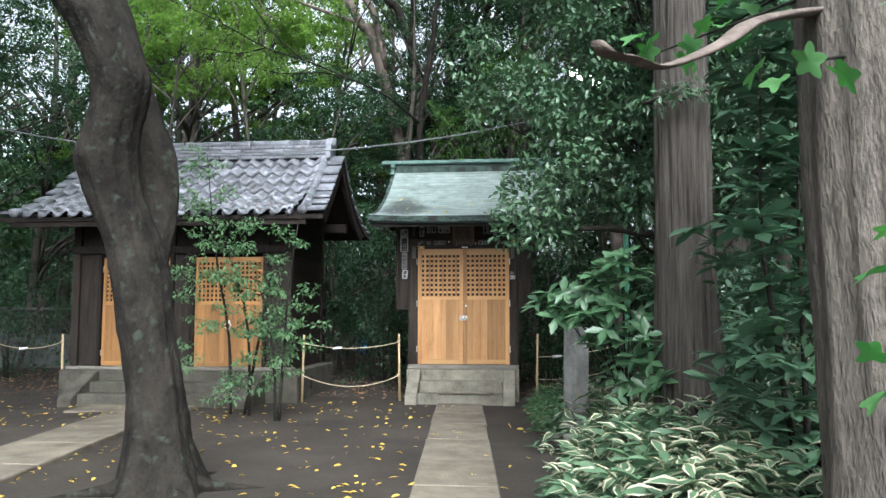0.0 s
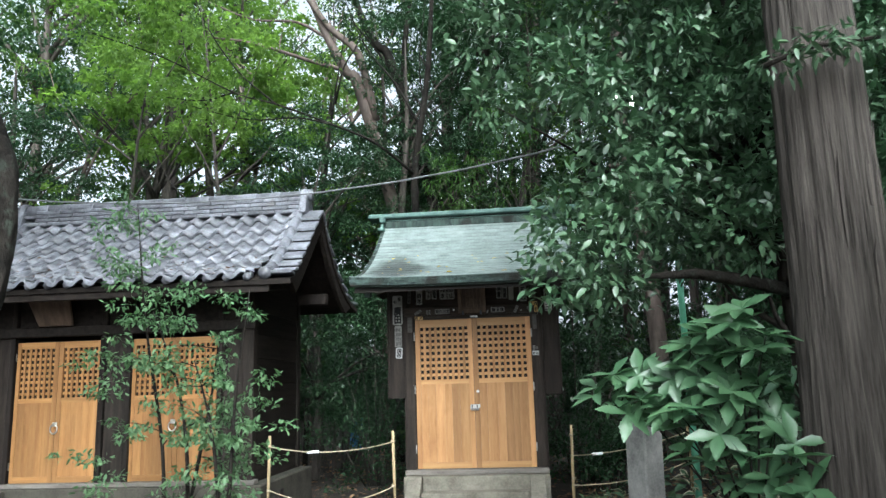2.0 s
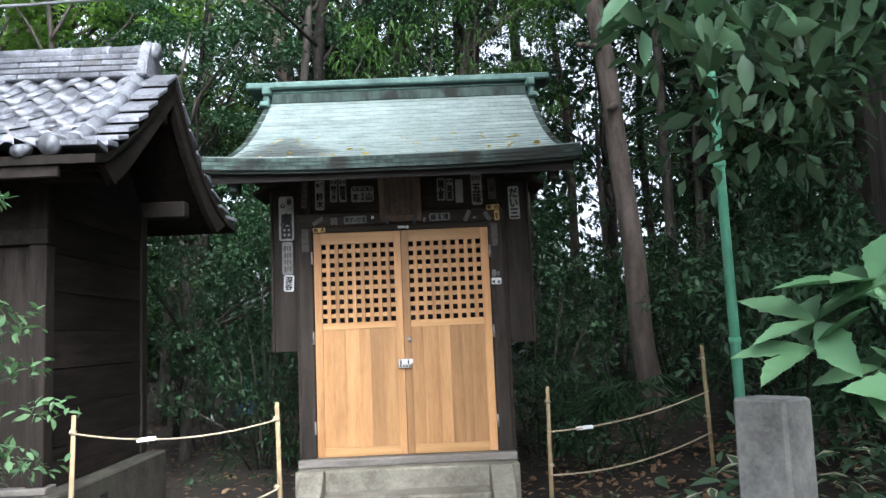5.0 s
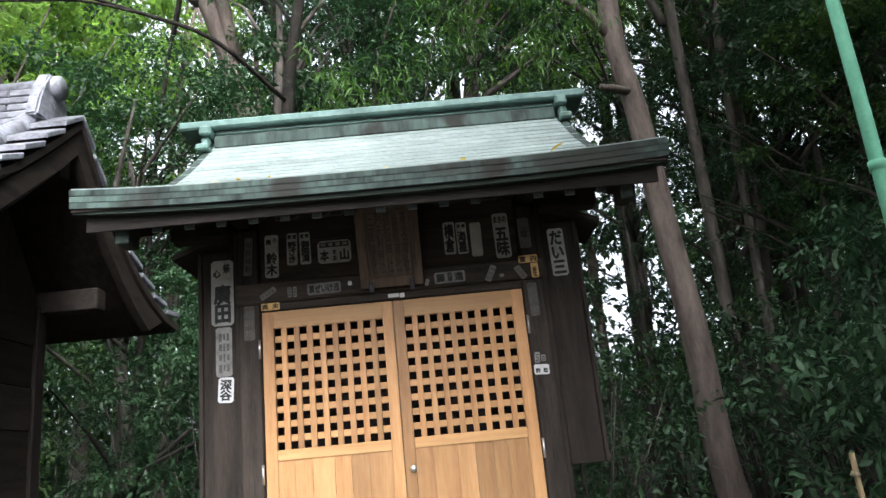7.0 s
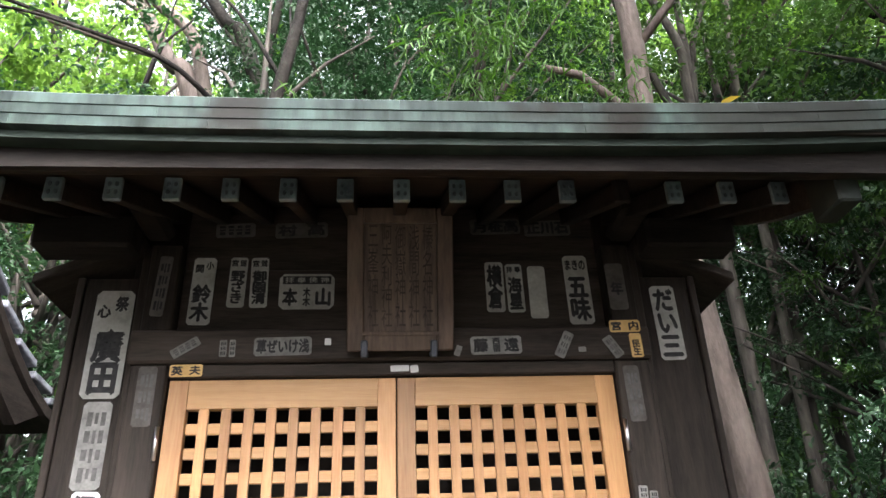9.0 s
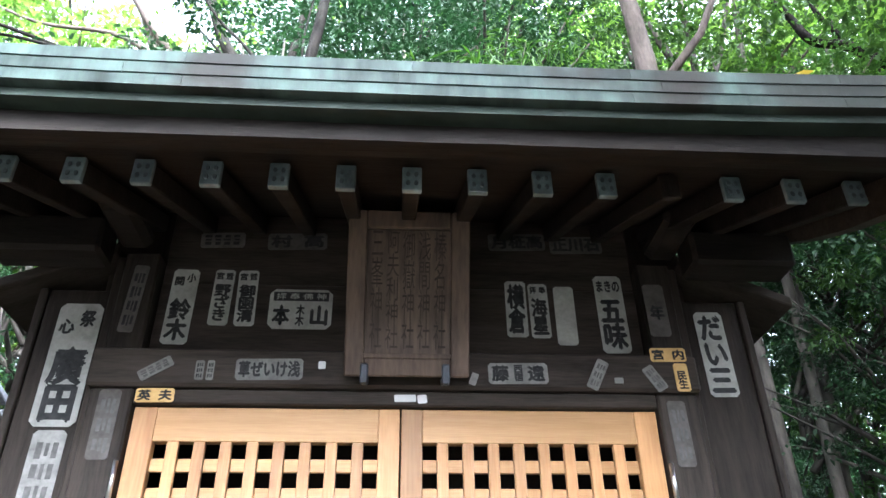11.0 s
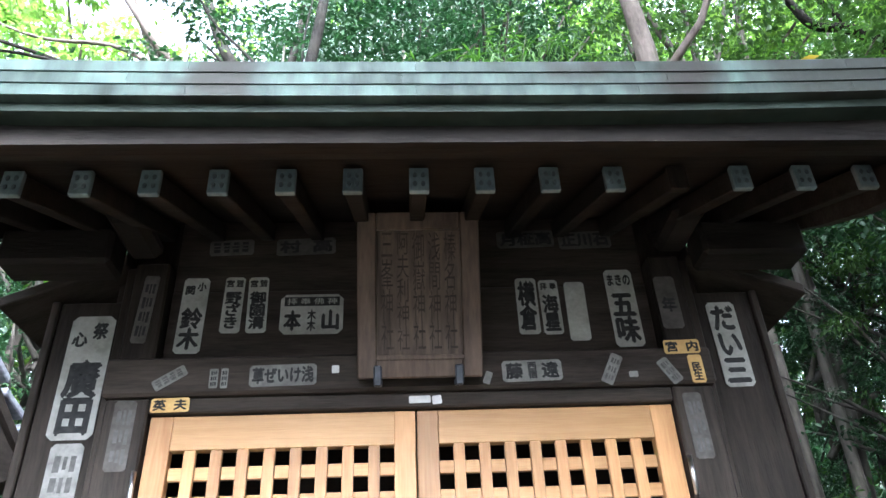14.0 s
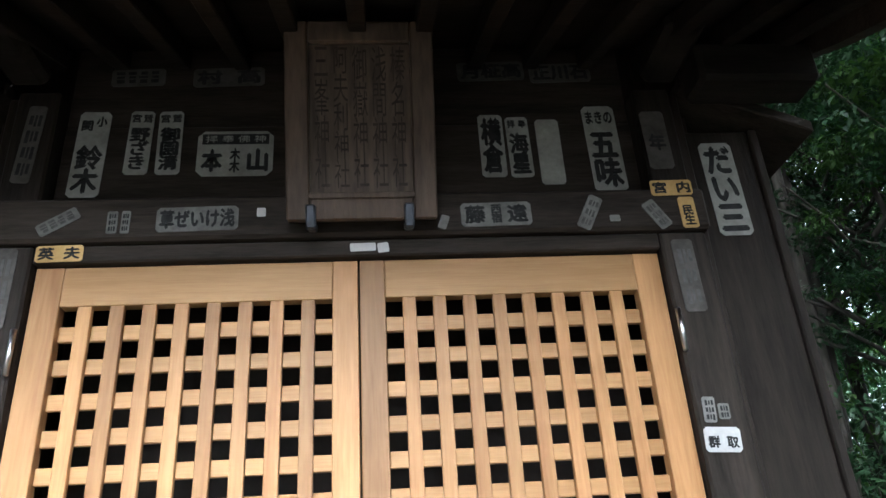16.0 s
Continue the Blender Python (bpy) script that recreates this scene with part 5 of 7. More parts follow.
sticker(0.234, 2.417, 0.035, 0.094, -27, NY, "paper_grey", bars=3, ink="ink_grey")
sticker(0.398, 2.408, 0.035, 0.080, 32, NY, "paper_grey", bars=3, ink="ink_grey")
sticker(0.293, 2.400, 0.025, 0.017, 1, NY, "paper_grey")
sticker(0.446, 2.479, 0.105, 0.042, 1, 11.7145, "paper_yellow", [(["宮  内"], 0, 0, 0.9, 0.8)])
sticker(0.477, 2.412, 0.040, 0.084, 1, NY, "paper_yellow", [(["民", "生"], 0, -0.1, 0.7, 0.65)])
sticker(-0.309, 2.348, 0.060, 0.020, 1, PY + 0.003, "white_sticker")
sticker(-0.262, 2.346, 0.026, 0.024, 8, PY + 0.003, "white_sticker")
sticker(-0.119, 2.399, 0.020, 0.036, -20, NY, "paper_grey")
sticker(0.452, 2.255, 0.052, 0.185, 1, PY, "paper_dark", bars=3, ink="ink_grey")
sticker(0.631, 2.524, 0.089, 0.276, 1, WY, "paper", [(["だ", "い", "三"], 0, 0, 0.84, 0.92)])
sticker(0.432, 1.937, 0.028, 0.056, -3, PY, "paper_grey", bars=3)
sticker(0.464, 1.932, 0.025, 0.034, -2, PY, "paper_grey", bars=2)
sticker(0.448, 1.872, 0.080, 0.053, -3, PY, "white_sticker", [(["群  取"], 0, -0.1, 0.85, 0.5)])


# ---- rope fence ----
POSTS = [(-7.9, 11.5, 1.02), (-6.55, 11.2, 1.05), (-2.71, 11.17, 1.06), (-1.26, 11.4, 1.06), (0.81, 11.85, 1.06), (2.3, 12.3, 1.2)]
prev = None
for i, (x, y, h) in enumerate(POSTS):
    post = empty("fence_post", x, y, ground_z(x, y), "thin weathered bamboo post standing in soil", "post", "rope fence posts")
    g = ground_z(x, y) - 0.05
    lean = 0.02 * (-1) ** i
    rod("pole", M["bamboo"], post, [(x, y, g), (x + lean * 0.5, y, g + h * 0.5), (x + lean, y, g + h)], [0.019, 0.018, 0.016], 10)
    for z in (h - 0.12, h - 0.62):
        rod("knot", M["rope"], post, [(x + lean - 0.01, y, g + z - 0.012), (x + lean, y, g + z + 0.012)], 0.026, 10)


def rope(ax, ay, az, bx, by, bz, sag, tag=None):
    n = 14
    pts = []
    for k in range(n + 1):
        t = k / n
        pts.append((ax + (bx - ax) * t, ay + (by - ay) * t - 0.02, az + (bz - az) * t - sag * 4 * t * (1 - t)))
    ob = rod("fence_rope", M["rope"], None, pts, 0.0075, 6)
    tagged(ob, "thin straw rope sagging between bamboo posts", "rope", "fence ropes")
    if tag:
        x, y, z = pts[int(n * tag)]
        s = empty("paper_tag", x, y, z, "white folded paper strip tied on a straw rope", "paper tag", "paper tags")
        bm = bmesh.new()
        hexa(bm, [(x - 0.07, y - 0.012, z - 0.02), (x + 0.07, y - 0.012, z - 0.008), (x + 0.07, y + 0.012, z - 0.008), (x - 0.07, y + 0.012, z - 0.02),
                  (x - 0.07, y - 0.010, z + 0.010), (x + 0.065, y - 0.010, z + 0.022), (x + 0.065, y + 0.010, z + 0.022), (x - 0.07, y + 0.010, z + 0.010)], 0.004)
        part("strip", bm, M["white_paper"], s)


def post_top(i, d):
    x, y, h = POSTS[i]
    return x, y, ground_z(x, y) - 0.05 + h - d


rope(*post_top(0, 0.12), *post_top(1, 0.12), 0.10, 0.45)
rope(*post_top(2, 0.12), *post_top(3, 0.12), 0.09, 0.42)
rope(*post_top(2, 0.60), *post_top(3, 0.62), 0.17)
rope(*post_top(4, 0.36), *post_top(5, 0.40), 0.06, 0.28)
rope(*post_top(4, 0.70), *post_top(5, 0.75), 0.08)

# ---- stone post, street lamp, cable, wall with lattice ----
sp = empty("stone_post", 1.13, 8.42, 0.0, "square grey stone post standing among bamboo grass", "post")
bm = bmesh.new()
box(bm, -0.1, 0.1, -0.1, 0.1, -0.1, 1.18, 0.012)
bm.transform(Matrix.Translation((1.14, 8.45, 0)) @ Matrix.Rotation(radians(38), 4, "Z") @ Matrix.Rotation(radians(1.5), 4, "Y"))
part("shaft", bm, M["post_stone"], sp)
for k, (x, y, r) in enumerate(((1.05, 7.9, 0.12), (0.95, 8.3, 0.09), (1.25, 7.6, 0.14), (0.92, 9.4, 0.10))):
    bm = bmesh.new()
    bmesh.ops.create_icosphere(bm, subdivisions=3, radius=r)
    for v in bm.verts:
        v.co *= 1 + 0.35 * noise.noise(v.co * 9 + Vector((k, 0, 0)))
        v.co.z *= 0.7
        v.co += Vector((x, y, ground_z(x, y) + r * 0.25))
    tagged(part("edging_stone", bm, M["rock"], None, "rounded mossy stone lying at a bed edge", True), "", "stone", "edging stones")
LX, LY = 2.10, 11.1
lampost = empty("street_lamp", LX, LY, ground_z(LX, LY), "slim green street lamp pole with a lit lamp head", "street lamp")
rod("pole", M["green_paint"], lampost, [(LX, LY, ground_z(LX, LY) - 0.1), (LX, LY, 3.0), (LX - 0.02, LY, 4.75)], [0.04, 0.034, 0.03], 12)
for z in (1.3, 2.6, 3.9):
    rod("collar", M["green_paint"], lampost, [(LX, LY, z), (LX, LY, z + 0.05)], 0.043, 12)
rod("arm", M["green_paint"], lampost, [(LX, LY, 4.7), (LX - 0.2, LY - 0.15, 4.72), (LX - 0.34, LY - 0.3, 4.70)], 0.022, 8)
bm = bmesh.new()
hexa(bm, [(LX - 0.82, LY - 0.62, 4.72), (LX - 0.40, LY - 0.62, 4.52), (LX - 0.40, LY - 0.42, 4.52), (LX - 0.82, LY - 0.42, 4.72),
          (LX - 0.80, LY - 0.60, 4.80), (LX - 0.38, LY - 0.60, 4.60), (LX - 0.38, LY - 0.44, 4.60), (LX - 0.80, LY - 0.44, 4.80)], 0.02)
part("lamp_head", bm, lamp_mat, lampost, "lit white lamp cover")
cab = []
for k in range(25):
    t = k / 24
    x = -13 + 18 * t
    cab.append((x, 10.0 + 0.0 * t, 3.53 + 0.028 * (x + 2.9) ** 2))
tagged(rod("overhead_cable", M["cable"], None, cab, 0.009, 6), "thin grey overhead cable hung through trees", "cable")

wall = tagged(new("wall_boundary"), "low dark block wall with a diamond lattice on top", "wall", "", "structure")
block("wall_body", M["wall_grey"], wall, -19.0, -7.6, 16.0, 16.2, -0.1, 0.82, 0.01)
block("top_rail", M["wall_grey"], wall, -19.0, -7.6, 16.02, 16.16, 1.36, 1.42, 0.005)
for k in range(60):
    x = -18.9 + k * 0.19
    for d in (-1, 1):
        rod("lattice_slat", M["wall_grey"], wall, [(x - d * 0.26, 16.08 + 0.015 * d, 0.82), (x + d * 0.26, 16.08 + 0.015 * d, 1.37)], 0.014, 4, smooth=False)
sheet = empty("plastic_sheet", -3.1, 17.6, ground_z(-3.1, 17.6), "crumpled blue plastic sheet among dark shrubs", "sheet")
bm = bmesh.new()
bmesh.ops.create_grid(bm, x_segments=10, y_segments=8, size=0.5)
for v in bm.verts:
    v.co = Vector((v.co.x * 0.28 - 3.1, 17.6 + v.co.y * 0.3 + 0.1 * noise.noise(v.co * 4), 0.45 + ground_z(-3.1, 17.6) + v.co.y * 0.5 + 0.15 * noise.noise(v.co * 5 + Vector((3, 0, 0)))))
bmesh.ops.solidify(bm, geom=bm.faces[:], thickness=0.01)
part("sheet_body", bm, M["blue"], sheet)


# ---- big near trunks ----
def limb_tube(pts, n=5):
    """Points smoothed by a Catmull-Rom curve."""
    p = [Vector(q) for q in pts]
    p = [p[0] * 2 - p[1]] + p + [p[-1] * 2 - p[-2]]
    out = []
    for i in range(1, len(p) - 2):
        for k in range(n):
            t = k / n
            out.append(0.5 * ((2 * p[i]) + (p[i + 1] - p[i - 1]) * t + (2 * p[i - 1] - 5 * p[i] + 4 * p[i + 1] - p[i + 2]) * t * t + (3 * p[i] - p[i - 1] - 3 * p[i + 1] + p[i + 2]) * t ** 3))
    return out + [p[-2]]


def smooth_rads(r, n=5):
    out = []
    for a, b in zip(r, r[1:]):
        out += [a + (b - a) * k / n for k in range(n)]
    return out + [r[-1]]


def limb(bm, pts, rads, rings=50, seg=32, ridge=0.05, freq=6, seed=0.0, flare=0.0, lump=0.0):
    bumpy_trunk(bm, limb_tube(pts), smooth_rads(rads), seg, rings, ridge, freq, flare, seed, lump)


cherry = empty("forked_tree", -2.22, 5.65, 0.0, "dark smooth-barked tree with a bulging forked trunk", "tree")
bm = bmesh.new()
limb(bm, [(-2.17, 5.65, -0.1), (-2.24, 5.65, 0.7), (-2.33, 5.64, 1.25), (-2.37, 5.62, 1.58), (-2.44, 5.58, 1.93), (-2.54, 5.5, 2.23), (-2.57, 5.42, 2.49), (-2.50, 5.36, 2.70), (-2.41, 5.3, 2.91), (-2.39, 5.26, 3.07), (-2.43, 5.22, 3.23), (-2.50, 5.16, 3.43), (-2.61, 5.1, 3.62), (-3.25, 4.9, 4.7), (-3.9, 4.7, 6.4), (-4.4, 4.6, 8.5)],
     [0.235, 0.205, 0.2, 0.212, 0.205, 0.195, 0.215, 0.2, 0.19, 0.2, 0.205, 0.205, 0.21, 0.19, 0.15, 0.06], 260, 72, 0.10, 8, 3.0, 0.2, 0.9)
part("trunk", bm, M["tree_bark"], cherry, smooth=True)
bm = bmesh.new()
limb(bm, [(-2.40, 5.70, 1.5), (-2.37, 5.78, 1.85), (-2.39, 5.86, 2.2), (-2.46, 5.90, 2.57), (-2.53, 5.92, 2.8), (-2.66, 5.94, 3.15), (-2.85, 5.98, 3.78), (-2.97, 6.0, 4.2), (-3.1, 6.1, 5.6), (-3.0, 6.2, 8.0)], [0.12, 0.14, 0.165, 0.19, 0.185, 0.165, 0.15, 0.15, 0.12, 0.04], 150, 52, 0.10, 6, 8.0, 0.0, 0.9)
part("limb", bm, M["tree_bark"], cherry, smooth=True)
for k in range(6):
    a = k * 1.05 + 0.3
    pts = [(-2.2 + math.cos(a) * d, 5.65 + math.sin(a) * d, 0.05 - 0.09 * d + (0.06 if d < 0.3 else 0)) for d in (0.15, 0.35, 0.6, 0.85)]
    rod("root", M["tree_bark"], cherry, pts, [0.09, 0.06, 0.03, 0.008], 10)
cc = [(-3.9, 5.3, 6.4), (-4.6, 5.0, 7.4), (-3.2, 6.0, 6.6), (-2.5, 6.2, 7.2), (-3.4, 5.0, 8.0), (-1.9, 6.6, 8.0), (-4.9, 6.0, 8.2), (-3.0, 7.0, 7.4)]
link_mesh("crown", clump_leaves("crown", cc, [1.0] * 8, 420, 0.10, SIMPLE, 0.5), M["leaf_bright"], cherry)

cedar2 = empty("cedar_tree", 3.5, 11.0, ground_z(3.5, 11.0), "tall cedar with stringy brown bark in deep shade", "tree")
bm = bmesh.new()
bumpy_trunk(bm, [(3.5, 11.0, 0.2), (3.5, 11.0, 2.0), (3.55, 11.0, 14.0)], [0.36, 0.29, 0.10], 64, 70, 0.09, 12, 0.06, 6.0)
part("trunk", bm, M["cedar_bark"], cedar2, smooth=True)
cc = [(3.5 + 1.0 * math.cos(k * 2.4), 11.0 + 1.0 * math.sin(k * 2.4), 8.5 + 0.3 * k) for k in range(16)]
link_mesh("crown", clump_leaves("crown", cc, [0.9] * 16, 160, 0.17, SIMPLE, 0.25), M["leaf_dark"], cedar2)
cedar = empty("cedar_tree", 1.93, 6.5, 0.0, "tall cedar with fibrous grey-brown bark in vertical strips", "tree")
bm = bmesh.new()
bumpy_trunk(bm, [(1.93, 6.5, -0.1), (1.92, 6.5, 0.8), (1.91, 6.5, 2.4), (1.93, 6.5, 5.0), (1.97, 6.5, 14.0)], [0.31, 0.265, 0.225, 0.205, 0.08], 112, 130, 0.085, 15, 0.05, 5.0)
part("trunk", bm, M["cedar_bark"], cedar, smooth=True)
srng2 = random.Random(2)
for k in range(170):
    a, z, ln = srng2.uniform(0, 6.28), srng2.uniform(0.3, 4.3), srng2.uniform(0.15, 0.6)
    r0 = 0.277 - 0.022 * z if z > 0.8 else 0.305 - 0.05 * z
    pts = []
    for t in (0, 0.35, 0.7, 1):
        rr = r0 - 0.022 * ln * t + 0.004 + (0.02 if t == 1 else 0) * srng2.random()
        pts.append((1.92 + math.cos(a + 0.02 * t) * rr, 6.5 + math.sin(a + 0.02 * t) * rr, z + ln * t * (-1 if k % 2 else 1)))
    rod("bark_strip", M["cedar_bark"], cedar, pts, [0.005, 0.012, 0.010, 0.003], 4, smooth=False)
cc = [(1.93 + 0.9 * math.cos(k * 2.4), 6.5 + 0.9 * math.sin(k * 2.4), 8.5 + 0.28 * k) for k in range(18)]
link_mesh("crown", clump_leaves("crown", cc, [0.9] * 18, 200, 0.16, SIMPLE, 0.25), M["leaf_dark"], cedar)
bm = bmesh.new()
tube(bm, [(1.55, 6.25, 3.05), (1.75, 6.15, 3.1), (2.05, 6.14, 3.12), (2.3, 6.2, 3.16)], [0.015, 0.012, 0.01, 0.006], 6)
part("twig", bm, M["tree_bark"], cedar)
for q in ((1.62, 6.18, 3.05), (1.8, 6.12, 3.1), (2.0, 6.1, 3.12), (2.2, 6.15, 3.14), (2.35, 6.2, 3.18)):
    link_mesh("sprig", clump_leaves("sprig", [q], [0.15], 70, 0.075, OVAL, 0.38), M["leaf_camellia"], cedar)

oak = empty("oak_tree", 2.05, 3.25, 0.0, "thick grey-brown furrowed trunk with lobed green leaves", "tree")
bm = bmesh.new()
bumpy_trunk(bm, [(2.06, 3.3, -0.1), (2.04, 3.3, 0.8), (2.0, 3.3, 1.8), (1.99, 3.3, 3.0), (2.1, 3.3, 9.0)], [0.33, 0.30, 0.29, 0.29, 0.12], 96, 90, 0.08, 11, 0.06, 9.0)
part("trunk", bm, M["fg_bark"], oak, smooth=True)
bm = bmesh.new()
limb(bm, [(2.0, 3.35, 2.62), (1.67, 3.15, 2.55), (1.3, 2.6, 2.31), (1.1, 2.25, 2.12), (0.96, 2.05, 2.01), (0.85, 1.9, 1.94), (0.77, 1.8, 1.93), (0.72, 1.75, 1.92), (0.69, 1.72, 1.94)], [0.07, 0.055, 0.039, 0.029, 0.025, 0.021, 0.023, 0.024, 0.016], 60, 14, 0.12, 4, 2.0)
part("branch", bm, M["pale_bark"], oak, smooth=True)


def lobed_leaf(size):
    """A leaf with rounded lobes, as a thin folded blade."""
    n, v = 26, [(0.5, 0, 0)]
    for k in range(n):
        a = 2 * math.pi * k / n
        r = 0.42 + 0.12 * math.cos(5 * a)
        v.append((0.5 + r * math.cos(a) * 1.1, r * math.sin(a) * 0.85, 0.10 * abs(math.sin(a)) - 0.1 * (math.cos(a)) ** 2))
    f = [(0, 1 + k, 1 + (k + 1) % n) for k in range(n)]
    return raw_mesh("leaf", np.array(v) * size, f)


lob = lobed_leaf(0.13)
lob.materials.append(M["leaf_lobed"])
lrng = random.Random(12)
for (x, y, z, n, sp_) in ((1.50, 2.85, 2.28, 4, 0.07), (1.12, 3.65, 2.62, 6, 0.10), (1.45, 3.7, 2.75, 5, 0.10), (1.68, 2.55, 1.55, 3, 0.04), (1.70, 2.55, 1.26, 3, 0.04), (1.70, 2.6, 1.08, 2, 0.04), (1.62, 3.65, 2.85, 5, 0.12), (1.8, 2.7, 2.55, 4, 0.12)):
    for _ in range(n):
        ob = link_mesh("leaf", lob, None, oak)
        ob.matrix_basis = pose(x + lrng.gauss(0, sp_), y + lrng.gauss(0, 0.05), z + lrng.gauss(0, sp_ * 0.6), lrng.uniform(-50, 50), lrng.uniform(10, 60), lrng.uniform(0, 360))
    rod("twig", M["tree_bark"], oak, [(x, y, z), (x + 0.12, y + 0.25, z + 0.05), (2.0, 3.1, z + 0.1)], [0.003, 0.005, 0.01], 5)

# ---- camellia beside the copper roof ----
cam_tree = empty("camellia_tree", 2.25, 7.95, 0.3, "dense evergreen camellia with small glossy dark leaves", "tree")
bm = bmesh.new()
limb(bm, [(2.3, 8.0, 0.1), (2.25, 7.95, 1.2), (2.15, 7.9, 2.6), (2.0, 7.8, 4.2), (1.8, 7.6, 6.4)], [0.12, 0.10, 0.085, 0.06, 0.02], 50, 20, 0.08, 5, 1.0)
part("trunk", bm, M["tree_bark"], cam_tree, smooth=True)
g = np.random.default_rng(21)
cc = []
while len(cc) < 560:
    p = np.array([g.uniform(0.0, 3.3), g.uniform(6.9, 8.9), g.uniform(1.75, 7.5)])
    low = 1.98 + 0.30 * min(1.0, max(0, p[0] - 0.75) / 0.5)
    left = 0.34 - 0.20 * (p[2] - 2.1) if p[2] < 3.6 else 0.04 + 0.10 * (p[2] - 3.6)
    back = 7.75 + 0.75 * (p[0] - 0.6)
    if p[2] < low or p[0] < left or p[1] > back:
        continue
    cc.append(p)
cc = np.array(cc)
for k in range(0, 500, 10):
    b = Vector(cc[k])
    a = Vector((2.22 - 0.03 * b.z, 7.92, max(1.2, b.z * 0.72)))
    m = a.lerp(b, 0.5) + Vector((0, 0, -0.12))
    rod("branch", M["tree_bark"], cam_tree, [a, a.lerp(m, 0.6), m, m.lerp(b, 0.5) + Vector((0, 0, 0.02)), b], [0.028, 0.022, 0.015, 0.010, 0.004], 6)
rod("branch", M["tree_bark"], cam_tree, [(2.3, 7.95, 2.05), (1.8, 7.6, 2.12), (1.4, 7.4, 2.16), (1.05, 7.3, 2.14)], [0.05, 0.045, 0.035, 0.015], 10)
link_mesh("foliage", clump_leaves("foliage", cc, g.uniform(0.18, 0.36, len(cc)), 140, 0.076, OVAL, 0.52, 0.8, 0.12), M["leaf_camellia"], cam_tree)

# ---- broad-leaved shrub by the stone post, leaves in whorls ----
LEAF = blade(13, 0.14, 0.10, 0.52)
for k in range(12):
    if k % 2:
        LEAF[0][[1 + 3 * k, 3 + 3 * k], 1] *= 0.86
bl = raw_mesh("leaf", LEAF[0] * np.array([1, 0.46, 1]), LEAF[1], LEAF[2])
bl.materials.append(M["leaf_big"])
bl.shade_smooth()


def whorl(parent, x, y, z, n, size, rng, tilt=(-12, 34), mesh=bl):
    face = rng.uniform(-5, 48), rng.uniform(-40, 20)
    for k in range(n):
        ob = link_mesh("leaf", mesh, None, parent)
        s = size * rng.uniform(0.75, 1.15)
        ob.matrix_basis = pose(x, y, z, face[0], face[1], 0) @ pose(0, 0, 0, 0, 0, 360 * k / n + rng.uniform(-18, 18)) @ pose(0, 0, 0, rng.uniform(-20, 20), rng.uniform(*tilt) - 20, 0) @ Matrix.Scale(s, 4)


broad = empty("broad_leaved_shrub", 1.35, 6.75, 0.0, "shrub with long pale-green leaves in star-shaped whorls", "shrub")
wr = random.Random(31)
heads = [(0.70, 7.2, 1.40), (0.80, 7.15, 1.36), (0.88, 7.15, 1.48), (0.98, 7.1, 1.38), (0.95, 7.1, 1.52), (1.08, 7.05, 1.45), (1.10, 7.0, 1.34), (1.18, 6.95, 1.55), (1.22, 6.9, 1.40), (1.2, 6.9, 1.68), (1.32, 6.8, 1.62), (1.30, 6.85, 1.74), (1.40, 6.65, 1.76), (1.46, 6.6, 1.62), (1.42, 6.55, 1.84), (1.52, 6.5, 1.70), (1.38, 6.75, 1.50), (1.48, 6.6, 1.48), (1.08, 7.05, 1.26), (1.22, 6.95, 1.24),
         (1.40, 6.7, 1.15), (1.52, 6.55, 1.22), (1.56, 6.4, 1.16), (1.38, 6.75, 0.95), (1.5, 6.6, 0.98), (1.6, 6.35, 0.95), (1.45, 6.65, 0.75), (1.56, 6.45, 0.72), (1.65, 6.25, 0.8), (1.34, 6.8, 0.78),
         (1.16, 6.7, 1.34), (1.26, 6.6, 1.2), (1.34, 6.6, 1.42), (1.2, 6.7, 1.06)]
for k, (hx, hy, hz) in enumerate(heads):
    if k % 3 == 0:
        rod("stem", M["tree_bark"], broad, [(1.42, 6.78, 0), (1.44, 6.74 + (hy - 6.78) * 0.2, hz * 0.45), (hx + (1.45 - hx) * 0.45, hy * 0.6 + 2.7, hz - 0.2), (hx, hy + 0.02, hz - 0.01)], [0.008, 0.007, 0.005, 0.003], 6)
    for j in range(2):
        x, y, z = hx + wr.uniform(-0.07, 0.07) * (j > 0), hy + wr.uniform(-0.08, 0.08) * (j > 0), hz + wr.uniform(-0.07, 0.06) * (j > 0)
        if j:
            rod("twig", M["tree_bark"], broad, [(hx + (x - hx) * 0.2, hy + 0.05, hz - 0.1), (x, y + 0.03, z - 0.04), (x, y, z)], [0.004, 0.003, 0.002], 5)
        whorl(broad, x, y, z, wr.choice((5, 6, 7, 8)), 0.175, wr)

# ---- tall broad-leaved evergreen near the oak ----
ever = empty("evergreen_shrub", 2.15, 4.6, 0.0, "tall evergreen shrub with long glossy drooping leaves", "shrub")
g2 = random.Random(5)
P, D, U = [], [], []
for k in range(190):
    x, y, z = g2.uniform(1.66, 2.9), g2.uniform(4.35, 5.2), g2.uniform(0.25, 3.4)
    if x < 1.72 + 0.25 * abs(z - 1.2) and z > 1.9:
        x += 0.25
    for j in range(9):
        a = 2 * math.pi * j / 9 + g2.uniform(-0.3, 0.3)
        P.append((x, y, z))
        D.append((math.cos(a), math.sin(a) - 0.25, g2.uniform(-0.4, 0.65)))
        U.append((g2.gauss(0, 0.2), g2.gauss(0, 0.2), 1))
n = len(P)
OBOV = blade(6, 0.12, 0.16, 0.68)
L = RNG.uniform(0.15, 0.24, n)
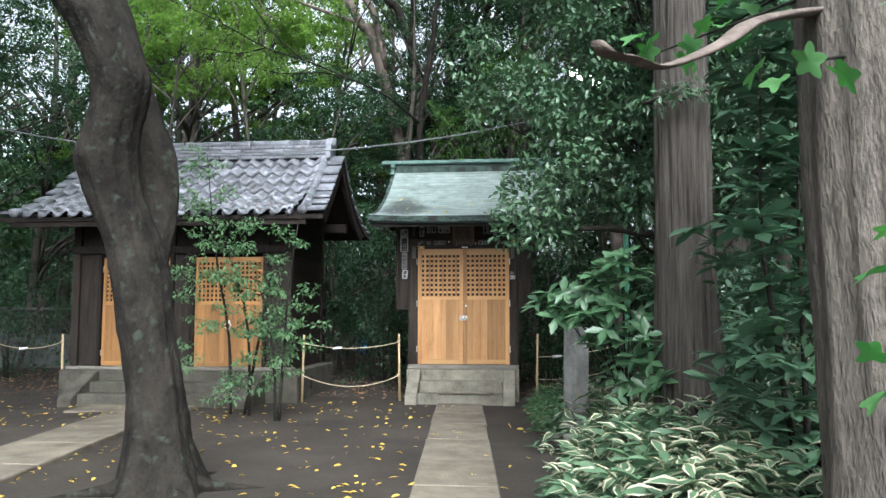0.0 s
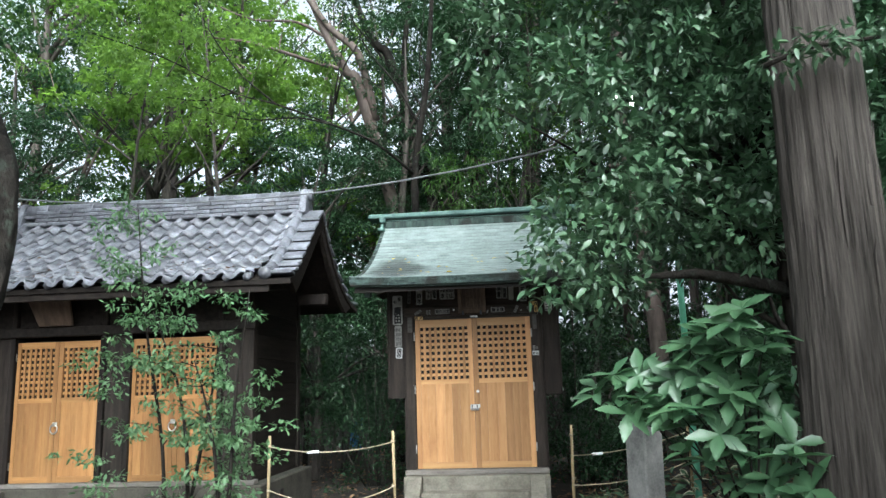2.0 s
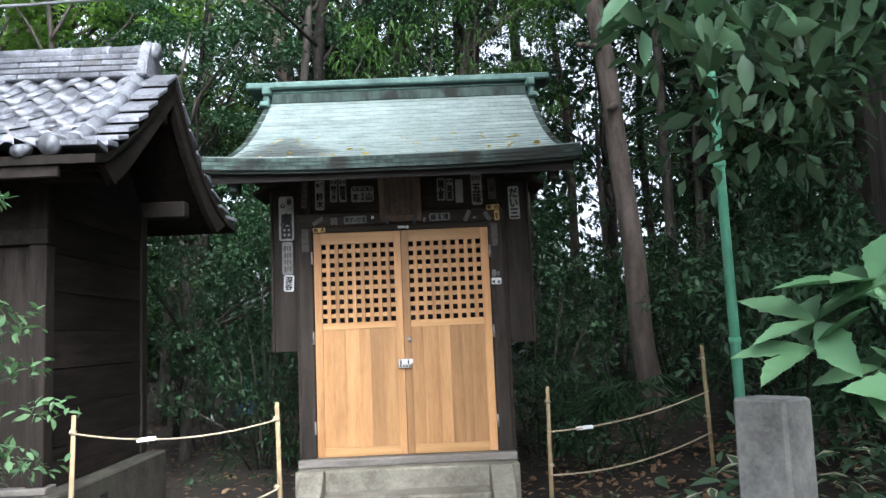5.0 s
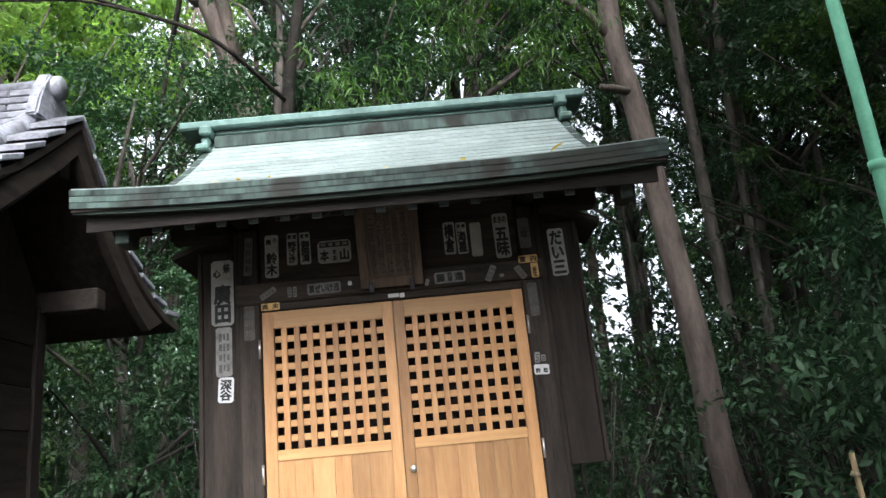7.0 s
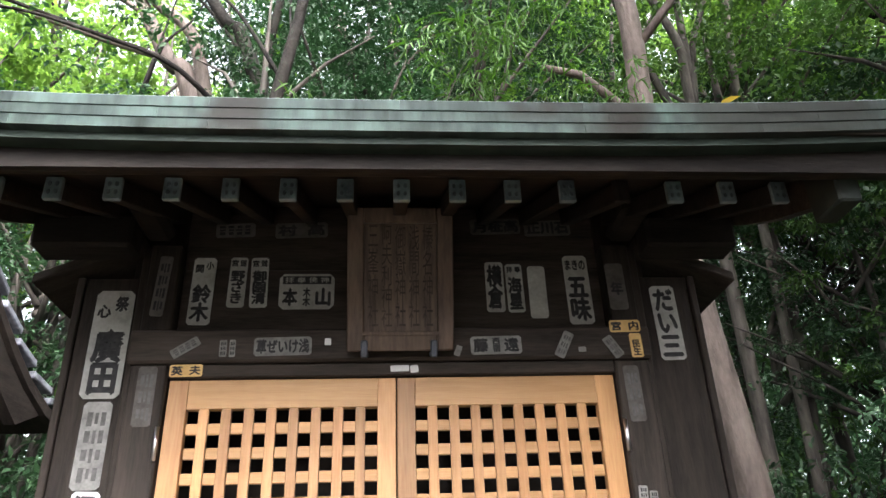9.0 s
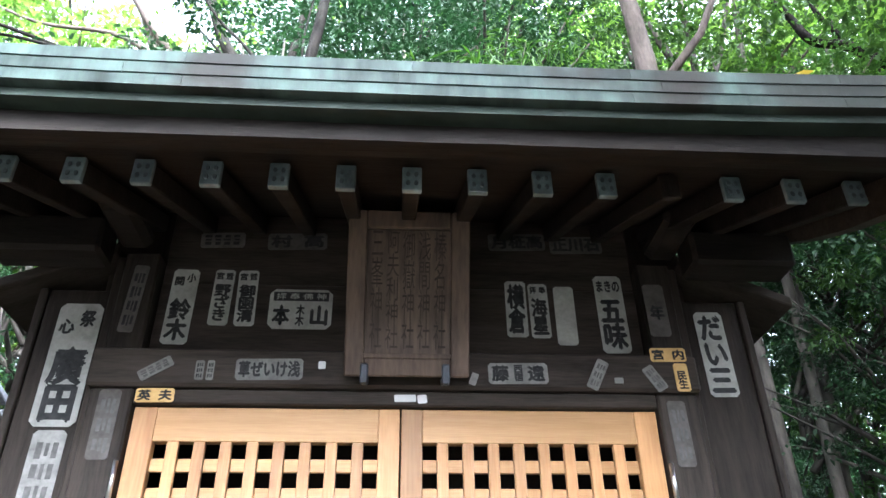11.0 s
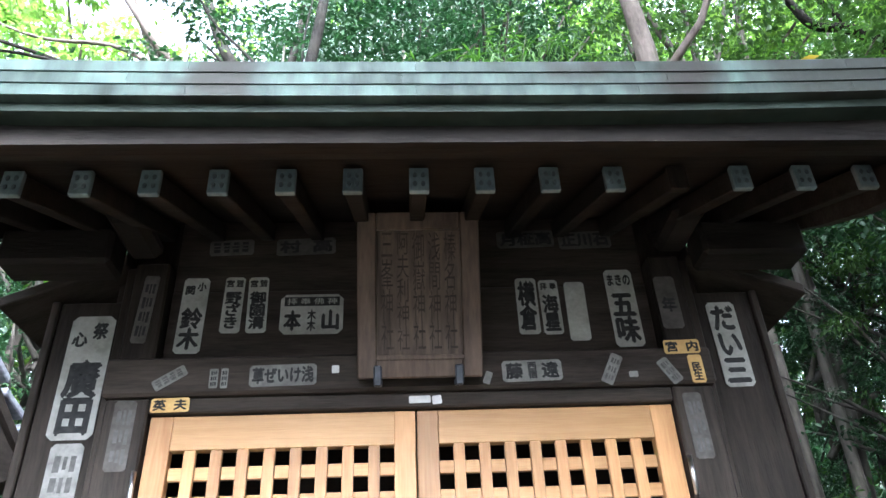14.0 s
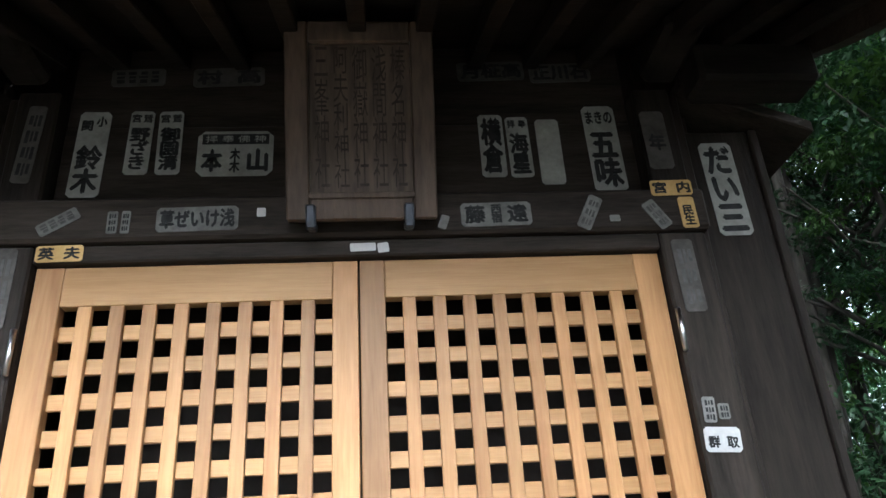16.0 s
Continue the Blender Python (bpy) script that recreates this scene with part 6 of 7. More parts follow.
link_mesh("foliage", leaves_mesh("foliage", np.array(P), np.array(D), np.array(U), L, L * 0.40, OBOV), M["leaf_bigset"], ever, smooth=True)
for k in range(4):
    x = g2.uniform(1.9, 2.7)
    rod("stem", M["tree_bark"], ever, [(2.2, 4.75, 0.0), ((2.2 + x) / 2, 4.75, 0.8), (x, 4.75, 1.8), (x + 0.05, 4.8, 3.0)], [0.02, 0.018, 0.012, 0.005], 6)

# ---- white-edged bamboo grass ----
sasa = empty("bamboo_grass", 1.35, 5.5, 0.0, "low bamboo grass with green leaves edged in dry white", "bamboo grass")
SASA = blade(4, 0.18, 0.22, 0.46)
sb = raw_mesh("leaf", SASA[0] * np.array([1, 0.36, 1]), SASA[1], SASA[2])
sb.materials.append(M["leaf_sasa_part"])
sb.shade_smooth()
g3 = random.Random(17)


def sasa_place(near):
    while True:
        if near:
            x, y = g3.uniform(0.78, 1.75), g3.uniform(3.7, 6.0)
        else:
            x, y = g3.uniform(0.72, 4.5), g3.uniform(3.4, 10.8)
        edge = 0.72 + 0.10 * math.sin(y * 2.3) + (0.0 if y < 7 else 0.02 * (y - 7)) - (0.05 if y < 5.4 else 0)
        if x > edge and not (abs(x - 1.14) < 0.12 and abs(y - 8.45) < 0.12):
            return x, y


sg = sb.copy()
sg.materials[0] = M["leaf_sasa_green"]
sets = {False: ([], [], [], []), True: ([], [], [], [])}
for k in range(860):
    x, y = sasa_place(k < 330)
    rise = min(1.0, (x - 0.66) / 0.5)
    top = ground_z(x, y) + (0.10 + (0.50 if y < 6.3 else 0.36) * rise) * g3.uniform(0.7, 1.15)
    a0 = g3.uniform(0, 6.28)
    plain = g3.random() < (0.72 if x < 1.05 else 0.42)
    for j in range(7):
        a = a0 + j * 2.4 + g3.uniform(-0.3, 0.3)
        z = top - 0.035 * j * g3.uniform(0.5, 1.5)
        d = Vector((math.cos(a), math.sin(a), g3.uniform(-0.45, 0.75)))
        s = g3.uniform(0.11, 0.21)
        if k < 42 and j < 6:
            ob = link_mesh("leaf", sg if plain else sb, None, sasa)
            ob.matrix_basis = pose(x, y, z, 0, 0, math.degrees(a)) @ pose(0, 0, 0, g3.uniform(-30, 30), -math.degrees(math.asin(max(-1, min(1, d.z)))), 0) @ Matrix.Scale(s, 4)
        else:
            for q, w in zip(sets[plain], ((x, y, z), tuple(d), (g3.gauss(0, 0.35), g3.gauss(0, 0.35), 1), s)):
                q.append(w)
for plain, mt in ((False, "leaf_sasa"), (True, "leaf_sasa_green")):
    P, D, U, L = (np.array(q) for q in sets[plain])
    tagged(link_mesh("leaf_mass", leaves_mesh("leaf_mass", P, D, U, L, L * 0.36, SASA), M[mt], sasa), "", "", "", "stuff")
# finer green grass tufts along the bed's rim
P, D, U, L = [], [], [], []
for k in range(1500):
    x, y = g3.gauss(0.92, 0.13), g3.uniform(8.6, 10.9)
    if x < 0.66:
        continue
    P.append((x, y, ground_z(x, y) + g3.uniform(0.0, 0.28) * min(1, (x - 0.6) / 0.25)))
    D.append((g3.gauss(0, 0.7), g3.gauss(0, 0.7), g3.uniform(0.0, 0.9))); U.append((g3.gauss(0, 0.5), g3.gauss(0, 0.5), 1)); L.append(g3.uniform(0.08, 0.16))
L = np.array(L)
tuft = link_mesh("grass_tuft", leaves_mesh("grass_tuft", np.array(P), np.array(D), np.array(U), L, L * 0.16, LONG), M["leaf_sapling"], None, "narrow green leaves growing over a bed edge")
tagged(tuft, "", "grass", "", "stuff")

# ---- sapling before the tiled shrine ----
sap = empty("sapling", -3.0, 9.5, 0.0, "slender young tree with small light-green leaves", "sapling")
g4 = random.Random(8)
STEMS = [[(-3.25, 9.75, 0), (-3.3, 9.75, 1.0), (-3.5, 9.7, 2.2), (-3.62, 9.65, 3.45)], [(-2.95, 9.6, 0), (-2.95, 9.55, 0.9), (-3.05, 9.5, 1.6), (-3.3, 9.45, 2.3)], [(-2.46, 9.2, 0), (-2.5, 9.2, 0.7), (-2.6, 9.2, 1.3), (-2.75, 9.2, 1.8)],
         [(-2.42, 9.2, 0), (-2.36, 9.15, 0.8), (-2.28, 9.05, 1.6), (-2.15, 8.98, 2.42)], [(-3.05, 9.7, 0), (-2.85, 9.6, 0.9), (-2.7, 9.5, 1.5), (-2.6, 9.4, 2.05)]]
cc, rr = [], []
for st_ in STEMS:
    rod("stem", M["tree_bark"], sap, limb_tube(st_, 4), smooth_rads([0.022, 0.018, 0.012, 0.005], 4), 7)
    line = limb_tube(st_, 8)
    for k in range(5 if st_ is STEMS[3] else 9):
        p = line[g4.randrange(7, len(line))]
        d = Vector((g4.gauss(0, 0.30), g4.gauss(0, 0.15), g4.uniform(-0.12, 0.2)))
        if st_ is STEMS[3]:
            d *= 0.35
        q = p + d
        rod("twig", M["tree_bark"], sap, [p, p.lerp(q, 0.5) + Vector((0, 0, 0.03)), q], [0.006, 0.004, 0.002], 5)
        for t in (0.55, 1.0):
            c = p.lerp(q, t)
            cc.append(tuple(c)); rr.append(0.13 if st_ is not STEMS[3] else 0.07)
for (x, z) in ((-3.75, 1.95), (-3.5, 2.65), (-3.2, 2.45), (-2.9, 2.5), (-2.55, 2.3), (-3.3, 1.9), (-2.6, 1.75), (-2.25, 1.6), (-2.35, 1.2), (-2.15, 0.95), (-2.6, 1.05), (-3.45, 1.1), (-3.1, 0.55), (-2.85, 0.35), (-3.2, 0.3), (-2.75, 0.7), (-2.45, 0.75), (-3.7, 2.9), (-3.5, 3.2), (-3.9, 1.85), (-3.75, 1.55), (-3.6, 2.3), (-3.85, 0.95), (-3.6, 0.7), (-3.55, 3.4), (-3.35, 2.9), (-2.5, 1.4), (-2.2, 1.3)):
    for _ in range(3):
        cc.append((x + g4.gauss(0, 0.1), 9.4 + g4.gauss(0, 0.15), z + g4.gauss(0, 0.07))); rr.append(0.15)
link_mesh("foliage", clump_leaves("foliage", cc, rr, 31, 0.066, OVAL, 0.5, 0.4, 0.25), M["leaf_sapling"], sap)

# ---- leaning pale trunk behind the copper roof ----
lean_tree = empty("leaning_tree", 2.75, 15.4, ground_z(2.75, 15.4), "leaning tree with reddish-grey bark and lopped branch stubs", "tree")
bm = bmesh.new()
limb(bm, [(2.78, 15.4, 0.2), (2.62, 15.4, 1.2), (2.58, 15.4, 2.4), (2.47, 15.4, 3.8), (2.40, 15.4, 4.9), (2.27, 15.4, 6.0), (2.3, 15.4, 7.5), (2.2, 15.4, 10.0), (2.4, 15.5, 13)], [0.17, 0.15, 0.14, 0.13, 0.125, 0.12, 0.11, 0.08, 0.03], 110, 28, 0.10, 7, 4.0)
part("trunk", bm, M["pale_bark"], lean_tree, smooth=True)
for pts, r in (([(2.35, 15.35, 5.2), (2.1, 15.2, 5.2), (1.95, 15.1, 5.17)], 0.05), ([(2.27, 15.4, 5.9), (2.0, 15.3, 6.2), (1.6, 15.2, 6.5), (1.2, 15.1, 6.5)], 0.06), ([(2.45, 15.3, 4.4), (2.33, 15.15, 4.3)], 0.05), ([(2.3, 15.4, 7.0), (2.9, 15.2, 7.8), (3.4, 15.0, 9.0)], 0.05)):
    rod("branch_stub", M["pale_bark"], lean_tree, pts, [r * (1 - 0.15 * i) for i in range(len(pts))], 10)
cc = [(2.3 + 1.2 * math.cos(k * 2.4), 15.4 + 1.2 * math.sin(k * 2.4), 8.5 + 0.3 * k) for k in range(16)]
link_mesh("crown", clump_leaves("crown", cc, [0.9] * 16, 260, 0.11, SIMPLE, 0.5), M["leaf_forest"], lean_tree)


# ---- forest ----
def crown_mesh(name, seed, clumps, per, size, tall, ratio=0.52, hollow=0.45, rclump=0.235):
    """A crown of unit radius about the origin, made of many leaf clumps with gaps."""
    g = np.random.default_rng(seed)
    c = unit(g.normal(size=(clumps, 3))) * (g.uniform(hollow, 1.0, clumps) ** 0.7)[:, None]
    c[:, 2] *= tall
    return clump_leaves(name, c, g.uniform(rclump * 0.6, rclump * 1.2, clumps), per, size, SIMPLE, ratio, 0.38, 0.3, g), c


CROWNS = {}
for kind_, mat_, size, tall in (("bright", "leaf_bright", 0.062, 0.7), ("forest", "leaf_forest", 0.052, 1.0), ("dark", "leaf_dark", 0.050, 1.3), ("conifer", "leaf_dark", 0.06, 1.6)):
    for v_ in range(2):
        me, c = crown_mesh("crown", 40 + v_ + 10 * len(CROWNS), (38 if kind_ == "bright" else 40), (96 if kind_ == "bright" else 104), size, tall, 0.52 if kind_ != "conifer" else 0.25, rclump=0.165 if kind_ == "bright" else 0.235)
        me.materials.append(M[mat_])
        CROWNS[kind_, v_] = (me, c)


def forest_tree(x, y, h, r, kind_, rad, low, lean=(0, 0), seed=0, label=""):
    """A tree with a tapered trunk, limbs into the crown, and two or three crown masses."""
    g = random.Random(seed)
    gz = ground_z(x, y)
    t = empty("forest_tree", x, y, gz, label, "tree", "forest trees")
    top = Vector((x + lean[0], y + lean[1], gz + h))
    base = Vector((x, y, gz - 0.1))
    mid = base.lerp(top, 0.5) + Vector((g.uniform(-0.25, 0.25), g.uniform(-0.2, 0.2), 0))
    rod("trunk", M["far_bark"], t, limb_tube([base, base.lerp(mid, 0.5) + Vector((g.uniform(-0.12, 0.12), 0, 0)), mid, mid.lerp(top, 0.5) + Vector((g.uniform(-0.2, 0.2), 0, 0)), top], 4), smooth_rads([r * 1.15, r, r * 0.85, r * 0.6, r * 0.15], 4), 10)
    masses = [(top + Vector((0, 0, -rad * 0.6)), rad)]
    for k in range(2):
        a = g.uniform(0, 6.28)
        f = low + (1 - low) * (0.25 + 0.4 * k)
        masses.append((base.lerp(top, f) + Vector((math.cos(a), math.sin(a) * 0.8, 0)) * rad * 0.75, rad * g.uniform(0.6, 0.8)))
    for c, rr in masses:
        for k in range(5):
            a = g.uniform(0, 6.28)
            e = c + Vector((math.cos(a), math.sin(a), g.uniform(-0.3, 0.5))) * rr * 0.8
            s = base.lerp(top, min(0.92, max(0.25, (e.z - gz) / h - 0.18)))
            m = s.lerp(e, 0.5) + Vector((0, 0, 0.12 * rr))
            rod("limb", M["far_bark"], t, [s, s.lerp(m, 0.5) + Vector((g.uniform(-0.1, 0.1), 0, 0.05)), m, m.lerp(e, 0.5), e], [r * 0.42, r * 0.34, r * 0.26, r * 0.16, 0.008], 6)
    for c, rr in masses:
        ob = link_mesh("crown", CROWNS[kind_, g.randrange(2)][0], None, t)
        ob.matrix_basis = Matrix.Translation(c) @ Matrix.Rotation(g.uniform(0, 6.28), 4, "Z") @ Matrix.Diagonal((rr * g.uniform(0.9, 1.15), rr * g.uniform(0.9, 1.15), rr * g.uniform(0.85, 1.1), 1))
    return t


BR, FO, DK, CO = "thin forest tree with bright green spreading leaves", "forest tree with mid-green leaves and slim trunk, some unseen for shade", "dense dark evergreen tree round the shrines, some unseen for shade", "tall dark conifer with narrow drooping foliage"
FOREST = [
    (-8.6, 18.5, 9.5, 0.10, "bright", 2.6, 0.35, (1.0, 0)), (-6.4, 19.5, 11.0, 0.12, "bright", 2.9, 0.35, (-0.9, 0)), (-4.6, 18.0, 6.6, 0.09, "dark", 1.9, 0.4, (0.3, -0.5)), (-2.6, 21.0, 8.8, 0.13, "forest", 2.6, 0.4, (0.6, 0)),
    (-9.8, 22.5, 13.0, 0.15, "forest", 3.3, 0.3, (0.4, 0)), (-12.5, 19.5, 10.0, 0.14, "dark", 2.8, 0.2, (0, 0)), (-11.0, 16.9, 7.5, 0.10, "dark", 2.2, 0.25, (0.3, 0)),
    (-13.5, 14.0, 8.0, 0.13, "dark", 2.6, 0.2, (0.4, 0)), (-10.2, 13.2, 7.2, 0.09, "dark", 1.7, 0.35, (0.2, 0)),
    (-0.9, 17.2, 8.6, 0.12, "dark", 2.0, 0.3, (0.1, 0)), (0.9, 18.4, 11.5, 0.14, "conifer", 2.0, 0.3, (0, 0)), (-0.3, 20.5, 13.5, 0.17, "dark", 2.6, 0.3, (0, 0)), 
    (4.0, 17.4, 9.5, 0.10, "forest", 2.0, 0.4, (0.3, 0)), (5.6, 19.5, 12.0, 0.13, "forest", 2.6, 0.55, (0.2, 0)), (6.8, 18.6, 11.0, 0.12, "bright", 2.6, 0.5, (0.4, 0)), (3.3, 19.8, 12.5, 0.10, "bright", 2.4, 0.55, (0.8, 0)), (8.6, 20.5, 12.0, 0.15, "forest", 3.0, 0.4, (0, 0)),
    (5.3, 15.0, 7.6, 0.10, "forest", 1.9, 0.4, (0.2, 0)), (7.2, 15.5, 9.0, 0.12, "forest", 2.4, 0.35, (0.2, 0)), (4.6, 12.4, 7.4, 0.11, "forest", 1.9, 0.45, (0.5, 0)), (6.6, 12.2, 9.0, 0.14, "dark", 2.3, 0.3, (0, 0)), (4.4, 9.6, 8.5, 0.16, "dark", 2.0, 0.35, (0, 0)), (6.0, 9.0, 9.5, 0.15, "forest", 2.5, 0.3, (0, 0)), (5.6, 6.0, 8.5, 0.14, "dark", 1.9, 0.3, (0, 0)),
    (-7.6, 23.5, 17.0, 0.16, "bright", 3.5, 0.55, (-0.6, 0)), (-1.6, 23.0, 17.0, 0.17, "dark", 3.4, 0.5, (0.5, 0)), (-10.6, 24.0, 17.0, 0.18, "bright", 3.6, 0.5, (0.6, 0)), (-13.5, 22.0, 16.0, 0.18, "forest", 3.6, 0.45, (0, 0)), 
    (-1.5, 16.0, 8.2, 0.08, "dark", 1.6, 0.5, (-0.2, 0)), (0.5, 16.3, 8.8, 0.09, "dark", 1.8, 0.45, (0.2, 0)), (-0.6, 18.6, 11.5, 0.10, "dark", 2.2, 0.5, (0, 0)), (0.6, 21.5, 16.5, 0.16, "dark", 2.8, 0.5, (0.2, 0)), (4.3, 24.0, 17.0, 0.16, "bright", 3.2, 0.6, (0.3, 0)), (5.1, 16.0, 6.0, 0.08, "dark", 1.9, 0.12, (0.2, 0)), (6.2, 17.4, 7.0, 0.09, "dark", 2.2, 0.12, (0, 0)),
    (4.9, 20.2, 8.0, 0.09, "dark", 1.9, 0.3, (0.4, 0)), (3.2, 18.6, 5.6, 0.07, "dark", 1.3, 0.2, (-0.2, 0)), (7.2, 19.6, 9.0, 0.10, "dark", 2.6, 0.12, (0, 0)), (-1.9, 17.6, 6.0, 0.07, "dark", 1.6, 0.15, (0.1, 0)),
    (9.5, 15.5, 11.0, 0.15, "forest", 3.0, 0.3, (0, 0)), (11.5, 19.0, 13.0, 0.18, "forest", 3.6, 0.3, (0, 0)), (2.4, 24.5, 15.0, 0.18, "forest", 3.4, 0.3, (0, 0)), (-12.5, 26.0, 15.0, 0.2, "forest", 3.8, 0.25, (0, 0)), (7.0, 25.0, 15.0, 0.18, "forest", 3.6, 0.3, (0, 0)), (12.0, 25.5, 15.0, 0.2, "forest", 3.8, 0.25, (0, 0)),
    (-16.5, 21.0, 13.0, 0.2, "forest", 3.8, 0.2, (0, 0)), (-8.2, 8.0, 9.0, 0.14, "forest", 2.6, 0.45, (-0.5, 0)), (-11.0, 10.0, 9.0, 0.14, "dark", 2.6, 0.25, (0, 0)), (-10.5, 2.0, 9.0, 0.15, "forest", 2.8, 0.4, (0, 0)), (8.5, 1.0, 9.0, 0.15, "forest", 2.8, 0.35, (0, 0)),
    # tall trees out of view, added so their crowns block skylight over the court
    (-6.8, 1.5, 16.0, 0.22, "forest", 3.6, 0.6, (1.6, 2.0)), (-8.2, 5.5, 17.0, 0.24, "dark", 3.8, 0.6, (2.0, 3.0)), (6.2, 0.8, 16.0, 0.22, "forest", 3.6, 0.6, (-0.8, 2.0)), (7.0, 5.0, 17.0, 0.24, "dark", 4.0, 0.6, (-2.0, 3.0)),
    # the last two of this row are unseen canopy as well, added for shade
    (5.4, 18.2, 7.5, 0.09, "dark", 2.0, 0.12, (0.2, 0)), (4.6, 16.6, 5.4, 0.07, "dark", 1.5, 0.12, (0.2, 0)), (-3.3, 15.3, 5.6, 0.07, "dark", 1.5, 0.15, (0.1, 0)), (-9.5, -1.0, 16.0, 0.22, "dark", 4.2, 0.55, (1.0, 0)), (9.0, 8.0, 17.0, 0.22, "dark", 4.4, 0.55, (-2.0, 2.0)),
]
LABELS = {"bright": BR, "forest": FO, "dark": DK, "conifer": CO}
for i, (x, y, h, r, kd, rad, low, ln) in enumerate(FOREST):
    forest_tree(x, y, h, r, kd, rad, low, ln, i + 3, LABELS[kd])
# a long dark branch reaching in above the roofs
reach = empty("bare_branch_tree", -1.3, 14.9, ground_z(-1.3, 14.9), "thin tree with long dark branches arching over the roofs", "tree")
rod("trunk", M["tree_bark"], reach, limb_tube([(-1.3, 14.9, 0), (-1.25, 14.9, 2.5), (-1.4, 14.7, 4.9), (-1.1, 14.6, 7.0), (-0.9, 14.6, 10)], 5), smooth_rads([0.08, 0.07, 0.065, 0.05, 0.02], 5), 10)
BRANCHES = ([(-1.4, 14.65, 5.1), (-1.93, 14.0, 5.46), (-2.63, 14.0, 5.82), (-3.63, 14.0, 6.26), (-4.37, 14.0, 6.52), (-5.66, 14.0, 7.26), (-7.06, 14.0, 7.85)],
            [(-3.63, 14.0, 6.26), (-4.3, 13.9, 6.9), (-4.9, 13.8, 7.9), (-5.2, 13.8, 9.0)], [(-2.63, 14.0, 5.82), (-3.2, 13.9, 5.95), (-4.0, 13.7, 5.9), (-4.9, 13.6, 6.15)], [(-4.37, 14.0, 6.52), (-5.0, 14.2, 6.5), (-5.8, 14.4, 6.7)],
            [(-1.3, 14.7, 6.0), (-1.75, 14.9, 6.9), (-2.3, 15.0, 7.7), (-2.8, 15.0, 9.0)], [(-1.2, 14.7, 6.3), (-1.3, 15.0, 7.3), (-1.15, 15.0, 8.6)])
for k, pts in enumerate(BRANCHES):
    r0 = 0.024 if k in (0, 4) else 0.016
    rod("branch", M["tree_bark"], reach, limb_tube(pts, 4), smooth_rads([r0 - (r0 - 0.007) * i / (len(pts) - 1) for i in range(len(pts))], 4), 8)
cc = [(-5.2, 13.8, 8.8), (-7.0, 14.0, 7.9), (-6.2, 14.0, 7.6), (-5.6, 14.3, 6.8), (-4.9, 13.6, 6.2), (-4.9, 13.9, 7.7), (-5.9, 13.9, 8.3), (-4.2, 13.7, 6.0)]
link_mesh("crown", clump_leaves("crown", cc, [0.7] * len(cc), 230, 0.085, SIMPLE, 0.55, 0.3), M["leaf_bright"], reach)

# slim bare trunks standing deeper in the wood
gt = random.Random(64)
SLIM = "slim bare trunk forking high up in the wood"
for k, (x, y, h, rad, ln, mt) in enumerate(((-7.9, 16.6, 9, 0.05, 0.7, "far_bark"), (-6.9, 20.2, 11, 0.08, 1.5, "pale_bark"), (-5.7, 17.0, 10, 0.055, -0.6, "far_bark"), (-5.2, 21.5, 12, 0.10, 0.9, "pale_bark"), (-4.4, 19.4, 11, 0.07, 0.5, "far_bark"), (-3.9, 16.8, 9, 0.05, 0.9, "tree_bark"), (-3.3, 22.0, 12, 0.10, -1.6, "pale_bark"), (-2.2, 18.5, 11, 0.07, -0.8, "pale_bark"), (-8.8, 20.5, 12, 0.09, -1.0, "far_bark"), (-10.2, 18.0, 10, 0.07, 1.8, "pale_bark"),
                               (3.1, 21.5, 13, 0.10, -0.7, "pale_bark"), (6.4, 21.0, 12, 0.10, -0.5, "pale_bark"), (4.9, 22.5, 13, 0.10, 0.6, "far_bark"), (0.3, 22.5, 13, 0.09, -0.4, "far_bark"), (7.6, 17.2, 11, 0.10, 0.4, "far_bark"))):
    t = empty("slim_tree", x, y, ground_z(x, y), SLIM, "tree", "slim forest trees")
    base = Vector((x, y, ground_z(x, y) - 0.1))
    pts = [base + Vector((ln * f * f + gt.uniform(-0.12, 0.12) * (f > 0), gt.uniform(-0.1, 0.1), h * f)) for f in (0, 0.2, 0.4, 0.6, 0.8, 1)]
    rod("trunk", M[mt], t, limb_tube(pts, 4), smooth_rads([rad * q for q in (1.15, 1, 0.9, 0.75, 0.5, 0.2)], 4), 9)
    for q in range(5):
        f = gt.uniform(0.38, 0.85)
        s = base + Vector((ln * f * f, 0, h * f))
        a = gt.choice((-1, 1)) * gt.uniform(0.6, 1.5)
        up = gt.uniform(0.8, 2.0)
        rod("limb", M[mt], t, limb_tube([s, s + Vector((a * 0.35, gt.uniform(-0.2, 0.2), up * 0.4)), s + Vector((a * 0.75, 0, up * 0.75)), s + Vector((a * 1.1, 0.1, up * 1.3))], 3), smooth_rads([rad * 0.5, rad * 0.4, rad * 0.28, 0.008], 3), 6)
    cc = [tuple(base + Vector((ln + gt.gauss(0, 0.9), gt.gauss(0, 0.8), h * gt.uniform(0.72, 1.05)))) for _ in range(9)]
    link_mesh("crown", clump_leaves("crown", cc, [0.5] * 9, 40 if -5.5 < x < -2.0 else 120, 0.10, SIMPLE, 0.52, 0.3), M["leaf_bright" if x < -2.5 or x > 2 else "leaf_dark"], t)

